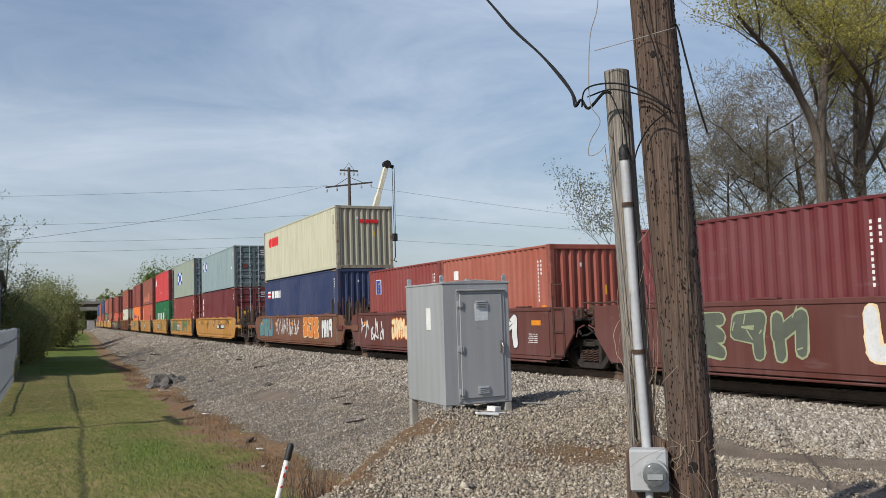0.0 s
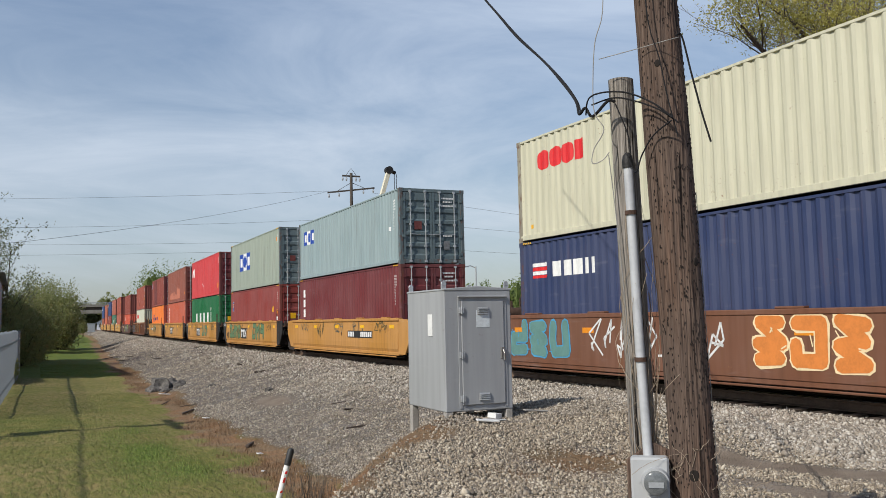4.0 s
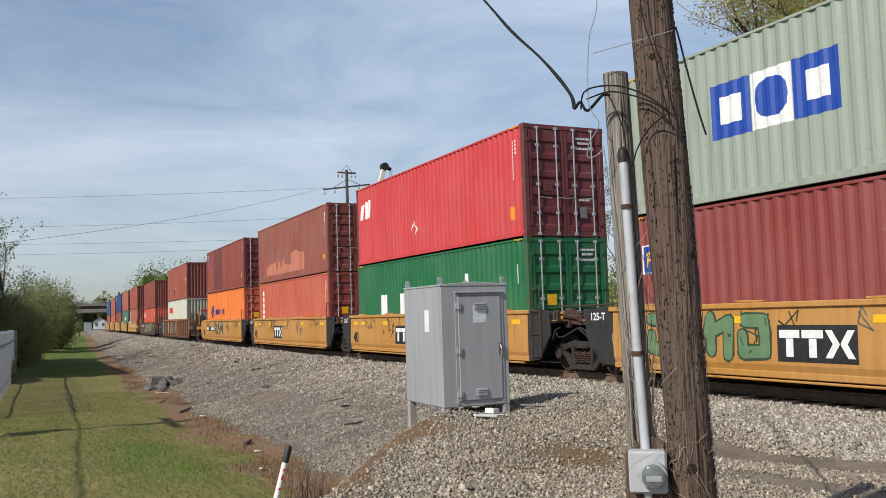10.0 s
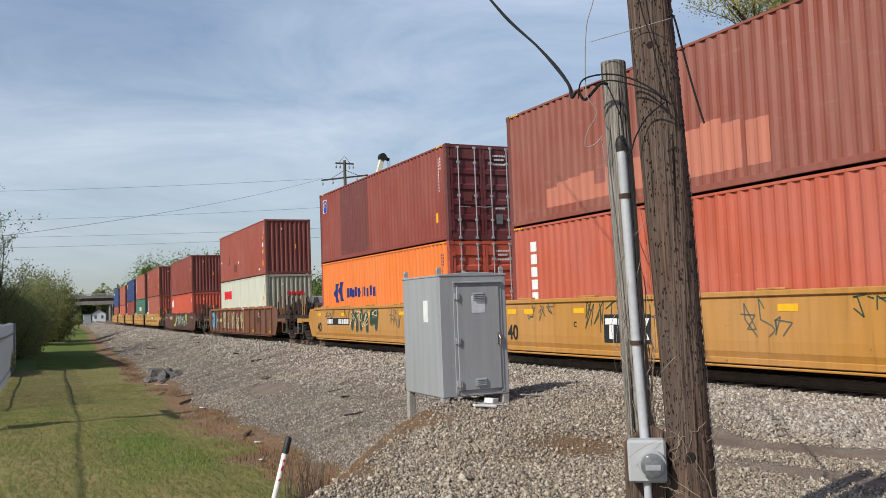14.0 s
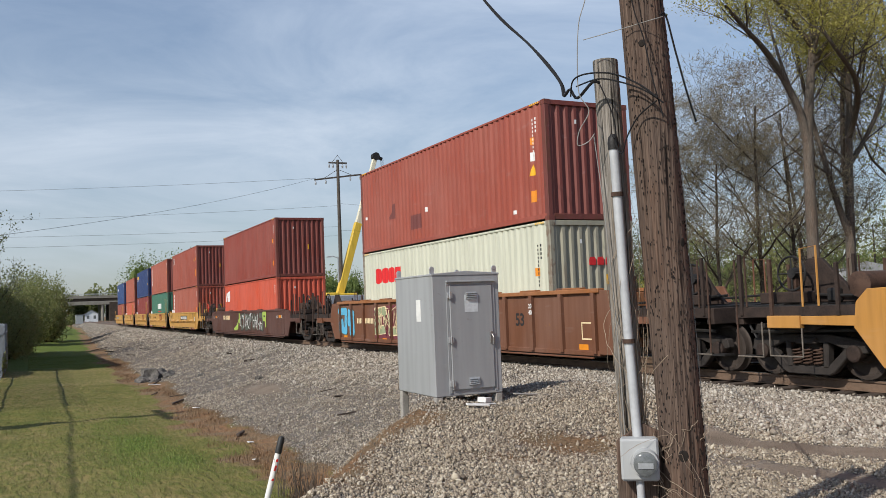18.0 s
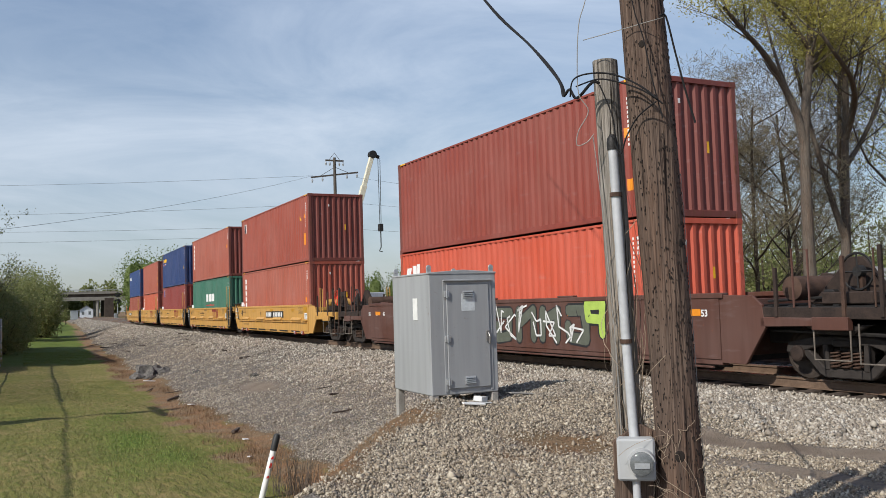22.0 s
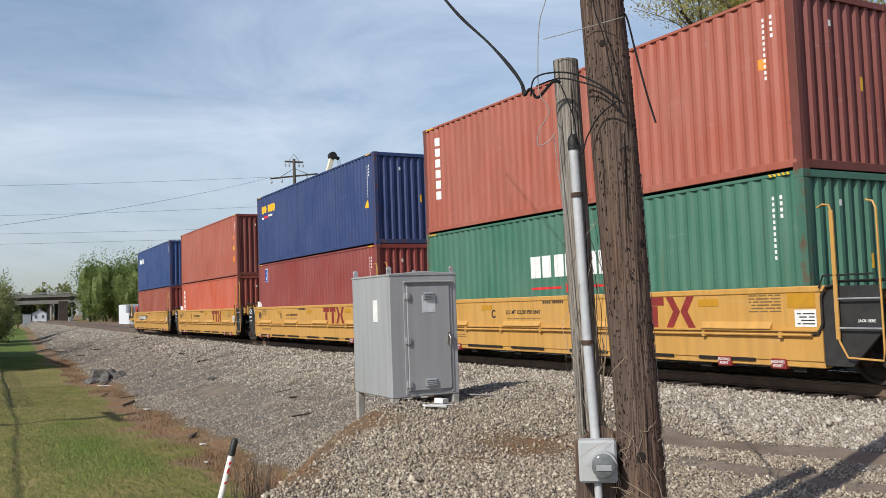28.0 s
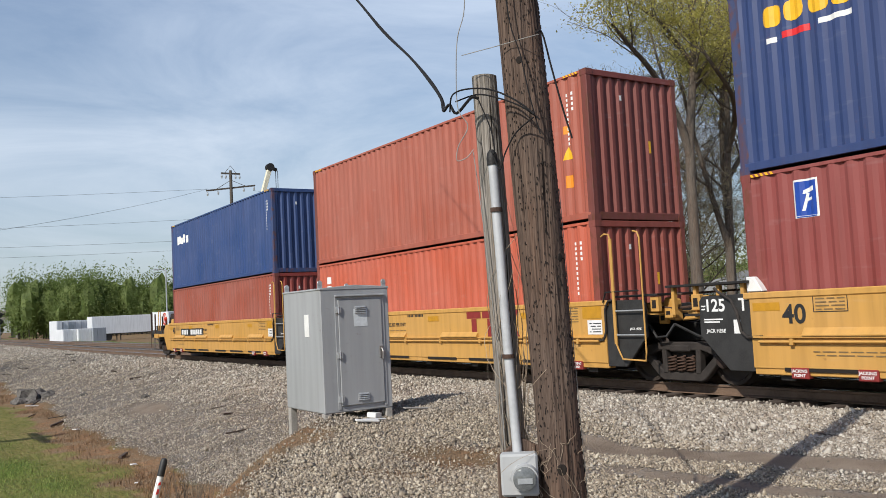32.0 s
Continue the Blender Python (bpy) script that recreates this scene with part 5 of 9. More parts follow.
def build_containers():
    h4 = L40 / 2
    # front cars, single height
    c = container("maroon twenty-foot shipping container in a brown well car", 11.1, LOW, L20, STD, MAROON, 1)
    code_marks(c, L20, STD)
    mark(c, "name_column", column(1.9, 2.05, 3, 0.34, 0.30, 0.10), WHITE, label="white name blocks")
    c = container("maroon twenty-foot shipping container in a brown well car", 4.95, LOW, L20, STD, MAROON_B, 1)
    code_marks(c, L20, STD)
    c = container("rust-red twenty-foot shipping container in a brown well car", 26.5, LOW, L20, STD, MAROON_C, 1)
    code_marks(c, L20, STD)
    emblem(c, 2.0, 1.75, 0.34, 0.46, BLUE_MARK, YELLOW_MARK)
    c = container("faded orange-red twenty-foot shipping container in a brown well car", 20.4, LOW, L20, STD, RED_BROWN[4], 1, RED_BROWN[3])
    code_marks(c, L20, STD)
    mark(c, "name_column", column(1.95, 1.95, 4, 0.30, 0.26, 0.08), WHITE, label="white name blocks")
    sticker(c, -2.72, 0.95, 0.16, 0.18, ORANGE_MARK)
    # cream over navy
    c = container("cream shipping container stacked on a navy one", 39.2, LOW + HC, L40, STD, CREAM, 1, CREAM_END)
    code_marks(c, L40, STD, BLACK)
    mark(c, "red_logo", ring(4.9, 1.95, 0.24, 0.09) + ring(4.36, 1.95, 0.24, 0.09) + ring(3.85, 1.95, 0.24, 0.09, 12) + [rect(3.20, 1.72, 0.36, 0.46)], RED_MARK, label="red shapes of a line's logo")
    g = Geo()
    for k, x in enumerate((-0.12, 0.1, 0.32, 0.5)):
        g.prism([(x - 0.09, 1.88), (x + 0.09, 1.88), (x + 0.10, 1.97), (x + 0.06, 2.04), (x - 0.07, 2.03), (x - 0.1, 1.96)], -h4 + 0.018, -h4 + 0.026, "y")
    part("red_logo", g, RED_MARK, c, "red shapes of a line's logo")
    sticker(c, 5.4, 0.32, 0.16, 0.10, YELLOW_MARK)
    c = container("navy shipping container under a cream one", 39.2, LOW, L40, HC, NAVY, 1)
    code_marks(c, L40, HC)
    mark(c, "flag", [rect(4.85, 2.25, 0.7, 0.09), rect(4.85, 2.05, 0.7, 0.09)], WHITE)
    mark(c, "flag", [rect(4.85, 2.15, 0.7, 0.09), rect(4.85, 1.97, 0.7, 0.07)], RED_MARK)
    mark(c, "name_block", blocks(4.6, 1.98, (0.34, 0.34, 0.34, 0.16, 0.16), 0.36, 0.09), WHITE, label="white name blocks")
    # yellow five-unit car
    c = container("grey-green shipping container with a blue and white square logo", 59.2, LOW + HC, L40, STD, GREY_BLUE, -1, GREY_SHADED)
    code_marks(c, L40, STD)
    for k, (m, s) in enumerate(((BLUE_MARK, 4.85), (WHITE, 4.32), (BLUE_MARK, 3.79))):
        mark(c, "logo_square", [rect(s, 1.55, 0.51, 0.62)], m)
    mark(c, "logo_stroke", [rect(4.97, 1.70, 0.27, 0.32), rect(3.91, 1.70, 0.24, 0.32)], WHITE, x=-W2 - 0.011)
    mark(c, "logo_ring", ring(4.575, 1.86, 0.2, 0.07), BLUE_MARK, x=-W2 - 0.011)
    sticker(c, -5.2, 1.2, 0.12, 0.14, WHITE)
    c = container("maroon shipping container under a grey-green one", 59.2, LOW, L40, HC, MAROON, -1)
    code_marks(c, L40, HC)
    mark(c, "name_column", column(5.2, 2.1, 3, 0.34, 0.34, 0.10), WHITE, label="white name blocks")
    c = container("pale grey-green shipping container with a large square logo and rust stains", 74.95, LOW + HC, L40, HC, GREY_GREEN, -1, GREY_SHADED)
    code_marks(c, L40, HC)
    for m, s in ((BLUE_MARK, 2.55), (WHITE, 1.62), (BLUE_MARK, 0.69)):
        mark(c, "logo_square", [rect(s, 1.15, 0.91, 1.0)], m)
    mark(c, "logo_stroke", [rect(2.76, 1.40, 0.48, 0.50), rect(0.90, 1.40, 0.44, 0.50)], WHITE, x=-W2 - 0.011)
    mark(c, "logo_ring", ring(2.07, 1.66, 0.34, 0.12), BLUE_MARK, x=-W2 - 0.011)
    sticker(c, -5.55, 2.25, 0.16, 0.18, ORANGE_MARK)
    c = container("rust-red shipping container with a small blue and yellow badge", 74.95, LOW, L40, HC, MAROON_C, -1)
    code_marks(c, L40, HC)
    emblem(c, 5.25, 1.75, 0.34, 0.52, BLUE_MARK, YELLOW_MARK)
    mark(c, "warning_triangle", [[(-4.75, 1.55), (-4.45, 1.55), (-4.6, 1.85)]], YELLOW_MARK)
    sticker(c, -5.5, 1.45, 0.17, 0.2, ORANGE_MARK)
    sticker(c, -5.5, 1.12, 0.17, 0.18, WHITE)
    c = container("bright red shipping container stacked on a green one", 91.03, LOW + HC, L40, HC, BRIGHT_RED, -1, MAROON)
    code_marks(c, L40, HC)
    mark(c, "white_logo", [rect(5.42, 1.70, 0.30, 0.55, 0.10), rect(5.02, 1.70, 0.30, 0.62, 0.10), rect(4.80, 1.70, 0.13, 0.66, 0.08)], WHITE, label="white slanted logo shapes")
    mark(c, "chalk_mark", [[(1.1, 0.85), (0.85, 1.15), (0.82, 1.12), (1.07, 0.82)], [(0.85, 1.15), (0.6, 0.9), (0.63, 0.87), (0.88, 1.12)], [(0.6, 0.9), (0.8, 0.62), (0.83, 0.65), (0.63, 0.93)]], WHITE)
    sticker(c, -5.5, 0.5, 0.2, 0.34, ORANGE_MARK)
    c = container("green shipping container with large white name blocks", 91.03, LOW, L40, HC, GREEN, -1)
    mark(c, "name_block", [rect(3.35, 1.08, 0.56, 0.68), rect(1.5, 1.08, 0.62, 0.68), rect(-0.1, 1.08, 0.56, 0.70), rect(-1.75, 1.08, 0.56, 0.70), rect(-2.85, 1.08, 0.22, 0.72), rect(-2.85, 1.90, 0.22, 0.26)], WHITE, label="large white blocks of a name")
    sticker(c, -5.6, 1.75, 0.1, 0.5, WHITE)
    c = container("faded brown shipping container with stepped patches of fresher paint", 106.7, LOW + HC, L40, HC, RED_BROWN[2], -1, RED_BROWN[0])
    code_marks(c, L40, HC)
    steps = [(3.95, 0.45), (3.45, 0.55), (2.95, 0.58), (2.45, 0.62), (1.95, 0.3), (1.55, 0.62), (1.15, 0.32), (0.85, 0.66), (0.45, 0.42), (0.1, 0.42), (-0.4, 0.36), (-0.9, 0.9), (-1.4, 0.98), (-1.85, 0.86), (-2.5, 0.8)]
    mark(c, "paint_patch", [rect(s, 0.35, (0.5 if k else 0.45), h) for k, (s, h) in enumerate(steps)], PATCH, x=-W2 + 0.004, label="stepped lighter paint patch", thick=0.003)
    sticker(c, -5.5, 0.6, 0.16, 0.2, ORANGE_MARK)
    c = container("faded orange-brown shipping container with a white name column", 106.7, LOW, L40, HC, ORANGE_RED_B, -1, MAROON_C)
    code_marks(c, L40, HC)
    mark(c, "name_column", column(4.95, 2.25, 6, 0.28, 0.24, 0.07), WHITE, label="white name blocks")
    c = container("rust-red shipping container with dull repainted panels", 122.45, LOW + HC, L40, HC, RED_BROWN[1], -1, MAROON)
    code_marks(c, L40, HC)
    emblem(c, 5.3, 2.1, 0.34, 0.5, BLUE_MARK, YELLOW_MARK)
    mark(c, "paint_patch", [rect(0.5, 0.2, 3.0, 2.6)], DULL_PATCH, x=-W2 + 0.004, label="dull repainted panel", thick=0.003)
    sticker(c, -5.4, 0.6, 0.2, 0.3, YELLOW_MARK)
    c = container("bright orange shipping container with dark blue logo shapes", 122.45, LOW, L40, HC, ORANGE, -1, ORANGE_RED)
    code_marks(c, L40, HC, DARK_BLUE)
    mark(c, "blue_logo", [[(4.6, 1.6), (4.3, 1.25), (3.95, 1.25), (4.2, 1.6), (3.95, 2.0), (4.3, 2.0)], [(4.05, 1.72), (3.75, 1.3), (3.4, 1.3), (3.6, 1.65), (3.4, 2.05), (3.75, 2.05)]], DARK_BLUE, label="dark blue slanted logo")
    mark(c, "name_block", blocks(3.1, 1.42, (0.28, 0.24, 0.26, 0.24, 0.26), 0.36, 0.07, 0.03) + [rect(1.5, 1.55, 0.16, 0.08)] + blocks(1.4, 1.42, (0.12, 0.22, 0.24, 0.24, 0.24), 0.36, 0.07, 0.03), DARK_BLUE, label="dark blue name blocks")
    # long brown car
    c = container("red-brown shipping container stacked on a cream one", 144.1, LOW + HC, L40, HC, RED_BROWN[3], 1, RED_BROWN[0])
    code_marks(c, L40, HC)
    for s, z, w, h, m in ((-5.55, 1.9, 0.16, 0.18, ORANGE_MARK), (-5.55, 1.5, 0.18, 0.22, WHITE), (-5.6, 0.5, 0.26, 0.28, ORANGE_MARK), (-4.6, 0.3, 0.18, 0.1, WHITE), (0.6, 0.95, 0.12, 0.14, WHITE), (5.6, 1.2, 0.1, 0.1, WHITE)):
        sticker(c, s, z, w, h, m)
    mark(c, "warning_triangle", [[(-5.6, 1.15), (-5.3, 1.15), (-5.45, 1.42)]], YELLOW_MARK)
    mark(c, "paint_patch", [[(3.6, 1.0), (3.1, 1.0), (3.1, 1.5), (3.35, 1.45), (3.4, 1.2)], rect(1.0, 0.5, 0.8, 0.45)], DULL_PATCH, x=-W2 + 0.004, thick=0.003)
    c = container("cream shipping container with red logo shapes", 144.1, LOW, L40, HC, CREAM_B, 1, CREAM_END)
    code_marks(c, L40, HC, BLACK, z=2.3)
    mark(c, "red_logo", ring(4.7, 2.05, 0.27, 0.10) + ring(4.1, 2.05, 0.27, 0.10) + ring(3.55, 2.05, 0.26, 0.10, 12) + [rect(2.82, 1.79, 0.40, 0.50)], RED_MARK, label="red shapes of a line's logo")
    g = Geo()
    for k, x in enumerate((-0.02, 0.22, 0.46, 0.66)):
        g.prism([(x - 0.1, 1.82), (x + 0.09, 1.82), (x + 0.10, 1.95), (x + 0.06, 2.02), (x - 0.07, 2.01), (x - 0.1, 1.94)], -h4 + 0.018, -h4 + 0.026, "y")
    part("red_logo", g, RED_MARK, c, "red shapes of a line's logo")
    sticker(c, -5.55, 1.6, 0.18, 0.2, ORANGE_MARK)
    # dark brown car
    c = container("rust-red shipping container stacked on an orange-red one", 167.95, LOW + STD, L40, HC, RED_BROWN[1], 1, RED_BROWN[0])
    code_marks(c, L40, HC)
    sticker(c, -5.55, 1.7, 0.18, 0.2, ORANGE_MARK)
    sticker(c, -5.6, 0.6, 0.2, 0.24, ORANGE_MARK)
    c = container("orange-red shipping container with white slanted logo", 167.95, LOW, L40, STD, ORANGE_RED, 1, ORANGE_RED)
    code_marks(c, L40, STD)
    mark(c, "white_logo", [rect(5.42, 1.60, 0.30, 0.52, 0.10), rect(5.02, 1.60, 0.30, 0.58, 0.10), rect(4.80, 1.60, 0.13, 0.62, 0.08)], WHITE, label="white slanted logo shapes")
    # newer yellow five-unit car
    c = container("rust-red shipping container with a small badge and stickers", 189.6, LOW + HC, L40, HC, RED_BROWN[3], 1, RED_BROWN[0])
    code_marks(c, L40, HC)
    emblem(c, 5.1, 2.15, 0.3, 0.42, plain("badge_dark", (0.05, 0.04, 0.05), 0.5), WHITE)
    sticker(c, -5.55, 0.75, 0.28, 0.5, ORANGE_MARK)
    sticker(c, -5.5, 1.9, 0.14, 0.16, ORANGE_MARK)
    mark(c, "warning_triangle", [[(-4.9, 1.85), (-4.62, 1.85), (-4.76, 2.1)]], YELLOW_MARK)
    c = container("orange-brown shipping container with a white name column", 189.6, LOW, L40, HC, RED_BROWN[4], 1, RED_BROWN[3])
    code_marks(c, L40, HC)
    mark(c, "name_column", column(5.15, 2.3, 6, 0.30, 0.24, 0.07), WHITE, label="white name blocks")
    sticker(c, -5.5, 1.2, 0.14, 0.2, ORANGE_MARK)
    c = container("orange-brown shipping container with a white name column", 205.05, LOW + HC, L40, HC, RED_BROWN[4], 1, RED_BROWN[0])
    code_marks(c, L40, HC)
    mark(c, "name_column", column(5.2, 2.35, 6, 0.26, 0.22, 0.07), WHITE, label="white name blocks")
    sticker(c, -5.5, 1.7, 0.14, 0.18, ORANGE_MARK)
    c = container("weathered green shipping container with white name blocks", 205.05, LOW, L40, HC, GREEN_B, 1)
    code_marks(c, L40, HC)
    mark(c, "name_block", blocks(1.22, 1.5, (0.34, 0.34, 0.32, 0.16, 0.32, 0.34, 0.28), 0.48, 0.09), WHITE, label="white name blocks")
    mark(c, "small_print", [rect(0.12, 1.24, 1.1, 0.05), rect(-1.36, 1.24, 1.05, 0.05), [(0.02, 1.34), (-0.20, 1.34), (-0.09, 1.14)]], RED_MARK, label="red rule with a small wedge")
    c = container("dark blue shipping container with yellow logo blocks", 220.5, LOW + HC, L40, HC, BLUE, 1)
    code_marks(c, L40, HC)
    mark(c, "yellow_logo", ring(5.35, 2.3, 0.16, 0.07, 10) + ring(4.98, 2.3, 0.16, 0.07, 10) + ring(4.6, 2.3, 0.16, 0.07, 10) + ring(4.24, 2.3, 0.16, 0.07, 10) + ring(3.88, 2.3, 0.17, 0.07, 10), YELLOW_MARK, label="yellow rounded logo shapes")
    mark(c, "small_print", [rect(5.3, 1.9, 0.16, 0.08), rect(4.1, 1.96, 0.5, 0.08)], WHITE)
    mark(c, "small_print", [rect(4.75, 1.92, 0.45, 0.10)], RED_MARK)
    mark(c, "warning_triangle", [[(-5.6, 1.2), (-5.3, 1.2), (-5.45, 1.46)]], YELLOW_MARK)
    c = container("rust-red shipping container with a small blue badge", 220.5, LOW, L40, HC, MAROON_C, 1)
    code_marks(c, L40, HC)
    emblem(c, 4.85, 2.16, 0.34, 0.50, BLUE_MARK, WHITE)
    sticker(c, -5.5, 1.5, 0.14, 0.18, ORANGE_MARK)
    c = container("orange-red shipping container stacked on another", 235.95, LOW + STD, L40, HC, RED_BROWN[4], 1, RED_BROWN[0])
    code_marks(c, L40, HC)
    sticker(c, -5.5, 1.75, 0.14, 0.16, ORANGE_MARK)
    sticker(c, -5.55, 0.7, 0.2, 0.24, ORANGE_MARK)
    mark(c, "warning_triangle", [[(-5.6, 1.25), (-5.3, 1.25), (-5.45, 1.5)]], YELLOW_MARK)
    c = container("orange-red shipping container under another", 235.95, LOW, L40, STD, ORANGE_RED_B, 1, RED_BROWN[1])
    code_marks(c, L40, STD)
    mark(c, "name_column", column(5.15, 2.0, 6, 0.28, 0.2, 0.06), WHITE, label="white name blocks")
    c = container("blue shipping container at the tail of the train", 251.5, LOW + STD, L40, HC, BLUE_B, 1)
    code_marks(c, L40, HC)
    mark(c, "name_block", blocks(5.3, 1.95, (0.3, 0.26, 0.28, 0.26, 0.3), 0.36, 0.06, 0.04), WHITE, label="white name blocks")
    c = container("faded red shipping container at the tail of the train", 251.5, LOW, L40, STD, RED_BROWN[5], 1, MAROON_C)
    code_marks(c, L40, STD)


DARK_BLUE = plain("dark_blue_mark", lin(30, 42, 110), 0.5, 0, 0.12, 9)


# ---- well cars ----
CAR_YELLOW = paint("car_yellow_old", lin(186, 133, 62), 0.3, 0.6, 0.55, 31)
AMBER = plain("amber_reflector", lin(190, 138, 36), 0.4, 0, 0.12, 9)
CAR_YELLOW_NEW = paint("car_yellow_new", lin(198, 150, 76), 0.2, 0.25, 0.5, 32)
CAR_BROWN = paint("car_brown", lin(96, 50, 42), 0.3, 0.5, 0.6, 33)
CAR_RUST = paint("car_rust_brown", lin(112, 70, 46), 0.35, 0.7, 0.65, 34, (0.22, 0.10, 0.04))
CAR_DARK = paint("car_dark_brown", lin(86, 52, 40), 0.3, 0.4, 0.6, 35)
CAR_ORANGE = paint("car_faded_orange", lin(152, 96, 50), 0.4, 0.6, 0.6, 36)
DULL_BAR = plain("dull_bar", (0.20, 0.17, 0.14), 0.7, 0.2, 0.35, 9)
# Darker than RUSTY: grime and the end platforms' shade are both in the colour.
DARK_RUST = plain("dark_rusty_steel", (0.040, 0.025, 0.019), 0.85, 0.1, 0.5, 5, 0.3)
TRUCK_GREY = plain("truck_casting", (0.036, 0.029, 0.025), 0.85, 0.05, 0.40, 7, 0.3)
CAR_BLACK = plain("car_end_black", (0.030, 0.029, 0.028), 0.6, 0, 0.35, 6, 0.1)
GRAF = {k: plain(f"spray_{k}", c, 0.6, 0, 0.15, 5) for k, c in dict(white=(0.72, 0.72, 0.70), cream=lin(236, 214, 170), black=(0.02, 0.02, 0.022), teal=lin(96, 136, 130), green=lin(86, 118, 62), pale_green=lin(156, 164, 128), orange=lin(216, 130, 60), purple=lin(118, 58, 66), blue=lin(70, 150, 190), olive=lin(92, 96, 84), lime=lin(170, 196, 90), dark_green=lin(52, 70, 50), moss=lin(98, 128, 92), sky=lin(96, 178, 214)).items()}


def build_truck(parent, y):
    """A two-axle truck; the wheelsets turn."""
    truck = new("truck")
    truck.parent, truck.matrix_basis = parent, pose(0, y, 0)
    R = 0.42
    zc = RAIL_TOP_Z + R
    top = [(-1.14, zc + 0.02), (-1.10, zc + 0.17), (-0.94, zc + 0.21), (-0.45, zc + 0.29), (0.45, zc + 0.29), (0.94, zc + 0.21), (1.10, zc + 0.17), (1.14, zc + 0.02), (1.06, zc + 0.0), (0.72, zc + 0.06), (0.45, zc + 0.15), (-0.45, zc + 0.15), (-0.72, zc + 0.06), (-1.06, zc + 0.0)]
    low = [(-0.86, zc + 0.06), (-0.70, zc + 0.07), (-0.38, zc - 0.22), (0.38, zc - 0.22), (0.70, zc + 0.07), (0.86, zc + 0.06), (0.50, zc - 0.31), (0.40, zc - 0.36), (-0.40, zc - 0.36), (-0.50, zc - 0.31)]
    for s in (-1, 1):
        def casting(s=s):
            g = Geo().prism(top, s * 0.92, s * 1.07, "x").prism(low, s * 0.93, s * 1.06, "x")
            for w in (-1, 1):
                g.prism([(w * 0.30, zc - 0.24), (w * 0.40, zc - 0.24), (w * 0.42, zc + 0.17), (w * 0.32, zc + 0.17)], s * 0.925, s * 1.075, "x")
            return g.mesh("side_frame", [TRUCK_GREY], 0.016)
        sf = part("side_frame", cached(("sf", s), casting), None, truck)
        # Near-black sheet behind the springs puts shade into the frame's opening.
        part("spring_plank", cached(("sp", s), lambda: Geo().box(min(s * 0.86, s * 0.9), -0.34, zc - 0.3, max(s * 0.86, s * 0.9), 0.34, zc + 0.18).mesh("spring_plank", [HOLE_SHADE])), None, sf)
        for k, yy in enumerate((-0.2, 0.0, 0.2)):
            def coil(s=s, yy=yy):
                pts = [(s * 1.05 + 0.055 * math.cos(q), yy + 0.075 * math.sin(q), zc - 0.20 + 0.26 * q / (2 * math.pi * 5)) for q in np.linspace(0, 2 * math.pi * 5, 50)]
                return Geo().tube(pts, 0.015, 5).mesh("spring", [RUSTY])
            part("spring", cached(("spring", s, k), coil), None, sf, "coil spring")
        part("bolster_end", cached(("be", s), lambda: Geo().box(min(s * 0.9, s * 1.1), -0.22, zc + 0.13, max(s * 0.9, s * 1.1), 0.22, zc + 0.24).mesh("bolster_end", [TRUCK_GREY], 0.02)), None, sf)
        for yy in (-0.89, 0.89):
            part("bearing_cap", cached(("cap", s), lambda: Geo().disc_stack((0, 0, 0), [(-0.06, 0.13), (0.05, 0.13), (0.07, 0.10), (0.075, 0.05)] if s > 0 else [(-0.075, 0.05), (-0.07, 0.10), (-0.05, 0.13), (0.06, 0.13)], "x", 16).mesh("bearing_cap", [DARK_RUST])), None, sf).matrix_basis = pose(s * 1.06, yy, zc)
    part("bolster", cached("bolster", lambda: Geo().box(-0.95, -0.2, zc + 0.0, 0.95, 0.2, zc + 0.26).mesh("bolster", [TRUCK_GREY], 0.02)), None, truck)
    for yy in (-0.89, 0.89):
        def wheelset():
            g = Geo()
            for s in (-1, 1):
                prof = [(0.690, 0.445), (0.715, 0.455), (0.735, 0.43), (0.76, R), (0.835, R - 0.006), (0.84, 0.36), (0.80, 0.33), (0.78, 0.17), (0.86, 0.13), (0.86, 0.06)]
                g.disc_stack((0, 0, 0), [(s * a, r) for a, r in prof], "x", 28)
                for q in range(6):
                    a = q * math.pi / 3
                    g.tube([(s * 0.862, 0.09 * math.cos(a), 0.09 * math.sin(a)), (s * 0.885, 0.09 * math.cos(a), 0.09 * math.sin(a))], 0.014, 5)
            g.disc_stack((0, 0, 0), [(-0.95, 0.08), (0.95, 0.08)], "x", 12)
            return g.mesh("wheelset", [WHEEL_STEEL], 0, True)
        ws = part("wheelset", cached("wheelset", wheelset), None, truck, "pair of worn steel wheels on an axle")
        ws.matrix_basis = pose(0, yy, zc)
        WHEELS.append((ws, yy, zc))
    return truck


WHEEL_STEEL = plain("wheel_steel", (0.060, 0.046, 0.038), 0.75, 0.3, 0.3, 6)


def railing(parent, pts, r, mat, name="grab_rail"):
    return part(name, Geo().tube(pts, r, 6), mat, parent)


def ladder(parent, y, z0, z1, mat, w=0.40, x=-1.50):
    lad = part("ladder", Geo().tube([(x, y - w / 2, z0), (x, y - w / 2, z1)], 0.014, 6).tube([(x, y + w / 2, z0), (x, y + w / 2, z1)], 0.014, 6), mat, parent)
    n = max(2, int((z1 - z0) / 0.36))
    for k in range(n):
        z = z0 + 0.04 + k * (z1 - z0 - 0.08) / max(1, n - 1)
        part("rung", Geo().tube([(x, y - w / 2, z), (x, y + w / 2, z)], 0.012, 6), mat, lad)


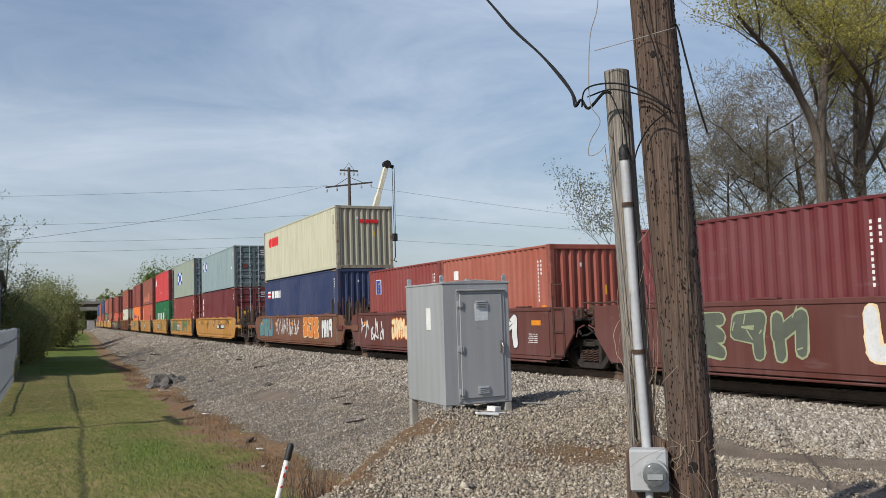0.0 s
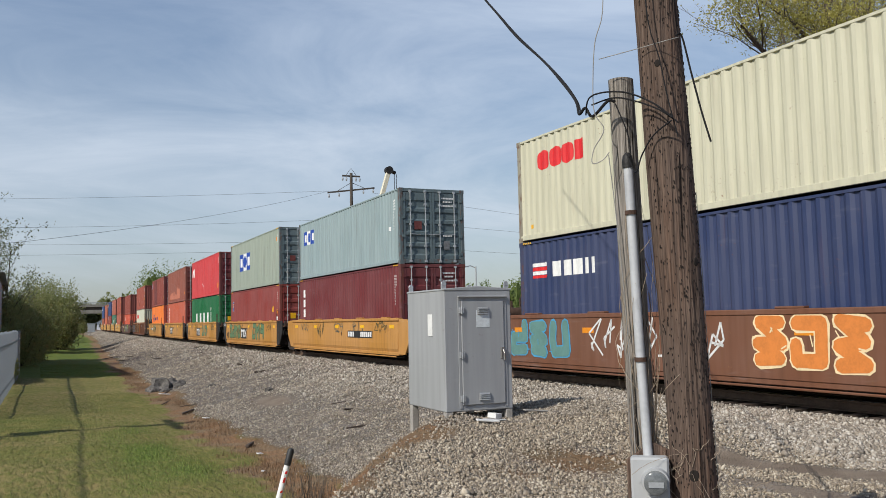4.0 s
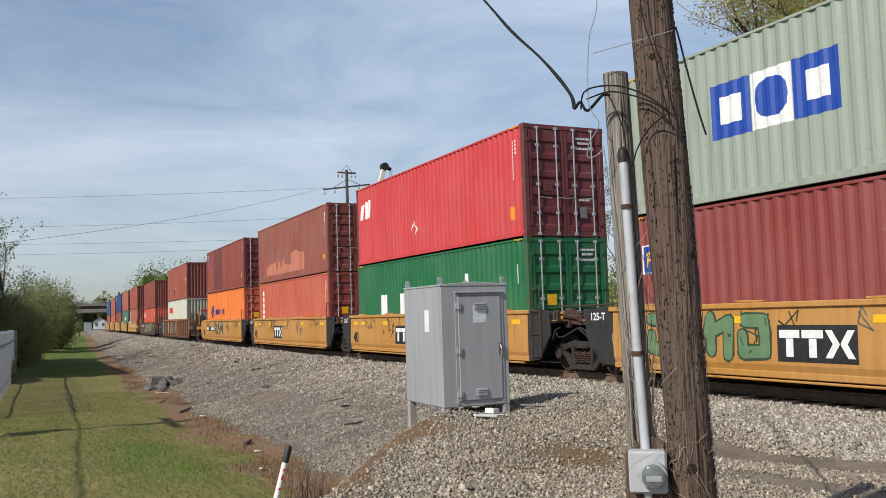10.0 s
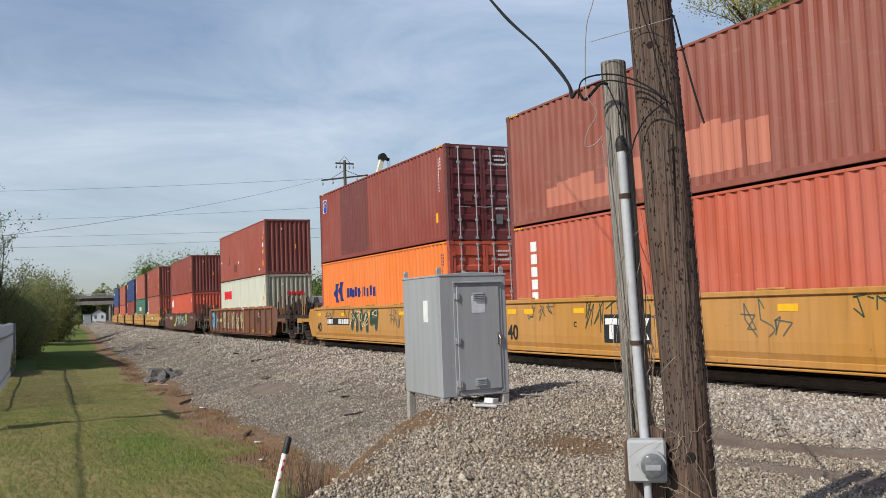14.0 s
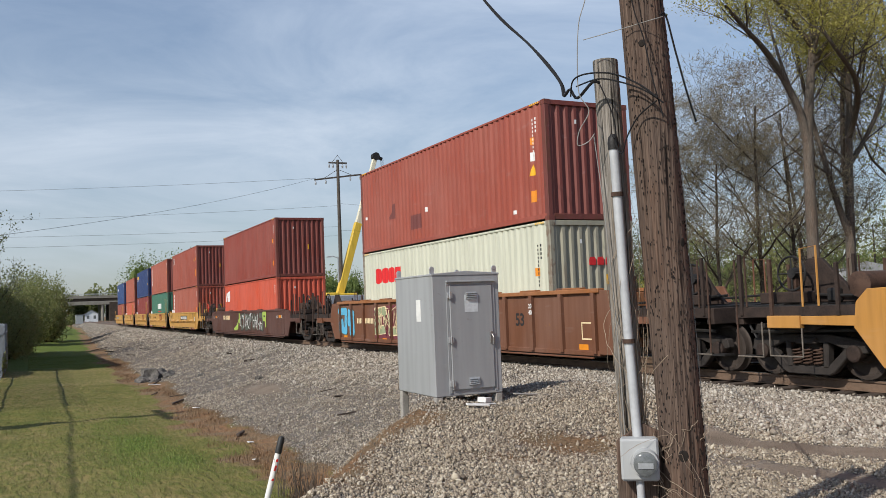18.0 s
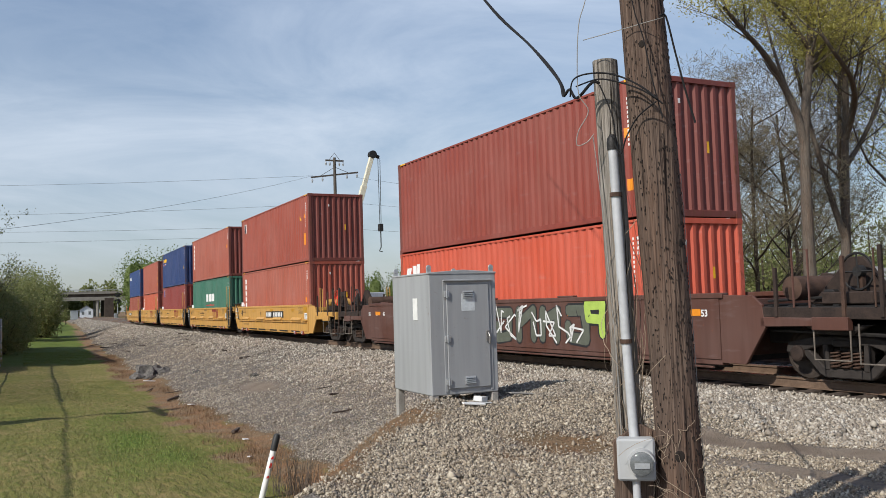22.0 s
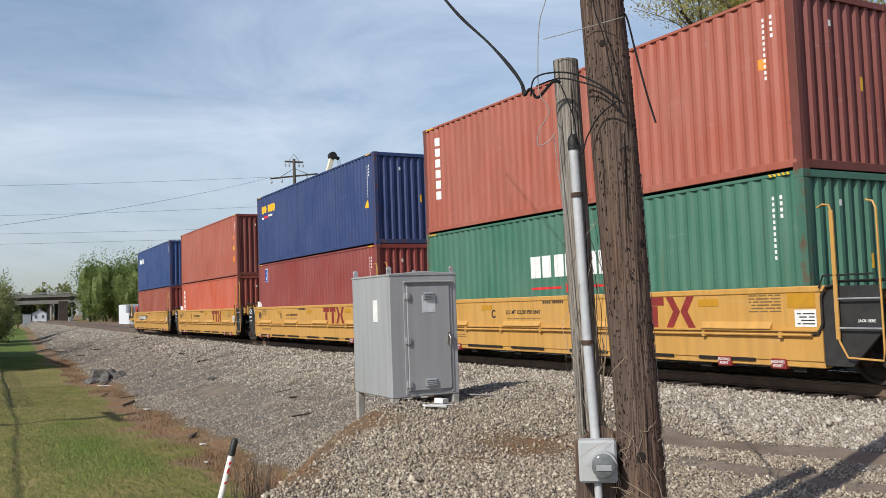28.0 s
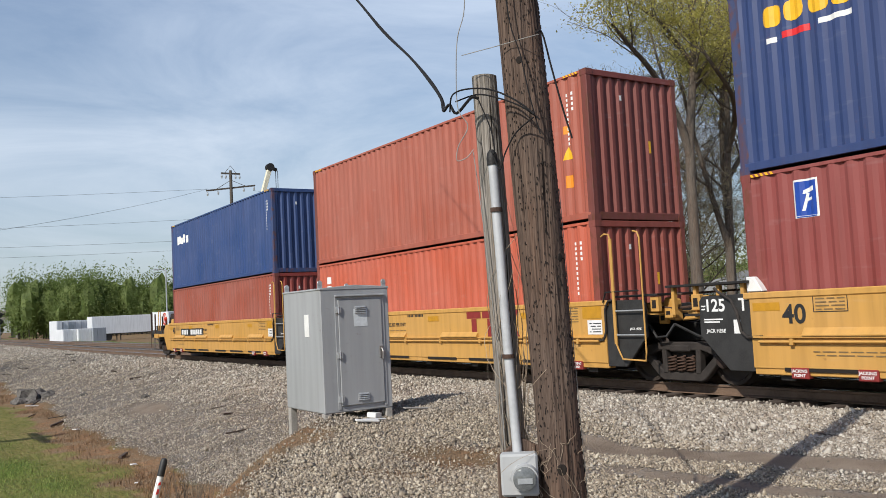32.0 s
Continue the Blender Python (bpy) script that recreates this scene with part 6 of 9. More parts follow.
def capsule(p, q, r, rng):
    """A fat stroke with round, slightly uneven ends."""
    d = Vector((q[0] - p[0], q[1] - p[1]))
    a = math.atan2(d.y, d.x)
    out = []
    for c, base in ((q, a - math.pi / 2), (p, a + math.pi / 2)):
        for k in range(5):
            t = base + k * math.pi / 4
            rr = r * rng.uniform(0.9, 1.1)
            out.append((c[0] + rr * math.cos(t), c[1] + rr * math.sin(t)))
    return out


def graffiti(parent, s0, s1, z0, z1, fill, line, seed, x, letters_n=4, name="spray_paint"):
    """Sprayed fat strokes with an outline; they spell nothing."""
    rng = random.Random(seed)
    w, h = (s1 - s0) / letters_n, z1 - z0
    r = min(0.115 * h, 0.19 * w)
    edge = 0.035
    halo, inner = [], []
    for k in range(letters_n):
        cell = [(s0 + (k + fx + rng.uniform(-0.05, 0.05)) * w, z0 + (fz + rng.uniform(-0.05, 0.05)) * h) for fz in (0.2, 0.5, 0.8) for fx in (0.22, 0.78)]
        way = rng.choice(((0, 2, 4, 5, 3, 2), (4, 0, 1, 3, 5), (4, 5, 2, 3, 0, 1), (0, 4, 3, 5, 1), (5, 4, 2, 0, 1, 3), (4, 2, 3, 1, 0), (0, 2, 4, 3, 1, 5)))
        line_pts = [cell[i] for i in way]
        for p, q in zip(line_pts, line_pts[1:]):
            halo.append(capsule(p, q, r + edge, rng))
        for n, (p, q) in enumerate(zip(line_pts, line_pts[1:])):
            inner.append(capsule(p, q, r, rng))
    fit = lambda o: [(a, min(z1 + 0.03, max(z0 - 0.03, b))) for a, b in o]
    mark(parent, name, [fit(o) for o in halo], GRAF[line], x=x - 0.001, label="sprayed outline", joined=True)
    mark(parent, name, [fit(o) for o in inner], GRAF[fill], x=x - 0.007, label="sprayed fat strokes", joined=True)
    shine = []
    for k in range(letters_n * 2):
        a, b = s0 + rng.random() * (s1 - s0), z0 + (0.2 + 0.6 * rng.random()) * h
        d = rng.uniform(-0.14, 0.14), rng.uniform(-0.2, 0.2)
        shine.append(capsule((a, b), (a + d[0], b + d[1]), 0.012, rng))
    mark(parent, "spray_stroke", [fit(o) for o in shine], GRAF[line], x=x - 0.013, joined=True)


def scribble(parent, s0, s1, z0, z1, col, seed, x, n=5, r=0.016):
    """Thin sprayed tag lines."""
    rng = random.Random(seed)
    g = Geo()
    for k in range(n):
        s = s0 + (k + 0.2) * (s1 - s0) / n
        pts = []
        for i in range(7):
            pts.append((s + rng.uniform(-0.1, 1.0) * (s1 - s0) / n, rng.uniform(z0, z1)))
        for (a, b), (c, d) in zip(pts, pts[1:]):
            q = Vector((c - a, d - b))
            if q.length < 0.05:
                continue
            nrm = Vector((-q.y, q.x)).normalized() * r
            o = [(a + nrm.x, b + nrm.y), (c + nrm.x, d + nrm.y), (c - nrm.x, d - nrm.y), (a - nrm.x, b - nrm.y)]
            coat(g, o, SURF[parent.name], 0.0022 + 0.4 * max(0.0, -1.47 - x) + 0.0003 * k)
    tagged(part("spray_tag", g, GRAF[col], parent, "thin sprayed tag lines"), kind="stuff")


def well_car(label, u0, u1, style, near_end, far_end, main, end_mat=None, z_top=1.65, z_bot=0.46, group="well cars"):
    """One well of a car: u0, u1 are the ends of the well. Ends are 'joint' (shared truck) or 'coupler' (end platform)."""
    mid, hl = (u0 + u1) / 2, (u1 - u0) / 2
    car = thing("well_car", label, "rail car", on_track(mid, 0), group)
    MOVING.append((car, mid, 0.0))
    end_mat = end_mat or main
    X = 1.47
    if style == "ribbed":
        ys = [-hl + 0.12 + k * (2 * hl - 0.24) / 13 for k in range(14)]
        strips = []
        for k, y in enumerate(ys):
            strips.append((y - 0.06, y + 0.06, -X - 0.03, -X - 0.03))
            if k < 13:
                strips.append((y + 0.06, ys[k + 1] - 0.06, -X + 0.06, -X + 0.06))
        SURF[car.name] = (strips, FLAT)
    elif style == "old":
        SURF[car.name] = ([(-20, 20, -X, -X)], [(z_bot + 0.16, 0.005), (z_bot + 0.34, 0), (z_top - 0.02, 0.03)])
    else:
        SURF[car.name] = ([(-20, 20, -X, -X)], FLAT)
    for s in (-1, 1):
        g = Geo()
        if style == "ribbed":
            g.prism([(-hl, z_bot), (hl, z_bot), (hl, z_top - 0.10), (-hl, z_top - 0.10)], s * (X - 0.06), s * (X - 0.13), "x")
        elif style == "old":
            g.prism([(s * X, z_bot + 0.34), (s * (X - 0.03), z_top - 0.02), (s * (X - 0.10), z_top - 0.02), (s * (X - 0.12), z_bot + 0.02), (s * (X - 0.06), z_bot), (s * (X - 0.005), z_bot + 0.16)], -hl, hl, "y")
        else:
            g.prism([(s * X, z_bot + 0.04), (s * X, z_top - 0.02), (s * (X - 0.08), z_top - 0.02), (s * (X - 0.08), z_bot)], -hl, hl, "y")
        sp = part("side_panel", g, main, car, bevel=0.006)
        part("top_chord", Geo().box(min(s * (X + 0.02), s * (X - 0.16)), -hl - 0.1, z_top - 0.10, max(s * (X + 0.02), s * (X - 0.16)), hl + 0.1, z_top), end_mat if style == "ribbed" else main, car, bevel=0.015)
        part("bottom_chord", Geo().box(min(s * (X - 0.02), s * (X - 0.2)), -hl, z_bot - 0.06, max(s * (X - 0.02), s * (X - 0.2)), hl, z_bot + 0.05), main, car, bevel=0.012)
        if style == "ribbed":
            n = 13
            for k in range(n + 1):
                y = -hl + 0.12 + k * (2 * hl - 0.24) / n
                part("rib", Geo().box(min(s * (X + 0.03), s * (X - 0.07)), y - 0.06, z_bot - 0.01, max(s * (X + 0.03), s * (X - 0.07)), y + 0.06, z_top - 0.09), CAR_ORANGE if k in (5, 8) else main, sp, bevel=0.006)
            for k in range(9):
                y = -hl + 0.9 + k * (2 * hl - 1.8) / 8
                part("chord_pad", Geo().box(min(s * (X + 0.01), s * (X - 0.15)), y - 0.35, z_top, max(s * (X + 0.01), s * (X - 0.15)), y + 0.35, z_top + 0.035), CAR_ORANGE, sp, bevel=0.008)
    n = 7
    for k in range(n):
        y = -hl + 0.5 + k * (2 * hl - 1.0) / (n - 1)
        part("cross_member", Geo().box(-X + 0.1, y - 0.12, 0.36, X - 0.1, y + 0.12, LOW - 0.012), DARK_STEEL, car)
    for sy, kind in ((-1, near_end), (1, far_end)):
        e = sy * hl
        gap = (1.75 if sy > 0 else 1.33) if style == "new" else 1.70
        reach = gap if kind == "joint" else 3.75
        joint_y = e + sy * (2.2 if kind == "coupler" else gap)
        # bulkhead and sloped end sides
        part("bulkhead", Geo().box(-X + 0.08, min(e, e + sy * 0.08), 0.5, X - 0.08, max(e, e + sy * 0.08), z_top - 0.12), end_mat, car, bevel=0.01)
        for s in (-1, 1):
            lo = z_bot - 0.02
            if kind == "joint":
                o = [(e, lo), (e, z_top - 0.01), (e + sy * 0.90, z_top - 0.02), (e + sy * 0.965, z_top - 0.10), (e + sy * 0.97, 1.02), (e + sy * 0.45, lo)]
            else:
                o = [(e, lo), (e, z_top - 0.04), (e + sy * 0.75, z_top - 0.06), (e + sy * 0.95, 1.40), (e + sy * 3.3, 1.34), (e + sy * 3.3, 1.08), (e + sy * 1.35, 1.02), (e + sy * 0.55, lo)]
            if kind == "coupler":
                part("end_beam", Geo().prism([(e + sy * 0.9, 1.04), (e + sy * 0.9, 1.20), (e + sy * 2.0, 1.19), (e + sy * 2.0, 1.06)], s * (X - 0.02), s * (X - 0.12), "x"), main, car, bevel=0.008)
                part("step_board", Geo().box(min(s * (X + 0.02), s * (X - 0.10)), min(e + sy * 1.95, e + sy * 2.6), 1.0, max(s * (X + 0.02), s * (X - 0.10)), max(e + sy * 1.95, e + sy * 2.6), 1.20), main, car, bevel=0.01)
                part("end_beam", Geo().prism([(e + sy * 0.9, 1.20), (e + sy * 0.9, 1.36), (e + sy * 3.3, 1.34), (e + sy * 3.3, 1.16)], s * (X - 0.03), s * (X - 0.10), "x"), DARK_RUST if style != "new" else end_mat, car, bevel=0.008)
                o = o[:3] + [(e + sy * 0.95, 1.40), (e + sy * 1.0, 1.02)] + o[-1:]
            part("end_plate", Geo().prism(o, s * (X - 0.02), s * (X - 0.08), "x"), end_mat if kind == "joint" else main, car, bevel=0.008)
        part("centre_sill", Geo().box(-0.36, min(e, e + sy * reach), 0.86, 0.36, max(e, e + sy * reach), 1.20), TRUCK_GREY if style != "new" else CAR_BLACK, car, bevel=0.02)
        dk = part("end_platform", Geo().box(-X + 0.05, min(e + sy * 0.1, e + sy * (reach - 0.45)), 1.33, X - 0.05, max(e + sy * 0.1, e + sy * (reach - 0.45)), 1.37), DARK_STEEL, car)
        for k in range(3 if kind == "joint" else 6):
            y = e + sy * (0.25 + 0.42 * k)
            part("platform_strip", Geo().box(-X + 0.06, y - 0.05, 1.372, X - 0.06, y + 0.05, 1.392), DARK_STEEL if kind == "coupler" else main, dk)
        if kind == "coupler":
            part("end_sill", Geo().box(-X + 0.06, min(e + sy * 3.18, e + sy * 3.36), 1.05, X - 0.06, max(e + sy * 3.18, e + sy * 3.36), 1.34), DARK_RUST if style != "new" else end_mat, car, bevel=0.012)
            part("coupler", Geo().box(-0.13, min(e + sy * 3.3, e + sy * 4.05), 0.86, 0.13, max(e + sy * 3.3, e + sy * 4.05), 1.12).box(-0.2, min(e + sy * 3.8, e + sy * 4.1), 0.82, 0.2, max(e + sy * 3.8, e + sy * 4.1), 1.14), RUSTY, car, bevel=0.03)
            build_truck(car, joint_y)
            # Black block added to darken the cluttered gap under the platform.
            part("dark_gap_block", Geo().box(-0.62, min(e + sy * 0.3, e + sy * 3.2), 0.72, 0.62, max(e + sy * 0.3, e + sy * 3.2), 1.08), CAR_BLACK, car, bevel=0.03)
            part("brake_beam", Geo().box(-0.9, min(e + sy * 2.0, e + sy * 2.4), 0.30, 0.9, max(e + sy * 2.0, e + sy * 2.4), 0.50), CAR_BLACK, car, bevel=0.02)
            part("brake_beam", Geo().box(-0.7, min(e + sy * 3.05, e + sy * 3.2), 0.5, 0.7, max(e + sy * 3.05, e + sy * 3.2), 0.95), CAR_BLACK, car, bevel=0.02)
            for s in (-1, 1):
                xx = s * (X - 0.03)
                railing(car, [(xx, e + sy * 3.28, 0.55), (xx, e + sy * 3.28, 2.15), (xx, e + sy * 3.05, 2.2), (xx, e + sy * 3.05, 1.35)], 0.017, RUSTY)
                railing(car, [(xx, e + sy * 1.9, 1.34), (xx, e + sy * 1.9, 2.25), (xx, e + sy * 1.6, 2.28), (xx, e + sy * 1.6, 1.35)], 0.019, main)
                railing(car, [(xx, e + sy * 3.3, 0.52), (xx, e + sy * 2.75, 0.52), (xx, e + sy * 2.75, 1.1)], 0.015, DULL_BAR, "stirrup_step")
                railing(car, [(xx, e + sy * 2.6, 1.0), (xx, e + sy * 2.6, 0.55), (xx, e + sy * 1.95, 0.55), (xx, e + sy * 1.95, 1.0)], 0.015, DULL_BAR, "stirrup_step")
                for dy, top, m2 in ((3.16, 2.24, DARK_RUST), (2.52, 2.12, RUSTY), (1.25, 2.0, DARK_RUST)):
                    part("end_post", Geo().box(xx - 0.03, e + sy * dy - 0.03, 1.2, xx + 0.03, e + sy * dy + 0.03, top), m2, car, bevel=0.008)
                part("foot_board", Geo().box(min(xx, xx - s * 0.25), e + sy * 3.30 - 0.3, 0.50, max(xx, xx - s * 0.25), e + sy * 3.30, 0.53), DARK_STEEL, car)
                part("slack_rod", Geo().tube([(s * 1.2, e + sy * 0.9, 0.98), (s * 1.2, e + sy * 3.2, 0.92)], 0.03, 6), DARK_STEEL, car)
                part("slack_rod", Geo().tube([(s * 0.8, e + sy * 0.5, 1.45), (s * 0.8, e + sy * 3.1, 1.55)], 0.025, 6), DARK_STEEL, car)
                part("side_bearing", Geo().prism([(e + sy * 1.6, 1.08), (e + sy * 2.8, 1.08), (e + sy * 2.5, 0.93), (e + sy * 1.9, 0.93)], s * 1.15, s * 1.30, "x"), TRUCK_GREY, car, bevel=0.02)
            # brake gear on the platform
            part("air_tank", Geo().disc_stack((-0.55, e + sy * 1.2, 1.66), [(-0.5, 0.05), (-0.46, 0.2), (0.46, 0.2), (0.5, 0.05)], "x", 18), RUSTY if style != "new" else main, car, "cylindrical air tank", smooth=True)
            part("valve_block", Geo().box(0.1, min(e + sy * 0.9, e + sy * 1.3), 1.39, 0.5, max(e + sy * 0.9, e + sy * 1.3), 1.72), DARK_STEEL, car, bevel=0.03)
            part("valve_block", Geo().box(-0.9, min(e + sy * 1.7, e + sy * 1.9), 1.39, -0.6, max(e + sy * 1.7, e + sy * 1.9), 1.62), DARK_STEEL, car, bevel=0.03)
            part("bracket", Geo().prism([(e + sy * 1.35, 1.39), (e + sy * 3.0, 1.39), (e + sy * 2.75, 1.62), (e + sy * 2.35, 2.12), (e + sy * 2.1, 2.12)], -0.75, -0.66, "x"), DARK_RUST, car, bevel=0.012)
            part("bracket", Geo().prism([(e + sy * 0.4, 1.39), (e + sy * 1.6, 1.39), (e + sy * 1.0, 1.88), (e + sy * 0.7, 1.92)], 0.3, 0.4, "x"), DARK_RUST, car, bevel=0.012)
            part("chain_box", Geo().box(-1.3, min(e + sy * 2.0, e + sy * 2.9), 1.39, -1.0, max(e + sy * 2.0, e + sy * 2.9), 1.58), DARK_RUST, car, bevel=0.02)
            wheel_mat = RED_ORANGE if style == "new" else DARK_STEEL
            bw = part("brake_wheel", Geo().tube([(-1.02, e + sy * 2.45 + 0.28 * math.cos(q), 1.88 + 0.28 * math.sin(q)) for q in np.linspace(0, 2 * math.pi, 22)], 0.02, 6).tube([(-1.02, e + sy * 2.45 - 0.27, 1.88), (-1.02, e + sy * 2.45 + 0.27, 1.88)], 0.014, 5).tube([(-1.02, e + sy * 2.45, 1.61), (-1.02, e + sy * 2.45, 2.15)], 0.014, 5).disc_stack((-0.98, e + sy * 2.45, 1.88), [(-0.05, 0.08), (0.05, 0.1)], "x", 14), wheel_mat, car, "hand brake wheel")
            part("brake_stand", Geo().box(-0.98, e + sy * 2.45 - 0.05, 1.37, -0.9, e + sy * 2.45 + 0.05, 1.9), RUSTY, car)
            part("air_hose", Geo().tube([(-0.5, e + sy * 3.3, 1.0), (-0.55, e + sy * 3.55, 0.7), (-0.45, e + sy * 3.85, 0.62), (-0.3, e + sy * 4.0, 0.75)], 0.022, 6), BLACK, car, "black rubber air hose")
        else:
            if sy > 0:
                build_truck(car, joint_y)
            part("articulation_casting", Geo().disc_stack((0, e + sy * (reach - 0.1), 1.02), [(-0.18, 0.34), (0.2, 0.34), (0.25, 0.2)], "z", 18), TRUCK_GREY, car, smooth=True)
            part("platform_box", Geo().box(-0.95, min(e + sy * 0.35, e + sy * 0.75), 1.395, -0.45, max(e + sy * 0.35, e + sy * 0.75), 1.58), main, car, bevel=0.02)
            for s in (-1, 1):
                xx = s * (X + 0.02)
                if style != "new":
                    part("curved_pipe", Geo().tube([(xx - s * 0.12, e + sy * 0.98, 0.95), (xx - s * 0.12, e + sy * 1.08, 1.15), (xx - s * 0.12, e + sy * 1.3, 1.22)], 0.02, 6), end_mat, car, smooth=True)
                elif sy > 0:
                    part("curved_pipe", Geo().tube([(xx, e - 0.2, 1.0), (xx, e + 0.06, 0.99), (xx, e + 0.17, 1.08), (xx, e + 0.22, 1.35), (xx, e + 0.32, 1.56), (xx, e + 0.55, z_top + 0.04), (xx, e + 0.62, z_top + 0.10)], 0.022, 8), TRUCK_GREY, car, smooth=True)
                else:
                    part("curved_pipe", Geo().tube([(xx, e + 0.25, 0.93), (xx, e + 0.05, 0.95), (xx, e - 0.03, 1.1), (xx, e - 0.03, 1.5), (xx, e - 0.12, 1.64), (xx, e - 0.3, 1.67)], 0.02, 8), TRUCK_GREY, car, smooth=True)
                for k, (dy, z0, z1, depth) in enumerate(((1.10, 1.42, 1.68, 0.10), (1.22, 1.30, 1.48, 0.30), (0.98, 1.20, 1.40, 0.42)) if style == "new" else ((1.08, 1.36, 1.62, 0.12), (1.2, 1.2, 1.36, 0.35))):
                    y, x1 = e + sy * dy, s * (X - depth)
                    b = part("hand_bracket", Geo().box(min(x1, x1 - s * 0.10), y - 0.09, z0, max(x1, x1 - s * 0.10), y + 0.09, z1), main if style == "new" else RUSTY, car, bevel=0.012)
                    part("slot", Geo().box(min(x1 + s * 0.003, x1 - s * 0.02), y - 0.045, z0 + 0.06, max(x1 + s * 0.003, x1 - s * 0.02), y + 0.045, z1 - 0.06), HOLE_SHADE, b)
            part("lock_casting", Geo().prism([(e + sy * 0.9, 1.30), (e + sy * 1.05, 1.66), (e + sy * 1.25, 1.62), (e + sy * (gap - 0.05), 1.25)], -1.05, -0.85, "x"), main if style == "new" else RUSTY, car, bevel=0.02)
            part("connecting_rod", Geo().tube([(-1.15, e + sy * 0.85, 1.52), (-1.15, e + sy * gap, 1.46)], 0.022, 6), RUSTY, car)
            part("connecting_rod", Geo().tube([(-0.9, e + sy * 0.6, 1.72), (-0.9, e + sy * gap, 1.70)], 0.018, 6), RUSTY, car)
            part("air_hose", Geo().tube([(-1.2, e + sy * 0.8, 1.2), (-1.24, e + sy * 1.0, 0.98), (-1.22, e + sy * 1.2, 1.0), (-1.15, e + sy * gap, 1.2)], 0.024, 6), BLACK, car, "black rubber air hose")
            if style == "new":
                if sy > 0:
                    w = part("walkway", Geo().box(-1.40, e + 0.10, z_top + 0.15, -0.35, e + 1.70, z_top + 0.19), DARK_STEEL, car, "grey grating walkway", bevel=0.004)
                    for k in range(4):
                        part("walkway_post", Geo().box(-1.32, e + 0.2 + 0.46 * k, 1.36, -1.24, e + 0.26 + 0.46 * k, z_top + 0.15), main, w)
                    part("relay_housing", Geo().prism([(e - 0.12, z_top + 0.01), (e + 0.16, z_top + 0.01), (e + 0.16, z_top + 0.24), (e + 0.02, z_top + 0.24)], -1.3, -0.9, "x"), WHITE, car, "white housing on the deck", bevel=0.012)
                else:
                    part("walkway", Geo().box(-1.40, e - 1.20, z_top + 0.03, -0.35, e - 0.15, z_top + 0.07), DARK_STEEL, car, "grey grating walkway", bevel=0.004)
            if sy < 0 and style == "new":
                lx = -X - 0.05
                lad = part("ladder", Geo().prism([(e - 0.27, 0.88), (e - 0.33, 0.88), (e - 0.33, 2.74), (e - 0.27, 2.74)], lx - 0.012, lx + 0.012, "x").tube([(lx, e - 0.30, 2.72), (lx, e - 0.27, 2.82), (lx, e - 0.16, 2.84), (lx, e - 0.08, 2.80)], 0.016, 6).tube([(lx, e - 0.30, 0.9), (lx, e - 0.33, 0.82), (lx, e - 0.44, 0.62), (lx, e - 0.98, 0.60), (lx, e - 1.0, 0.75), (lx, e - 1.0, 2.70), (lx, e - 0.96, 2.80), (lx, e - 0.86, 2.83)], 0.016, 6), main, car)
                for z in (1.04, 1.46):
                    part("rung", Geo().tube([(lx, e - 0.30, z), (lx, e - 1.0, z)], 0.013, 6), GALV, lad)
                part("grab_bar", Geo().tube([(lx, e - 0.02, 1.62), (lx, e - 0.1, 1.80), (lx, e - 0.9, 1.80)], 0.014, 6), DARK_STEEL, car)
            elif sy < 0:
                ladder(car, e - 0.45, 0.50, 2.2, RUSTY, 0.42, -X - 0.035)
    # underframe details along the side
    if style == "new":
        pipe = [(-X - 0.045, -hl + 0.15, 0.93), (-X - 0.045, hl - 0.15, 0.93)]
        part("side_pipe", Geo().tube(pipe, 0.022, 8), main, car, smooth=True)
        part("side_ledge", Geo().box(-X - 0.05, -hl + 0.05, 0.985, -X, hl - 0.05, 1.01), main, car)
        for k in range(8):
            y = -hl + 0.7 + k * (2 * hl - 1.4) / 7
            part("pipe_clamp", Geo().box(-X - 0.075, y - 0.03, 0.88, -X, y + 0.03, 0.975), main, car, bevel=0.006)
        for k in range(4):
            y = -hl + 1.6 + k * (2 * hl - 3.2) / 3
            part("hinged_ledge", Geo().prism([(-X + 0.002, 1.13), (-X - 0.075, 1.03), (-X - 0.075, 1.016), (-X + 0.002, 1.02)], y - 0.72, y + 0.72, "y"), main, car)
        for y in (-hl + 0.80, -hl + 1.88, hl - 0.77, hl - 1.78):
            b = part("jacking_pad", Geo().box(-X - 0.02, y - 0.14, z_bot - 0.10, -X + 0.1, y + 0.14, z_bot + 0.06), RED_PAD, car, "red jacking pad", bevel=0.01)
            letters("JACKING\nPOINT", 0.062, WHITE, b, side_pose(y, z_bot - 0.02, -X - 0.026))
    else:
        for k in range(5):
            y = -hl + 1.2 + k * (2 * hl - 2.4) / 4
            part("cone_ledge", Geo().box(-X - 0.005, y - 0.3, z_top, -X + 0.13, y + 0.3, z_top + 0.04), main, car, bevel=0.01)
        part("brake_rod", Geo().tube([(-X + 0.25, -hl, 0.34), (-X + 0.25, hl, 0.34)], 0.03, 8), DARK_STEEL, car)
        part("side_pipe", Geo().tube([(-X + 0.02, -hl + 0.2, z_bot - 0.10), (-X + 0.02, hl - 0.2, z_bot - 0.10)], 0.022, 6), main, car)
    return car


RED_PAD = plain("red_pad", lin(136, 44, 40), 0.6, 0, 0.2, 8)
RED_ORANGE = plain("bright_orange_red", lin(230, 70, 40), 0.5, 0, 0.15, 8)


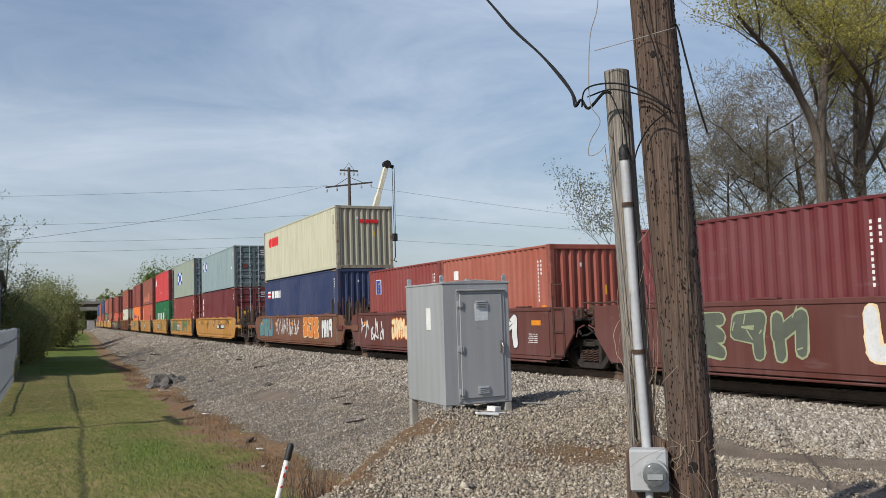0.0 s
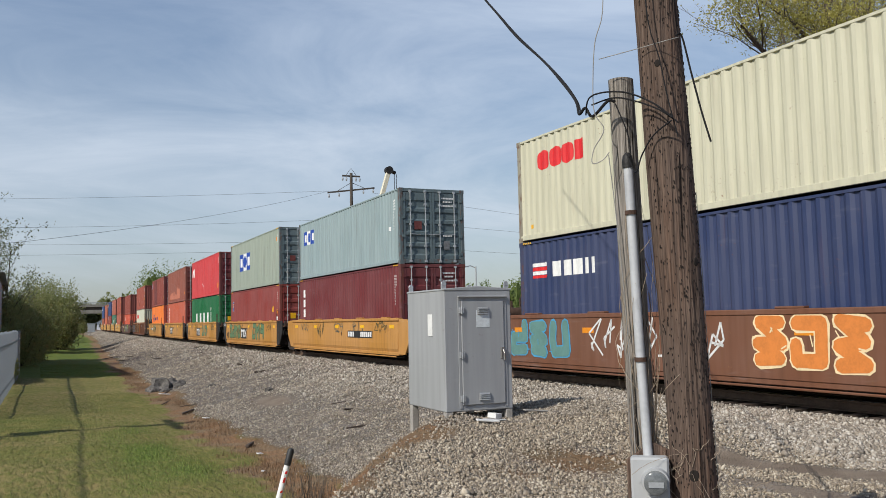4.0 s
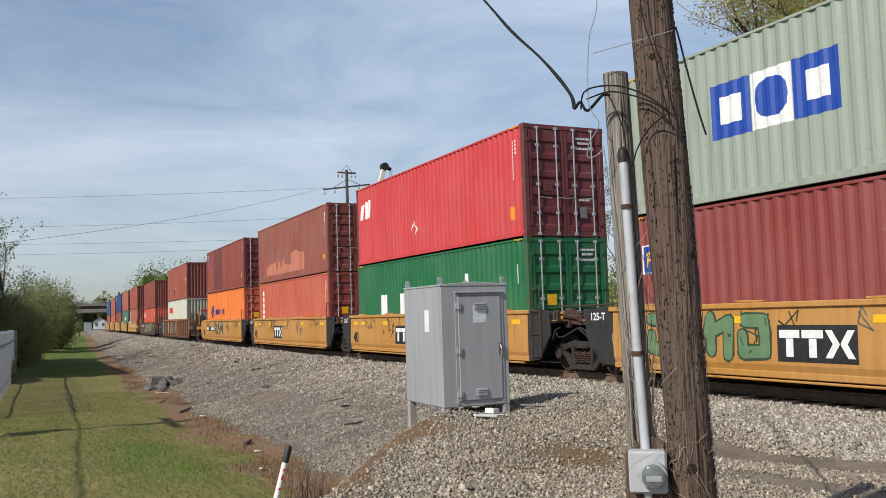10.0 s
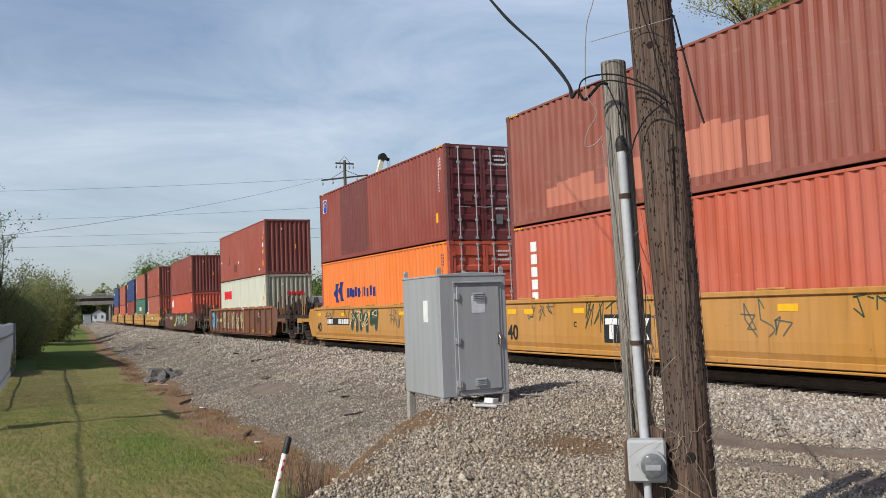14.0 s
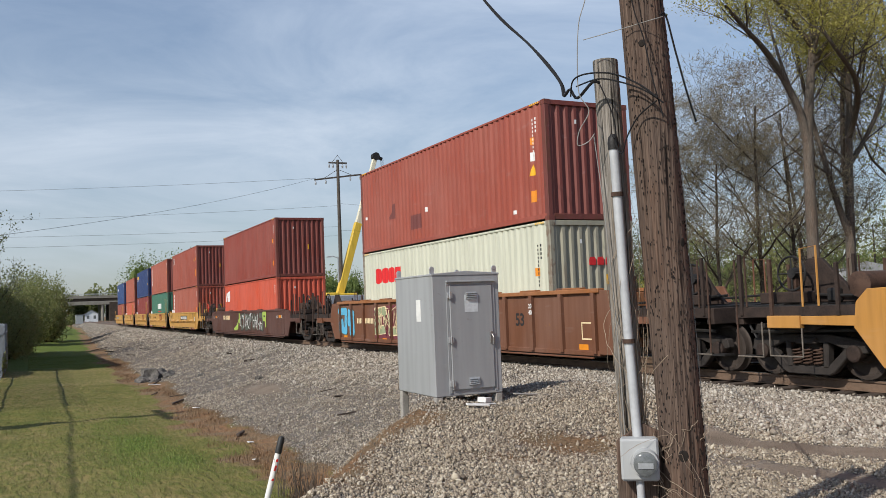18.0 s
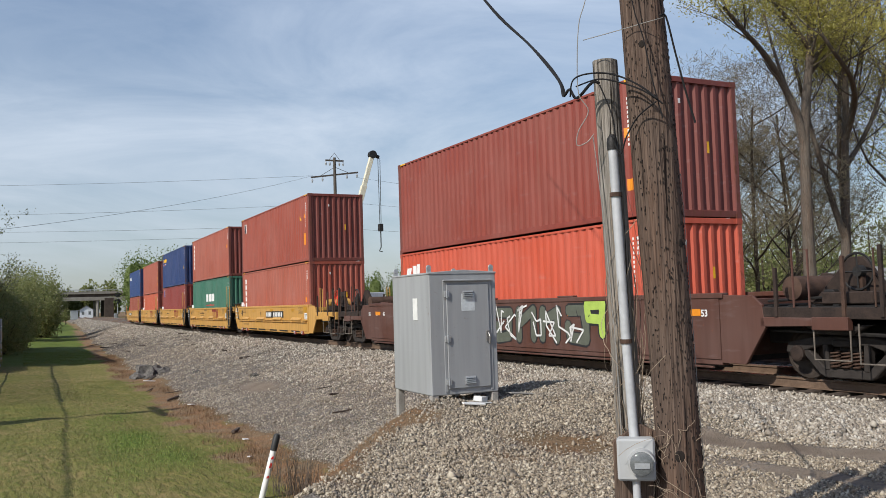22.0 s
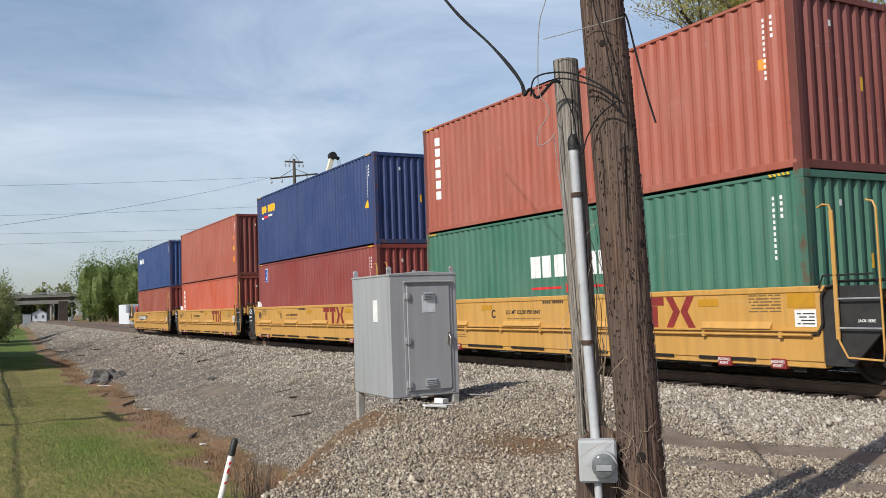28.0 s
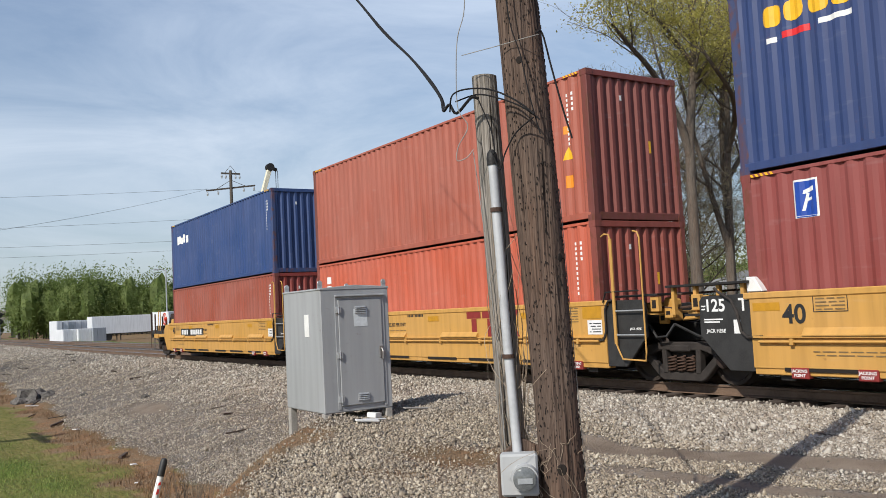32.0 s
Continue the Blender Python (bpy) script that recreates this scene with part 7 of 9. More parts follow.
def reflectors(car, hl, mat, zs=1.22, w=0.42, n=5, x=-1.478, places=()):
    for y in places or [-hl + 0.55 + k * (2 * hl - 1.1) / (n - 1) for k in range(n)]:
        mark(car, "reflector", [rect(y - w / 2, zs, w, 0.12)], mat, x=x, label="reflector strip")


FADED_PRINT = plain("faded_print", (0.20, 0.13, 0.055), 0.6, 0, 0.2, 12)


def print_block(car, s, z, w, rows, mat, x=-1.478, lh=0.05):
    """Small print as rows of thin bars."""
    rng = random.Random(int(s * 100))
    shapes = []
    for r in range(rows):
        a = s
        while a < s + w - 0.05:
            b = min(rng.uniform(0.08, 0.25), s + w - a)
            shapes.append(rect(a, z - r * lh, b, lh * 0.34))
            a += b + 0.035
    mark(car, "small_print", shapes, mat, x=x, label="rows of small print bars", joined=True)


def logo_tx(car, s, z, h, mat, x=-1.478, back=None):
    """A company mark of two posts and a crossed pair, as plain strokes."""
    w = h * 1.0
    if back:
        mark(car, "logo_panel", [rect(s - 3.43 * w, z - 0.08, 3.53 * w, h + 0.16)], back, x=x, label="dark logo panel")
        x -= 0.005
    shapes = [rect(s - w * 0.95, z + h * 0.70, w * 0.95, h * 0.30), rect(s - w * 0.66, z, w * 0.34, h * 0.68), rect(s - w * 2.0, z + h * 0.70, w * 0.95, h * 0.30), rect(s - w * 1.71, z, w * 0.34, h * 0.68)]
    b, q = s - 2.08 * w, 0.30 * w
    shapes += [[(b, z + h), (b - q, z + h), (b - 0.62 * w, z + h * 0.5), (b - q, z), (b, z), (b - 0.32 * w, z + h * 0.5)], [(b - 1.25 * w, z + h), (b - 1.25 * w + q, z + h), (b - 0.66 * w, z + h * 0.54), (b - 0.66 * w, z + h * 0.46), (b - 1.25 * w + q, z), (b - 1.25 * w, z), (b - 0.94 * w, z + h * 0.5)]]
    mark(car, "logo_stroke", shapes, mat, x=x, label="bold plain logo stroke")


def build_cars():
    XS = -1.476
    # brown articulated pair at the head
    c = well_car("brown well car covered in sprayed paint", 1.6, 14.4, "plain", "joint", "joint", CAR_BROWN)
    graffiti(c, -4.8, 0.8, 0.62, 1.62, "white", "cream", 1, XS, 5)
    graffiti(c, 1.6, 5.2, 0.6, 1.55, "olive", "pale_green", 2, XS, 4)
    reflectors(c, 6.4, ORANGE_MARK)
    c = well_car("brown well car covered in white sprayed paint", 17.15, 29.95, "plain", "joint", "coupler", CAR_BROWN)
    graffiti(c, -5.0, -4.2, 0.55, 1.6, "white", "black", 3, XS, 1)
    graffiti(c, -2.8, -0.9, 0.6, 1.62, "white", "black", 4, XS, 3)
    graffiti(c, -0.3, 1.2, 0.75, 1.45, "olive", "white", 5, XS, 5)
    graffiti(c, 1.8, 3.3, 0.7, 1.5, "cream", "orange", 6, XS, 4)
    scribble(c, 4.0, 6.2, 0.65, 1.5, "white", 7, XS, 5, 0.03)
    reflectors(c, 6.4, ORANGE_MARK)
    print_block(c, -5.9, 1.0, 0.45, 5, WHITE)
    c = well_car("rust-brown well car with mixed sprayed paint", 32.7, 45.6, "plain", "coupler", "coupler", CAR_RUST, CAR_BROWN)
    graffiti(c, 3.6, 6.3, 0.55, 1.6, "teal", "blue", 8, XS, 3)
    scribble(c, -1.2, 2.8, 0.7, 1.55, "white", 9, XS, 9, 0.022)
    graffiti(c, -4.2, -1.8, 0.6, 1.6, "orange", "cream", 10, XS, 3)
    graffiti(c, -6.0, -4.6, 0.6, 1.55, "white", "black", 11, XS, 3)
    reflectors(c, 6.4, ORANGE_MARK)
    # yellow five-unit car
    five = (59.2, 74.95, 91.03, 106.7, 122.45)
    for k, u in enumerate(five):
        h = 6.35
        c = well_car("weathered yellow well car with rust and faint scribbles", u - h, u + h, "old", "coupler" if k == 0 else "joint", "coupler" if k == 4 else "joint", CAR_YELLOW, None if k == 0 else CAR_BLACK)
        reflectors(c, h, YELLOW_MARK, 1.30)
        if k in (0, 4):
            m = -3.98 if k == 0 else 2.12
            mark(c, "number_panel", [rect(m, 0.95, 2.67, 0.26)], BLACK, x=XS - 0.002, label="dark panel with number bars")
            mark(c, "number_bar", blocks(m + 2.60, 0.99, (0.13, 0.13, 0.13, 0.13), 0.18, 0.04) + blocks(m + 1.24, 0.99, (0.15,) * 6, 0.18, 0.05), WHITE, x=XS - 0.007, label="white number bars")
        else:
            logo_tx(c, 1.95, 0.76, 0.43, WHITE, XS - 0.002, BLACK)
        if k:
            letters("40", 0.50, BLACK, c, side_pose(h - 0.60, 0.83, -1.476), label="black number")
            letters("BDCE"[k - 1], 0.17, BLACK, c, side_pose(h - 3.3, 1.05, -1.468))
            if k < 4:
                letters("125-T", 0.22, WHITE, c, side_pose(h + 0.52, 1.45, -1.4535), label="white lettering on the black end plate")
                mark(c, "reflector", [rect(h - 1.55, 1.30, 0.42, 0.12)], YELLOW_MARK, x=-1.478, label="reflector strip")
        if k == 0:
            letters("B", 0.17, BLACK, c, side_pose(-0.58, 1.07, -1.468))
        if k == 1:
            graffiti(c, -3.8, -0.9, 0.62, 1.55, "moss", "dark_green", 20, XS, 3)
            graffiti(c, 2.1, 5.3, 0.62, 1.55, "moss", "dark_green", 21, XS, 4)
        if k == 2:
            graffiti(c, -2.6, -0.3, 0.66, 1.5, "moss", "olive", 22, XS, 2)
        if k == 4:
            graffiti(c, -0.9, 1.95, 0.66, 1.58, "dark_green", "olive", 23, XS, 3)
            scribble(c, -0.9, 1.95, 0.8, 1.5, "cream", 24, XS - 0.02, 4, 0.012)
        for j in range(5):
            scribble(c, -5.4 + 2.3 * j, -4.2 + 2.3 * j, 1.12 - 0.25 * (j % 2), 1.58, "olive" if j % 3 else "dark_green", 30 + 7 * k + j, XS, 3, 0.013)
    # long ribbed car
    c = well_car("long rusty brown ribbed well car with painted panels", 136.0, 152.3, "ribbed", "coupler", "coupler", CAR_RUST, CAR_ORANGE, 1.80, 0.42)
    letters("53", 0.42, BLACK, c, side_pose(-4.94, 1.12, -1.4135), label="faded black number")
    letters("20\n40", 0.15, WHITE, c, side_pose(-5.56, 1.38, -1.5025))
    mark(c, "stencil_frame", [rect(-7.9, 0.7, 0.4, 0.03), rect(-7.9, 1.05, 0.4, 0.03), rect(-7.9, 0.7, 0.03, 0.38), rect(-7.53, 0.7, 0.03, 0.38)], GRAF["cream"], x=-1.415)
    mark(c, "spray_ground", [[(4.6, 0.52), (4.7, 1.55), (1.5, 1.66), (-1.7, 1.6), (-1.8, 0.6), (1.0, 0.5)]], GRAF["purple"], x=-1.472)
    graffiti(c, -1.7, 4.5, 0.55, 1.62, "pale_green", "cream", 41, -1.487, 6)
    scribble(c, -1.6, 4.4, 0.55, 1.6, "purple", 43, -1.51, 12, 0.02)
    scribble(c, -1.6, 4.4, 0.55, 1.6, "cream", 44, -1.52, 9, 0.012)
    letters("DESIRE", 0.15, WHITE, c, side_pose(-1.65, 1.745, -1.4935), label="white sprayed word")
    graffiti(c, 6.55, 8.05, 0.50, 1.62, "sky", "olive", 42, -1.487, 2)
    mark(c, "number_bar", blocks(6.3, 1.0, (0.1,) * 4, 0.18, 0.05) + blocks(5.5, 1.0, (0.1,) * 6, 0.18, 0.035), GRAF["cream"], x=-1.487)
    reflectors(c, 8.1, ORANGE_MARK, 0.48, 0.34, 5, -1.42)
    # dark brown car
    c = well_car("dark brown well car with long sprayed streaks", 159.9, 176.1, "plain", "coupler", "coupler", CAR_DARK, None, 1.62, 0.42)
    for k, s in enumerate(("45", "48", "53")):
        letters(s, 0.17, WHITE, c, side_pose(6.95 + 0.62 * k, 1.26, -1.4735))
        letters(s, 0.17, WHITE, c, side_pose(-6.95 - 0.4 * k, 1.26, -1.4735))
    mark(c, "number_bar", blocks(5.3, 1.12, (0.14, 0.14, 0.14), 0.24, 0.06) + blocks(4.5, 1.12, (0.14,) * 5, 0.24, 0.06), GRAF["cream"], x=-1.478, label="pale number bars")
    graffiti(c, -4.4, 0.8, 0.5, 1.52, "olive", "black", 51, XS, 5)
    scribble(c, -4.3, 0.8, 0.6, 1.5, "white", 52, XS - 0.03, 9, 0.022)
    mark(c, "spray_paint", [[(2.5, 0.62), (1.6, 0.85), (1.15, 1.22), (1.1, 1.5), (0.95, 1.5), (0.85, 0.9), (1.3, 0.98), (1.35, 0.6), (2.2, 0.52)]], GRAF["lime"], x=XS - 0.01, label="lime sprayed flash")
    graffiti(c, -5.0, -4.1, 0.7, 1.6, "lime", "black", 54, XS, 1)
    reflectors(c, 8.0, ORANGE_MARK)
    # newer yellow five-unit car
    for k, u in enumerate((189.6, 205.05, 220.5, 235.95, 251.5)):
        c = well_car("clean yellow well car with black ends and side piping", u - 6.45, u + 5.92, "new", "coupler" if k == 0 else "joint", "coupler" if k == 4 else "joint", CAR_YELLOW_NEW, CAR_YELLOW_NEW if k in (0,) else CAR_BLACK, 1.66, 0.50)
        h, m = 6.185, 0.265
        reflectors(c, h, AMBER, 1.38, 0.46, places=(5.9, 3.0, -0.45, -4.0))
        mark(c, "reflector", [rect(-6.1, 1.34, 0.5, 0.27)], AMBER, x=-1.478, label="broad reflector panel")
        letters("40", 0.38, BLACK, c, side_pose(h - 0.74, 1.31, -1.474), label="black number")
        if k in (0, 4):
            p = m - 2.80 if k == 0 else m + 1.02
            mark(c, "number_panel", [rect(p, 1.10, 3.1, 0.30)], BLACK, x=XS - 0.002, label="dark panel with number bars")
            mark(c, "number_bar", blocks(p + 2.98, 1.15, (0.18, 0.18, 0.18, 0.18), 0.20, 0.06) + blocks(p + 1.72, 1.15, (0.19,) * 6, 0.20, 0.07), WHITE, x=XS - 0.007, label="white number bars")
        else:
            logo_tx(c, m - 2.1, 1.02, 0.56, RED_PAD, XS)
        letters("BCDEF"[k], 0.26, BLACK, c, side_pose(m + (2.43 if k else 1.25), 1.28, -1.474))
        if k:
            letters("LD LMT 123,300 PER UNIT", 0.118, BLACK, c, side_pose(m + 1.22, 1.32, -1.474), label="black load limit lettering")
            print_block(c, m + 0.56, 1.17, 1.3, 1, FADED_PRINT)
            mark(c, "number_bar", blocks(m + 0.45, 1.50, (0.05,) * 4, 0.075, 0.025) + blocks(m + 0.10, 1.50, (0.045,) * 6, 0.075, 0.02), BLACK, x=XS, label="small black number bars")
        # Dark strips on the panel stand for the shade in its bottom notches.
        for q, w in ((-5.2, 1.2), (-3.4, 1.3), (-1.6, 1.2), (0.49, 1.25), (2.12, 1.53), (4.2, 1.2)):
            part("slot_shade", Geo().box(-1.474, m + q, 0.50, -1.455, m + q + w, 0.555), HOLE_SHADE, c, "dark strip for the shade in a slot along the lower edge")
        print_block(c, m - 5.75, 1.58, 0.62, 7, FADED_PRINT)
        print_block(c, h - 2.2, 0.78, 1.2, 2, FADED_PRINT)
        mark(c, "data_plate", [rect(-h + 0.08, 1.05, 0.38, 0.26)], WHITE, x=XS, label="white data plate")
        print_block(c, -h + 0.11, 1.24, 0.3, 4, BLACK, XS - 0.006)
        mark(c, "stencil_frame", [rect(h - 1.57, 1.34, 0.52, 0.012), rect(h - 1.57, 1.56, 0.52, 0.012), rect(h - 1.57, 1.34, 0.012, 0.22), rect(h - 1.06, 1.34, 0.012, 0.23)], BLACK, x=XS)
        print_block(c, h - 1.53, 1.52, 0.44, 4, FADED_PRINT)
        if k < 4:
            letters("125", 0.27, WHITE, c, side_pose(h + 0.66, 1.48, -1.4535), label="white lettering on the black end plate")
            letters("T", 0.27, WHITE, c, side_pose(h + 0.13, 1.48, -1.4535))
            letters("JACK HERE", 0.075, WHITE, c, side_pose(h + 0.66, 1.09, -1.4535))
            part("data_plate", Geo().box(-1.456, h + 0.20, 1.05, -1.449, h + 0.32, 1.26), WHITE, c, "small white plate")
            g = Geo()
            for q, w in ((1.26, 0.36), (1.22, 0.30), (1.47, 0.08), (1.42, 0.07)):
                y = h + 0.92 if w < 0.1 else h + 0.88
                g.box(-1.4535, y - w, q, -1.450, y, q + 0.022)
            tagged(part("small_print", g, WHITE, c, "rows of small print bars"), kind="stuff")
        if k:
            letters("JACK HERE", 0.055, WHITE, c, side_pose(-h - 0.72, 1.14, -1.4535))


def motions():
    steps = [float(t) for t in range(33)]
    for ob, u, z in MOVING:
        walk(ob, [(t, on_track(u, t, z)) for t in steps])
    for ws, yy, zc in WHEELS:
        walk(ws, [(k / 15, pose(0, yy, zc, math.degrees(travelled(k / 15) / 0.42), 0, 0)) for k in range(481)])


# ---- trees ----
BARK = wood_material("tree_bark", (0.040, 0.034, 0.028), (0.105, 0.090, 0.074), (0.02, 0.017, 0.014))
PALE_BARK = wood_material("pale_bark", (0.078, 0.066, 0.054), (0.172, 0.148, 0.122), (0.045, 0.038, 0.032))


def leaf_material(name, a, b, c):
    mat, nt, bsdf = nodes_of(name)
    geo = nt.nodes.new("ShaderNodeNewGeometry")
    ramp = nt.nodes.new("ShaderNodeValToRGB")
    els = ramp.color_ramp.elements
    els[0].color, els[1].color = (*a, 1), (*c, 1)
    els.new(0.5).color = (*b, 1)
    nt.links.new(geo.outputs["Random Per Island"], ramp.inputs["Fac"])
    nt.links.new(mixed(nt, noise_of(nt, 0.5, 3), ramp.outputs["Color"], tuple(0.7 * v for v in b)), bsdf.inputs["Base Color"])
    bsdf.inputs["Roughness"].default_value = 0.7
    tr = nt.nodes.new("ShaderNodeBsdfTranslucent")
    nt.links.new(ramp.outputs["Color"], tr.inputs["Color"])
    mx = nt.nodes.new("ShaderNodeMixShader")
    mx.inputs[0].default_value = 0.5
    nt.links.new(bsdf.outputs[0], mx.inputs[1])
    nt.links.new(tr.outputs[0], mx.inputs[2])
    nt.links.new(mx.outputs[0], nt.nodes["Material Output"].inputs["Surface"])
    return mat


SPRING = leaf_material("spring_leaves", (0.40, 0.38, 0.085), (0.54, 0.49, 0.13), (0.64, 0.57, 0.21))
FRESH = leaf_material("fresh_leaves", (0.13, 0.19, 0.045), (0.19, 0.255, 0.070), (0.26, 0.32, 0.11))
BUSH = leaf_material("bush_leaves", (0.20, 0.235, 0.075), (0.30, 0.325, 0.12), (0.38, 0.375, 0.185))
BUDS = leaf_material("brown_buds", (0.22, 0.175, 0.12), (0.29, 0.24, 0.16), (0.34, 0.31, 0.18))
PALE_LEAF = leaf_material("pale_blossom", (0.14, 0.18, 0.07), (0.24, 0.27, 0.16), (0.40, 0.40, 0.32))


def leaf_mesh(name, centres, size, mat, rng, flat=0.0, slim=0.55):
    n = len(centres)
    a = rng.normal(size=(n, 3))
    a[:, 2] *= 1 - flat
    a /= np.linalg.norm(a, axis=1, keepdims=True) + 1e-9
    b = np.cross(a, rng.normal(size=(n, 3)))
    b /= np.linalg.norm(b, axis=1, keepdims=True) + 1e-9
    s = size * rng.uniform(0.5, 1.3, (n, 1))
    c = np.asarray(centres)
    bow = np.cross(a, b) * s * 0.25
    v = np.stack([c - a * s, c + b * s * slim + bow, c + a * s, c - b * s * slim + bow], 1)
    return quick_mesh(name, v.reshape(-1, 3), np.arange(4 * n).reshape(-1, 4), [mat])


def grow(rng, base, height, r0, spread, lean=(0, 0), fork=0.45, levels=4, kids=(5, 5, 4, 3), droop=0.0, twig=0.006, arms=(), stem=(), boughs=()):
    """Limbs of a tree: a list of tapered paths, and the tips for leaves."""
    limbs, tips = [], []

    def limb(p, d, length, r, level):
        n = 6 if level else 12
        path, rad = [p.copy()], [r]
        for i in range(n):
            wob = Vector((rng.normal(0, 1), rng.normal(0, 1), rng.normal(0, 0.7))) * (0.03 if level == 0 else 0.16)
            d = (d + wob + Vector((0, 0, (0.05 if level else 0) - droop * (level > 1)))).normalized()
            p = p + d * (length / n)
            path.append(p.copy())
            rad.append(max(twig, r * (1 - (0.62 if level == 0 else 0.8) * (i + 1) / n)))
        limbs.append((path, rad, level))
        if level >= levels - 1:
            tips.extend(path[2:])
            return
        k = kids[min(level, len(kids) - 1)]
        for j in range(k):
            f = (fork + (0.97 - fork) * (j + rng.uniform(0.1, 0.9)) / k) if level == 0 else 0.25 + 0.75 * (j + rng.uniform(0, 1)) / k
            i = min(n - 1, int(f * n))
            a = rng.uniform(0, 2 * math.pi)
            out = Vector((math.cos(a), math.sin(a), rng.uniform(0.15, 0.9)))
            base_d = (path[i + 1] - path[i]).normalized()
            nd = (base_d * (0.55 if level else 0.35) + out * spread).normalized()
            limb(path[i].copy(), nd, length * rng.uniform(0.38, 0.62), rad[i] * rng.uniform(0.45, 0.65), level + 1)

    def bough(line, r_from, r_to, free):
        """A limb along a given line, with branches on its free outer share."""
        p = [Vector(q) for q in line]
        path = []
        for i in range(len(p) - 1):
            a, b, c, d = p[max(i - 1, 0)], p[i], p[i + 1], p[min(i + 2, len(p) - 1)]
            for k in range(4):
                t = k / 4
                path.append(0.5 * ((2 * b) + (c - a) * t + (2 * a - 5 * b + 4 * c - d) * t * t + (3 * b - a - 3 * c + d) * t**3))
        path.append(p[-1])
        n = len(path)
        rad = [r_from + (r_to - r_from) * i / (n - 1) for i in range(n)]
        limbs.append((path, rad, 0))
        length = sum((path[i + 1] - path[i]).length for i in range(n - 1))
        count = max(3, int(1.5 * length * (1 - free)))
        for j in range(count):
            i = min(n - 2, int((free + (1 - free) * (j + rng.uniform(0, 1)) / count) * (n - 1)))
            a = rng.uniform(0, 2 * math.pi)
            nd = ((path[i + 1] - path[i]).normalized() * 0.5 + Vector((math.cos(a), math.sin(a), rng.uniform(0.0, 0.8))) * spread).normalized()
            limb(path[i].copy(), nd, rng.uniform(1.8, 3.6), rad[i] * rng.uniform(0.30, 0.5), 1)

    if stem:
        bough(stem, r0, r0 * 0.35, fork)
        for line, r in boughs:
            bough(line, r, r * 0.35, 0.3)
        return limbs, tips
    limb(Vector(base), Vector((lean[0], lean[1], 1)).normalized(), height, r0, 0)
    for z, d, length, r in arms:
        p = min(limbs[0][0], key=lambda q: abs(q.z - z))
        limb(p.copy(), Vector(d).normalized(), length, r, 1)
    return limbs, tips


def tree(label, x, y, height, r0, leaf_mat, n_leaves, leaf_size, seed, bark=None, spread=0.9, fork=0.4, lean=(0, 0), kids=(6, 5, 4, 3), levels=4, droop=0.0, scatter=0.35, name="tree", min_tip=0.0, category="tree", z=None, arms=(), share=1.0, slim=0.55, stem=(), boughs=()):
    rng = np.random.default_rng(seed)
    z = float(terrain(x, y)) - 0.15 if z is None else z
    t = thing(name, label, category, pose(x, y, z))
    limbs, tips = grow(rng, (0, 0, 0), height, r0, spread, lean, fork, levels, kids, droop, arms=arms, stem=stem, boughs=boughs)
    g = Geo()
    for path, rad, level in limbs:
        g.tube(path, rad, (12, 7, 5, 3, 3)[min(level, 4)], cap=False)
    part("trunk", g, bark or BARK, t, smooth=True)
    tip = np.array([tuple(p) for p in tips if p.z > min_tip * height])
    tip = tip[rng.permutation(len(tip))[: max(8, int(share * len(tip)))]]
    pick = rng.integers(0, len(tip), n_leaves)
    cen = tip[pick] + rng.normal(size=(n_leaves, 3)) * np.array([scatter, scatter, scatter * 0.45])
    part("crown", leaf_mesh("crown", cen, leaf_size, leaf_mat, rng, 0.0, slim), None, t)
    return t


def shrub(label, x, y, w, d, h, mat, n, size, seed, name="bush", twigs=30, z=None):
    """A ragged bush: stems and many leaves in uneven clumps."""
    rng = np.random.default_rng(seed)
    z = float(terrain(x, y)) - 0.05 if z is None else z
    b = thing(name, label, "bush", pose(x, y, z))
    g = Geo()
    clumps = []
    for k in range(twigs):
        a, r = rng.uniform(0, 2 * math.pi), math.sqrt(rng.uniform(0, 1))
        tx, ty = r * math.cos(a) * w / 2, r * math.sin(a) * d / 2
        th = h * (0.55 + 0.45 * rng.uniform()) * math.sqrt(max(0.12, 1 - 0.8 * r * r))
        path = [(tx * 0.3, ty * 0.3, 0), (tx * 0.6 + rng.normal(0, 0.05 * w), ty * 0.6, th * 0.45), (tx, ty, th)]
        g.tube(path, [0.02 + 0.008 * h, 0.012 + 0.004 * h, 0.006], 4, cap=False)
        for f in (0.3, 0.55, 0.8, 1.0):
            clumps.append((tx * (0.5 + 0.5 * f), ty * (0.5 + 0.5 * f), th * f))
    part("stem", g, BARK, b)
    cl = np.array(clumps)
    pick = rng.integers(0, len(cl), n)
    cen = cl[pick] + rng.normal(size=(n, 3)) * np.array([0.085 * w, 0.085 * d, 0.075 * h])
    cen[:, 2] = np.abs(cen[:, 2]) + 0.02
    part("foliage", leaf_mesh("foliage", cen, size, mat, rng), None, b)
    return b


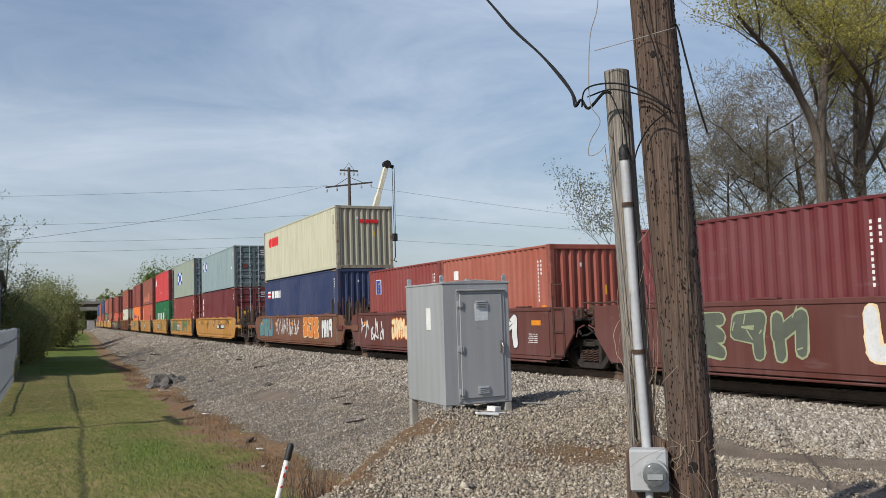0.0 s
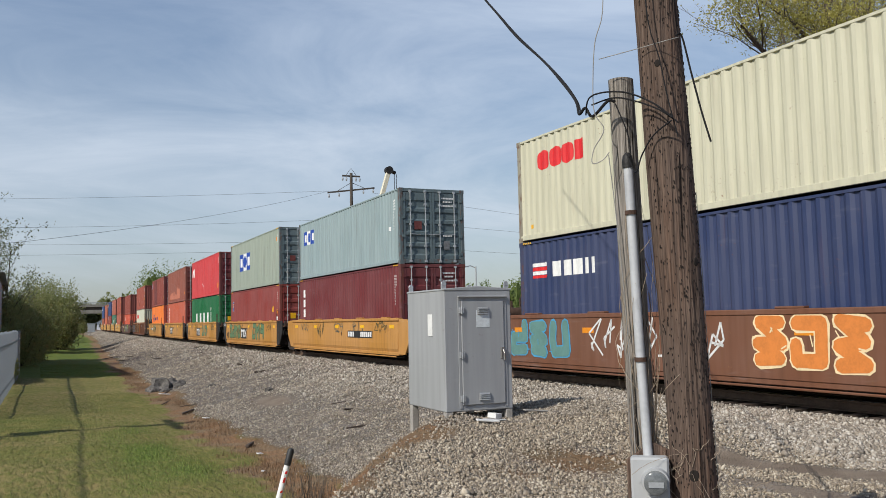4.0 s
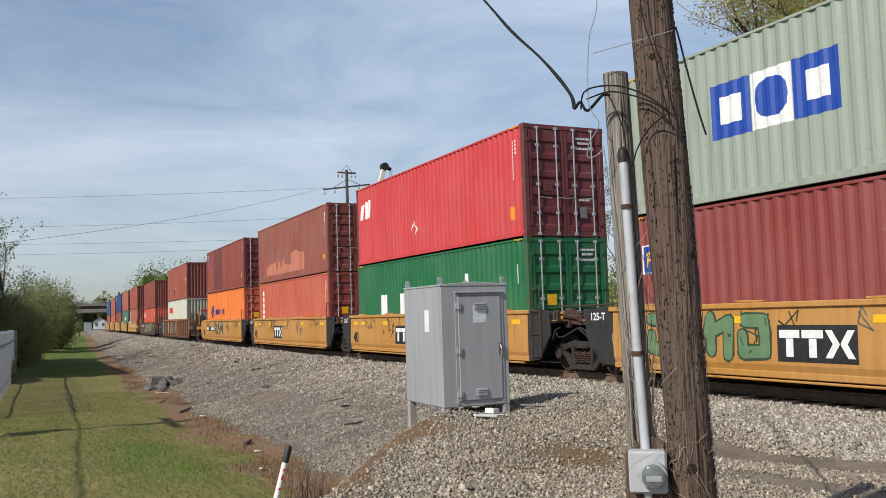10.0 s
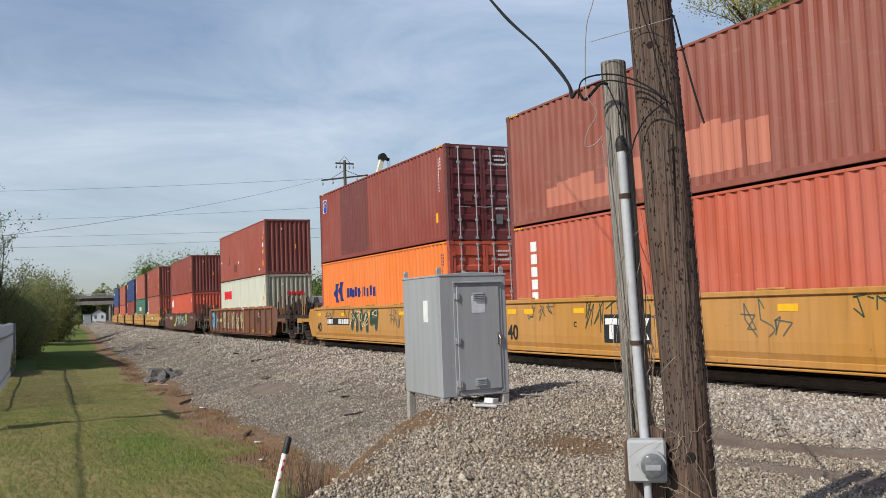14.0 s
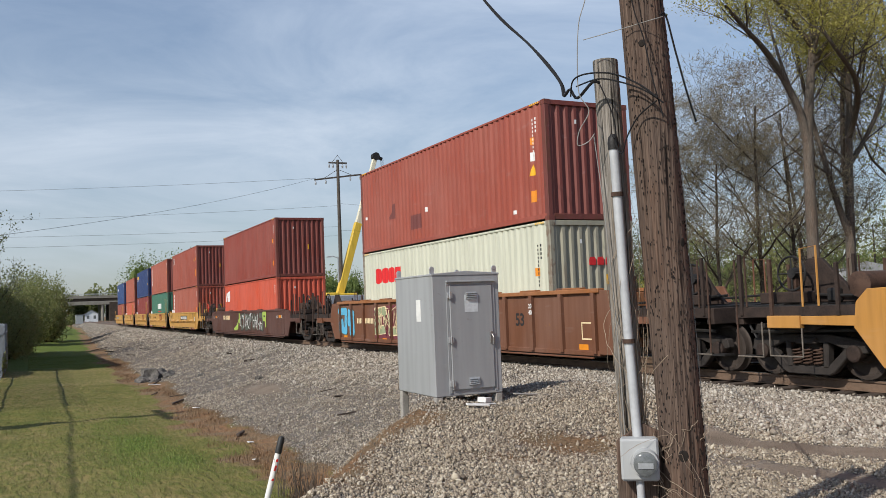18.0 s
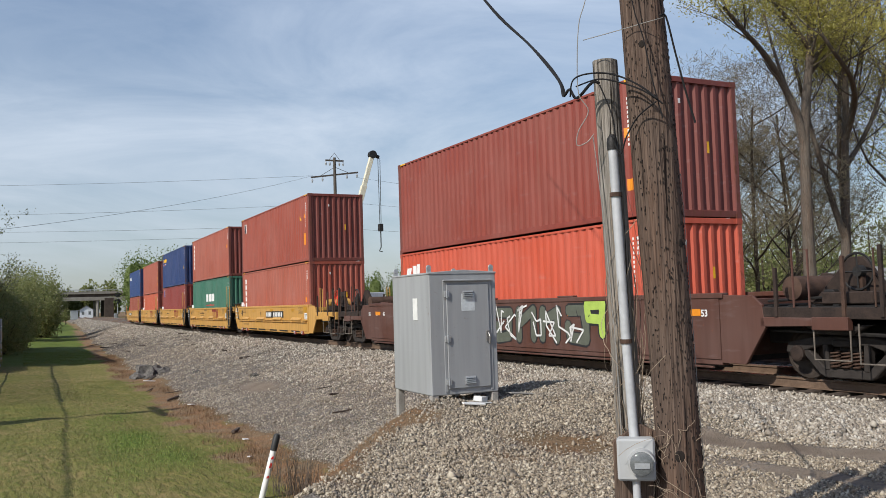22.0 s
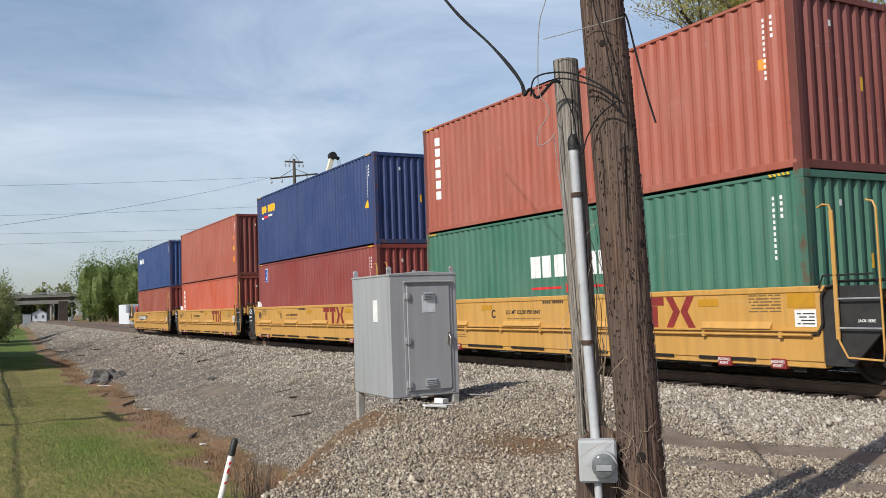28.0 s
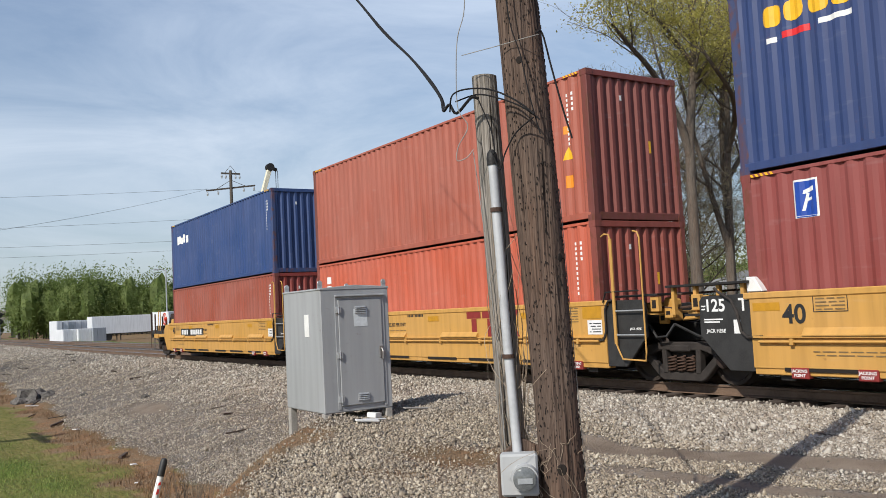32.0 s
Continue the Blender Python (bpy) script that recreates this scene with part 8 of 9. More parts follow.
def build_trees():
    # tall trees behind the line
    tree("tall spring tree with a dark leaning limb and yellow-green young leaves", 27.6, 23.0, 17, 0.27, SPRING, 18000, 0.052, 31, fork=0.62, spread=0.8, kids=(6, 5, 4, 3), scatter=0.34, min_tip=0.66, share=0.20, bark=PALE_BARK,
         stem=((0, 0, 0), (0.02, 0, 2.6), (0.05, 0, 5.2), (0.16, 0, 8.4), (0.55, 0, 10.6), (0.9, 0, 13.2), (1.0, 0.3, 16.5)),
         boughs=((((0.14, 0, 7.6), (-0.25, 0, 9.0), (-1.15, 0, 10.4), (-2.2, -0.2, 11.2), (-3.2, -0.4, 11.7), (-4.6, -0.8, 12.3)), 0.17), (((-0.3, 0, 9.1), (-0.9, 0.2, 11.0), (-1.3, 0.4, 13.0)), 0.09), (((0.7, 0, 11.6), (-0.6, 0.3, 13.2), (-2.4, 0.6, 14.2)), 0.10), (((0.6, 0, 10.9), (1.8, -0.5, 12.4), (3.2, -1.0, 13.2)), 0.10)))
    tree("forked spring tree with long dark boughs and yellow-green young leaves", 32.3, 25.0, 17, 0.26, SPRING, 16000, 0.054, 32, fork=0.5, spread=0.8, kids=(6, 5, 4, 3), scatter=0.34, min_tip=0.64, share=0.20, bark=PALE_BARK,
         stem=((0, 0, 0), (0, 0, 2.4), (0.1, 0, 5.0), (0.35, 0, 8.2), (0.6, 0, 11.2), (0.7, 0.2, 16)),
         boughs=((((0.05, 0, 4.2), (-0.7, 0, 6.0), (-1.4, 0, 8.0), (-1.9, 0.2, 10.4), (-2.3, 0.3, 13)), 0.15), (((0.4, 0, 8.6), (-0.5, -1.2, 9.8), (-2.2, -2.4, 10.5), (-4.0, -3.0, 11.3), (-4.6, -3.0, 11.9)), 0.15), (((0.3, 0, 7.4), (1.6, -0.4, 9.4), (2.6, -0.8, 12.4)), 0.13)))
    tree("slim spring tree with thin grey limbs", 35.5, 27.5, 19, 0.17, SPRING, 14000, 0.055, 38, fork=0.4, spread=0.9, kids=(9, 6, 5, 3), scatter=0.40, min_tip=0.42, share=0.4, bark=PALE_BARK)
    tree("bare brown tree with a dense mesh of twigs", 30.8, 28.6, 10.6, 0.12, BUDS, 17000, 0.17, 34, bark=BARK, fork=0.2, spread=1.1, kids=(11, 7, 6, 4), droop=0.05, scatter=0.3, slim=0.07)
    tree("bare brown tree with a dense mesh of twigs", 28.7, 28.8, 7.9, 0.10, BUDS, 17000, 0.15, 35, bark=BARK, fork=0.15, spread=1.15, kids=(11, 7, 6, 4), droop=0.08, scatter=0.3, slim=0.07)
    tree("bare brown tree with a dense mesh of twigs", 35.5, 30.5, 11.0, 0.12, BUDS, 15000, 0.18, 36, bark=BARK, fork=0.2, spread=1.1, kids=(11, 7, 6, 4), scatter=0.35, slim=0.07)
    tree("spring tree with thin grey limbs", 36.5, 19.5, 18, 0.20, SPRING, 16000, 0.065, 37, fork=0.35, kids=(9, 6, 5, 3), scatter=0.38, share=0.6, bark=PALE_BARK)
    tree("spring tree with thin grey limbs", 40, 27, 17, 0.18, SPRING, 14000, 0.075, 39, fork=0.3, kids=(9, 6, 5, 3), scatter=0.45, share=0.6, bark=PALE_BARK)
    for k, (x, y, h) in enumerate(((40, 34, 11), (47, 30, 12))):
        tree("bare brown tree with a dense mesh of twigs", x, y, h, 0.13, BUDS, 15000, 0.2, 140 + k, bark=PALE_BARK, fork=0.15, spread=1.1, kids=(11, 7, 5, 3), scatter=0.4, slim=0.07)
    tree("small tree with pale new leaves", 23.9, 30.6, 6.2, 0.06, PALE_LEAF, 5000, 0.05, 40, fork=0.25, kids=(8, 5, 4, 3), spread=0.9, scatter=0.25)
    tree("slim tree behind the fence", -0.5, 63, 7.6, 0.07, PALE_LEAF, 1500, 0.08, 41, fork=0.3, kids=(7, 5, 3, 2), spread=0.7, scatter=0.2)
    tree("slim tree behind the fence", -1.4, 60, 7.0, 0.06, PALE_LEAF, 1200, 0.08, 42, fork=0.3, kids=(7, 5, 3, 2), spread=0.7, scatter=0.2)
    for k, (x, y, w, d, h, m) in enumerate(((25.5, 27.5, 5, 4, 2.2, FRESH), (30, 26.5, 6, 4, 2.0, SPRING), (34, 21, 6, 5, 2.2, FRESH), (27, 33.5, 7, 5, 3.0, SPRING), (33, 34, 8, 5, 3.2, BUSH), (40, 24, 9, 6, 3.4, FRESH), (39, 16, 7, 6, 3.0, BUSH), (31, 13, 6, 5, 2.6, FRESH), (22.5, 36, 7, 6, 3.2, FRESH), (46, 34, 12, 8, 4.0, FRESH))):
        shrub("tangled green undergrowth beneath the trees", x, y, w, d, h, m, 4200, 0.07, 60 + k, "undergrowth", 30)
    # hedge at the end of the grass
    # The last three bushes stand out of view, added to shade the grass.
    for k, (x, y, w, d, h) in enumerate(((-0.2, 62, 3.4, 9, 4.9), (0.9, 70, 2.8, 6, 5.2), (-0.7, 52, 1.5, 5, 2.4), (-0.35, 45, 0.9, 5, 1.3), (4.2, 104, 4.6, 8, 7.9), (1.6, 92, 4.4, 9, 7.4), (-2.2, 54, 2.6, 3, 3.2), (-3.6, 55, 2.4, 3.0, 3.6), (-2.0, 22.2, 1.1, 1.3, 1.3))):
        shrub("ragged olive-green hedge bush with bare twigs at the grass verge", x, y, w, d, h, BUSH, 22000 if k in (0, 1, 4, 5) else 9000, 0.105 if k in (4, 5) else 0.075, 80 + k, "hedge_bush", 60)
    # dry twiggy shrub in the ditch
    rng = random.Random(77)
    g = Geo()
    for k in range(70):
        a, x, y = rng.uniform(0, 6.28), 3.78 + rng.gauss(0, 0.16), 12.1 + rng.gauss(0, 0.2)
        z, path, L = -1.05, [], rng.uniform(0.35, 0.8)
        for i in range(5):
            path.append((x, y, z))
            x, y, z = x + math.cos(a) * rng.uniform(0, 0.11) * L, y + math.sin(a) * rng.uniform(0, 0.11) * L, z + L / 4
            a += rng.uniform(-0.6, 0.6)
        g.tube(path, [0.005, 0.004, 0.003, 0.002, 0.0015], 4, cap=False)
    tagged(part("dry_shrub", g, TWIG_DARK), "leafless dry shrub in the ditch", "shrub")


TWIG_DARK = plain("dry_twigs", (0.14, 0.11, 0.085), 0.9, 0, 0.3, 20)


def far_woods(label, points, h, mat, seed, n, size, leaves=420, dense=True):
    """A far belt of woodland as one mass of leaves on stems."""
    rng = np.random.default_rng(seed)
    cen, g, core = [], Geo(), Geo()
    for k in range(n):
        f = rng.uniform(0, len(points) - 1.001)
        i = int(f)
        a, b = np.array(points[i]), np.array(points[i + 1])
        p = a + (b - a) * (f - i) + rng.normal(0, 2.5, 2)
        top = h * rng.uniform(0.6, 1.12)
        z0 = float(terrain(p[0], p[1]))
        g.tube([(p[0], p[1], z0 - 0.3), (p[0] + rng.normal(0, 0.3), p[1], z0 + top * 0.8)], [0.16, 0.04], 4, cap=False)
        m = leaves
        u = rng.normal(size=(m, 3))
        u /= np.linalg.norm(u, axis=1, keepdims=True)
        r = rng.uniform(0.55, 1.0, (m, 1)) ** 0.6
        s = np.array([top * 0.26, top * 0.26, top * 0.50])
        lob = 1 + 0.25 * np.sin(u[:, :1] * 5 + k) * np.cos(u[:, 1:2] * 4 + k) + 0.12 * np.sin(u * 11 + 2 * k)[:, :1]
        cen.append(np.array([p[0], p[1], z0 + top * 0.52]) + u * r * s * lob)
        ring = []
        for i in range(7):
            a = math.pi * (i + 0.5) / 7
            for q in range(9):
                b = 2 * math.pi * q / 9
                d = np.array([math.sin(a) * math.cos(b), math.sin(a) * math.sin(b), math.cos(a)])
                w = 0.60 * (1 + 0.25 * math.sin(d[0] * 5 + k) * math.cos(d[1] * 4 + k)) * rng.uniform(0.85, 1.05)
                ring.append(np.array([p[0], p[1], z0 + top * 0.52]) + d * s * w)
        core.add(ring, [(i * 9 + q, i * 9 + (q + 1) % 9, i * 9 + 9 + (q + 1) % 9, i * 9 + 9 + q) for i in range(6) for q in range(9)])
    cen = np.concatenate(cen)
    cen[:, 2] = np.maximum(cen[:, 2], 0.1)
    t = thing("far_woods", label, "woods", kind="stuff")
    if dense:
        part("inner_foliage", core, mat, t)
    part("stem", g, BARK, t)
    part("crown", leaf_mesh("crown", cen, size, mat, rng), None, t)


def build_woods():
    far_woods("belt of fresh green woodland beyond the line", [(31, 222), (38, 212), (48, 205), (54, 202)], 14.5, FRESH, 5, 70, 0.25, 900)
    far_woods("belt of fresh green woodland beyond the line", [(50, 232), (66, 224), (84, 205), (110, 180)], 10.0, FRESH, 15, 70, 0.25, 600)
    far_woods("belt of fresh green woodland beyond the line", [(62, 118), (80, 112), (100, 100), (120, 80)], 7.5, FRESH, 6, 70, 0.26, 300)
    far_woods("low trees behind the line", [(46, 54), (58, 46), (66, 32), (70, 14)], 8.0, BUSH, 7, 60, 0.15, 800, False)
    far_woods("far trees beyond the bridge", [(-10, 330), (20, 345), (60, 350), (120, 330)], 13, BUSH, 8, 60, 0.7)
    far_woods("woodland beyond the line", [(58, 190), (50, 170), (52, 150)], 9, FRESH, 9, 24, 0.23, 500)
    far_woods("hedge line beyond the grass", [(-8, 100), (-2, 125), (4, 160), (10, 220)], 5.0, BUSH, 10, 40, 0.22)
    far_woods("trees behind the fence", [(-20, 40), (-24, 90), (-16, 140)], 8, BUSH, 11, 30, 0.35)


# ---- fence, bridge, signals, crane, far poles ----
FENCE_GREY = paint("fence_grey", (0.27, 0.30, 0.34), 0.3, 0.1, 0.5, 44)
CONCRETE = plain("bridge_concrete", (0.30, 0.275, 0.235), 0.9, 0, 0.2, 0.6, 0.2)
CRANE_WHITE = paint("crane_cream", lin(226, 220, 196), 0.2, 0.1, 0.5, 45)
CRANE_YELLOW = paint("crane_yellow", lin(222, 186, 60), 0.2, 0.15, 0.5, 46)
TRAILER_WHITE = paint("trailer_white", (0.72, 0.74, 0.76), 0.3, 0.1, 0.5, 47)
POLE_DARK = plain("far_pole_wood", (0.10, 0.085, 0.07), 0.9, 0, 0.3, 3)
ROOF_GREY = plain("roof_grey", (0.30, 0.31, 0.32), 0.7, 0.2, 0.2, 1)


def build_fence():
    f = thing("slatted_fence", "pale grey metal slat fence along the grass verge", "fence", kind="structure")
    slat = Geo().prism([(-0.017, 0.06), (0.017, 0.06), (0.017, 2.26), (0.0, 2.36), (-0.017, 2.28)], -0.009, 0.009, "x").mesh("slat", [FENCE_GREY])
    place = lambda y: (-0.66 + (y - 24) * 0.033, float(terrain(-0.3, y)))
    y = 27.0
    while y < 48:
        x, z = place(y)
        part("slat", slat, None, f).matrix_basis = pose(x, y, z, 0, 0, -1.9)
        y += 0.150
    for k in range(11):
        y = 27 + 2.4 * k
        x, z = place(y)
        part("fence_post", Geo().disc_stack((x - 0.05, y, z), [(-0.4, 0.035), (2.3, 0.035)], "z", 8), GALV, f)
    for q in (0.4, 1.9):
        part("fence_rail", Geo().tube([(place(v)[0] - 0.03, v, place(v)[1] + q) for v in (27, 33, 39, 45, 51)], 0.025, 6), GALV, f)


def build_bridge():
    br = thing("overpass", "pale concrete road overpass crossing the line on columns, girders coloured brown for shade", "bridge", pose(24, 330, 0, 0, 0, 2))
    part("deck", Geo().box(-70, -5.2, 7.95, 70, 5.2, 8.55), CONCRETE, br, bevel=0.05)
    for y in (-4.6, -1.6, 1.6, 4.6):
        part("girder", Geo().box(-70, y - 0.2, 6.9, 70, y + 0.2, 7.95), SHADED_BROWN, br)
    part("cap_beam", Geo().box(-70, -4.9, 5.65, 70, -3.6, 6.9), CONCRETE, br, bevel=0.05)
    for s in (-1, 1):
        p = part("parapet", Geo().box(-70, s * 5.1 - 0.12, 8.55, 70, s * 5.1 + 0.12, 8.85), CONCRETE, br)
        part("parapet_rail", Geo().tube([(-70, s * 5.1, 9.5), (70, s * 5.1, 9.5)], 0.07, 6), GALV, p)
        for k in range(-20, 15):
            part("rail_post", Geo().box(k * 2.0 - 0.05, s * 5.1 - 0.05, 8.85, k * 2.0 + 0.05, s * 5.1 + 0.05, 9.5), GALV, p)
    for x in (-21, -9, 7.2, 19):
        for y in (-4.2, 0, 4.2):
            part("column", Geo().disc_stack((x, y, 0), [(-1.5, 0.45), (6.5, 0.45)], "z", 14), CONCRETE, br, smooth=True)
    part("abutment", Geo().box(9.4, -5, -1.5, 12.4, 5, 6.5), SHADED_BROWN, br)
    h = thing("small_house", "small pale house with a gable roof beyond the grass", "house", pose(24.6, 290, 0.2, 0, 0, -4))
    part("wall", Geo().prism([(-1.9, -0.6), (1.9, -0.6), (1.9, 2.2), (0, 3.2), (-1.9, 2.2)], -3, 3, "y"), TRAILER_WHITE, h)
    for s in (-1, 1):
        part("roof", Geo().prism([(s * 2.3, 1.9), (s * 2.3, 2.05), (0, 3.5), (0, 3.3)], -3.3, 3.3, "y"), ROOF_GREY, h)
    for x in (-1.0, 0.9):
        part("window", Geo().box(x - 0.35, -3.04, 0.7, x + 0.35, -3.0, 1.7), GLASS_GREY, h)
    c = thing("relay_hut", "small grey equipment hut beside the line", "hut", pose(18.2, 250, -0.2), group="")
    part("body", Geo().box(-0.9, -0.9, 0, 0.9, 0.9, 2.3), GALV, c, bevel=0.03)
    part("roof", Geo().box(-1.0, -1.0, 2.3, 1.0, 1.0, 2.42), ROOF_GREY, c)


# Dark brown puts the shade beneath the bridge deck into the colour.
SHADED_BROWN = plain("shaded_brown", (0.075, 0.055, 0.042), 0.9, 0, 0.3, 0.6)


def build_signal():
    s = thing("railway_signal", "black railway signal mast with a round head", "signal", pose(27.95, 240, -0.4))
    part("mast", Geo().disc_stack((0, 0, 0), [(-0.4, 0.11), (6.6, 0.09)], "z", 10), GALV, s)
    for z in (6.3, 4.7):
        h = part("signal_head", Geo().disc_stack((0, -0.2, z), [(-0.05, 0.68), (0.05, 0.68)], "y", 20), BLACK, s, "black target disc")
        for q in (-0.3, 0.0, 0.3):
            part("lamp_hood", Geo().disc_stack((0, -0.35, z + q), [(-0.12, 0.12), (0.1, 0.12)], "y", 10), BLACK, h)
    part("relay_box", Geo().box(-0.9, -0.3, 0.0, -0.2, 0.3, 1.5), GALV, s, bevel=0.02)


def build_crane():
    c = thing("mobile_crane", "mobile crane with a raised cream and yellow telescopic boom", "crane", pose(0, 0, 0))
    base, tip = Vector((30.9, 85, 2.0)), Vector((35.6, 85, 17.2))
    d = (tip - base).normalized()
    for a, b, r, m in ((0.0, 0.55, 0.31, CRANE_YELLOW), (0.5, 0.8, 0.25, CRANE_WHITE), (0.78, 1.0, 0.20, CRANE_WHITE)):
        p, q = base + (tip - base) * a, base + (tip - base) * b
        side = Vector((0, 1, 0))
        up = d.cross(side)
        o = [side * r + up * r * 1.15, side * -r + up * r * 1.15, side * -r - up * r * 1.15, side * r - up * r * 1.15]
        part("boom_section", Geo().add([p + k for k in o] + [q + k for k in o], [(0, 1, 2, 3), (7, 6, 5, 4), (0, 4, 5, 1), (1, 5, 6, 2), (2, 6, 7, 3), (3, 7, 4, 0)]), m, c, bevel=0.03)
    head = tip + d * 0.35
    part("boom_head", Geo().disc_stack(head, [(-0.3, 0.42), (0.3, 0.42)], "y", 16).tube([head, head + Vector((0.75, 0, -0.25))], 0.2, 8), DARK_STEEL, c, "dark sheaves at the boom head")
    hx = head.x + 0.75
    for k in (-0.12, 0.12):
        part("hoist_rope", Geo().tube([(hx + k, 85, head.z - 0.3), (hx + k * 0.6, 85, 10.0)], 0.035, 5), DARK_STEEL, c)
    hk = part("hook_block", Geo().box(hx - 0.25, 84.8, 9.3, hx + 0.25, 85.2, 10.1), DARK_STEEL, c, bevel=0.05)
    part("hook", Geo().tube([(hx, 85, 9.3), (hx, 85, 7.6), (hx - 0.2, 85, 7.2), (hx + 0.15, 85, 7.1)], 0.06, 6), DARK_STEEL, hk)
    part("turntable", Geo().box(29.0, 83.6, 1.2, 32.6, 86.4, 3.0), CRANE_YELLOW, c, bevel=0.1)
    part("cab", Geo().box(29.2, 83.5, 1.3, 30.6, 84.6, 3.1), CRANE_YELLOW, c, bevel=0.1)
    part("carrier", Geo().box(26.5, 83.7, 0.5, 35.5, 86.3, 1.25), CRANE_YELLOW, c, bevel=0.1)
    for x in (27.6, 29.2, 32.8, 34.4):
        part("wheel", Geo().disc_stack((x, 83.7, 0.3), [(-0.2, 0.6), (0.2, 0.6)], "y", 16), BLACK, c)


def build_far_poles():
    p = thing("transmission_pole", "tall dark wooden power pole with two crossarms", "utility pole", pose(31.4, 85, 0))
    part("shaft", Geo().disc_stack((0, 0, 0), [(-1, 0.24), (17.0, 0.15)], "z", 12), POLE_DARK, p, smooth=True)
    for z, w, tilt in ((15.1, 2.6, 0.14), (16.6, 1.0, 0.0)):
        a = part("crossarm", Geo().prism([(-w, z - w * tilt), (w, z + w * tilt), (w, z + w * tilt + 0.16), (-w, z - w * tilt + 0.16)], -0.07, 0.07, "y"), POLE_DARK, p)
        part("brace", Geo().tube([(-w * 0.7, 0, z - w * 0.7 * tilt), (0, 0, z + 0.9), (w * 0.7, 0, z + w * 0.7 * tilt)], 0.03, 5), POLE_DARK, a)
        for k in (-1, -0.55, 0.55, 1):
            part("insulator", Geo().disc_stack((w * k * 0.95, 0, z + w * k * tilt - 0.25), [(-0.2, 0.07), (0, 0.11), (0.2, 0.05)], "z", 8), GALV, a)
    for x0, z0, x1, y1, z1, sag in ((-2.4, 15.0, -30, 113, 15.6, 0.5), (-2.4, 15.0, -12, 50, 4.6, 0.9), (0.2, 12.2, -30, 113, 12.7, 0.6), (0.2, 10.0, -30, 113, 11.1, 0.5), (0.2, 9.05, -30, 113, 9.7, 0.4)):
        pts = [(31.4 + x0 + (x1 - 31.4 - x0) * f, 85 + (y1 - 85) * f, z0 + (z1 - z0) * f - 4 * sag * f * (1 - f)) for f in np.linspace(0, 1, 14)]
        wire("power_line", "thin power line across the sky", pts, 0.013, CABLE, 2, 4)
    for x0, z0, z1 in ((2.4, 15.0, 9.4), (0.2, 12.4, 8.6), (0.2, 9.6, 6.9)):
        pts = [(31.4 + x0 + (66 - 31.4 - x0) * f, 85 - 15.4 * f, z0 + (z1 - z0) * f - 0.8 * f * (1 - f)) for f in np.linspace(0, 1, 12)]
        wire("power_line", "thin power line across the sky", pts, 0.013, CABLE, 2, 4)
    for x, y, h in ((34, 118, 9), (41, 112, 8.5), (52, 96, 8)):
        lp = thing("yard_light", "tall grey yard light pole", "lamp post", pose(x, y, 0), group="yard lights")
        part("shaft", Geo().disc_stack((0, 0, 0), [(-0.5, 0.12), (h, 0.08)], "z", 8), GALV, lp)
        part("lamp_arm", Geo().tube([(0, 0, h - 0.2), (-0.8, 0, h + 0.1), (-1.2, 0, h)], 0.05, 6), GALV, lp)
        part("lamp_head", Geo().box(-1.6, -0.15, h - 0.1, -1.0, 0.15, h + 0.06), GALV, lp, bevel=0.03)


def build_side_line():
    """The pole line behind the camera's left, known by its shadow on the grass."""
    p = thing("roadside_pole", "wooden pole with a transformer beside the verge", "utility pole", pose(-6.4, 20.6, 0))
    part("shaft", Geo().disc_stack((0, 0, 0), [(-1.4, 0.15), (8.2, 0.11)], "z", 12), POLE_DARK, p, smooth=True)
    part("transformer", Geo().disc_stack((0.1, 0.32, 5.0), [(-0.45, 0.22), (0.45, 0.22)], "z", 16), GALV, p, smooth=True)
    part("crossarm", Geo().box(-0.06, -1.1, 7.6, 0.06, 1.1, 7.75), POLE_DARK, p)
    pts = [(-6.9 + 0.045 * (y - 8), y, 5.75 - 0.2 * math.sin(math.pi * ((y - 20.6) % 34) / 34)) for y in np.arange(-13.4, 54.7, 3.4)]
    wire("trunk_cable", "thick black cable strung beside the verge", pts, 0.022, CABLE, 2, 6)


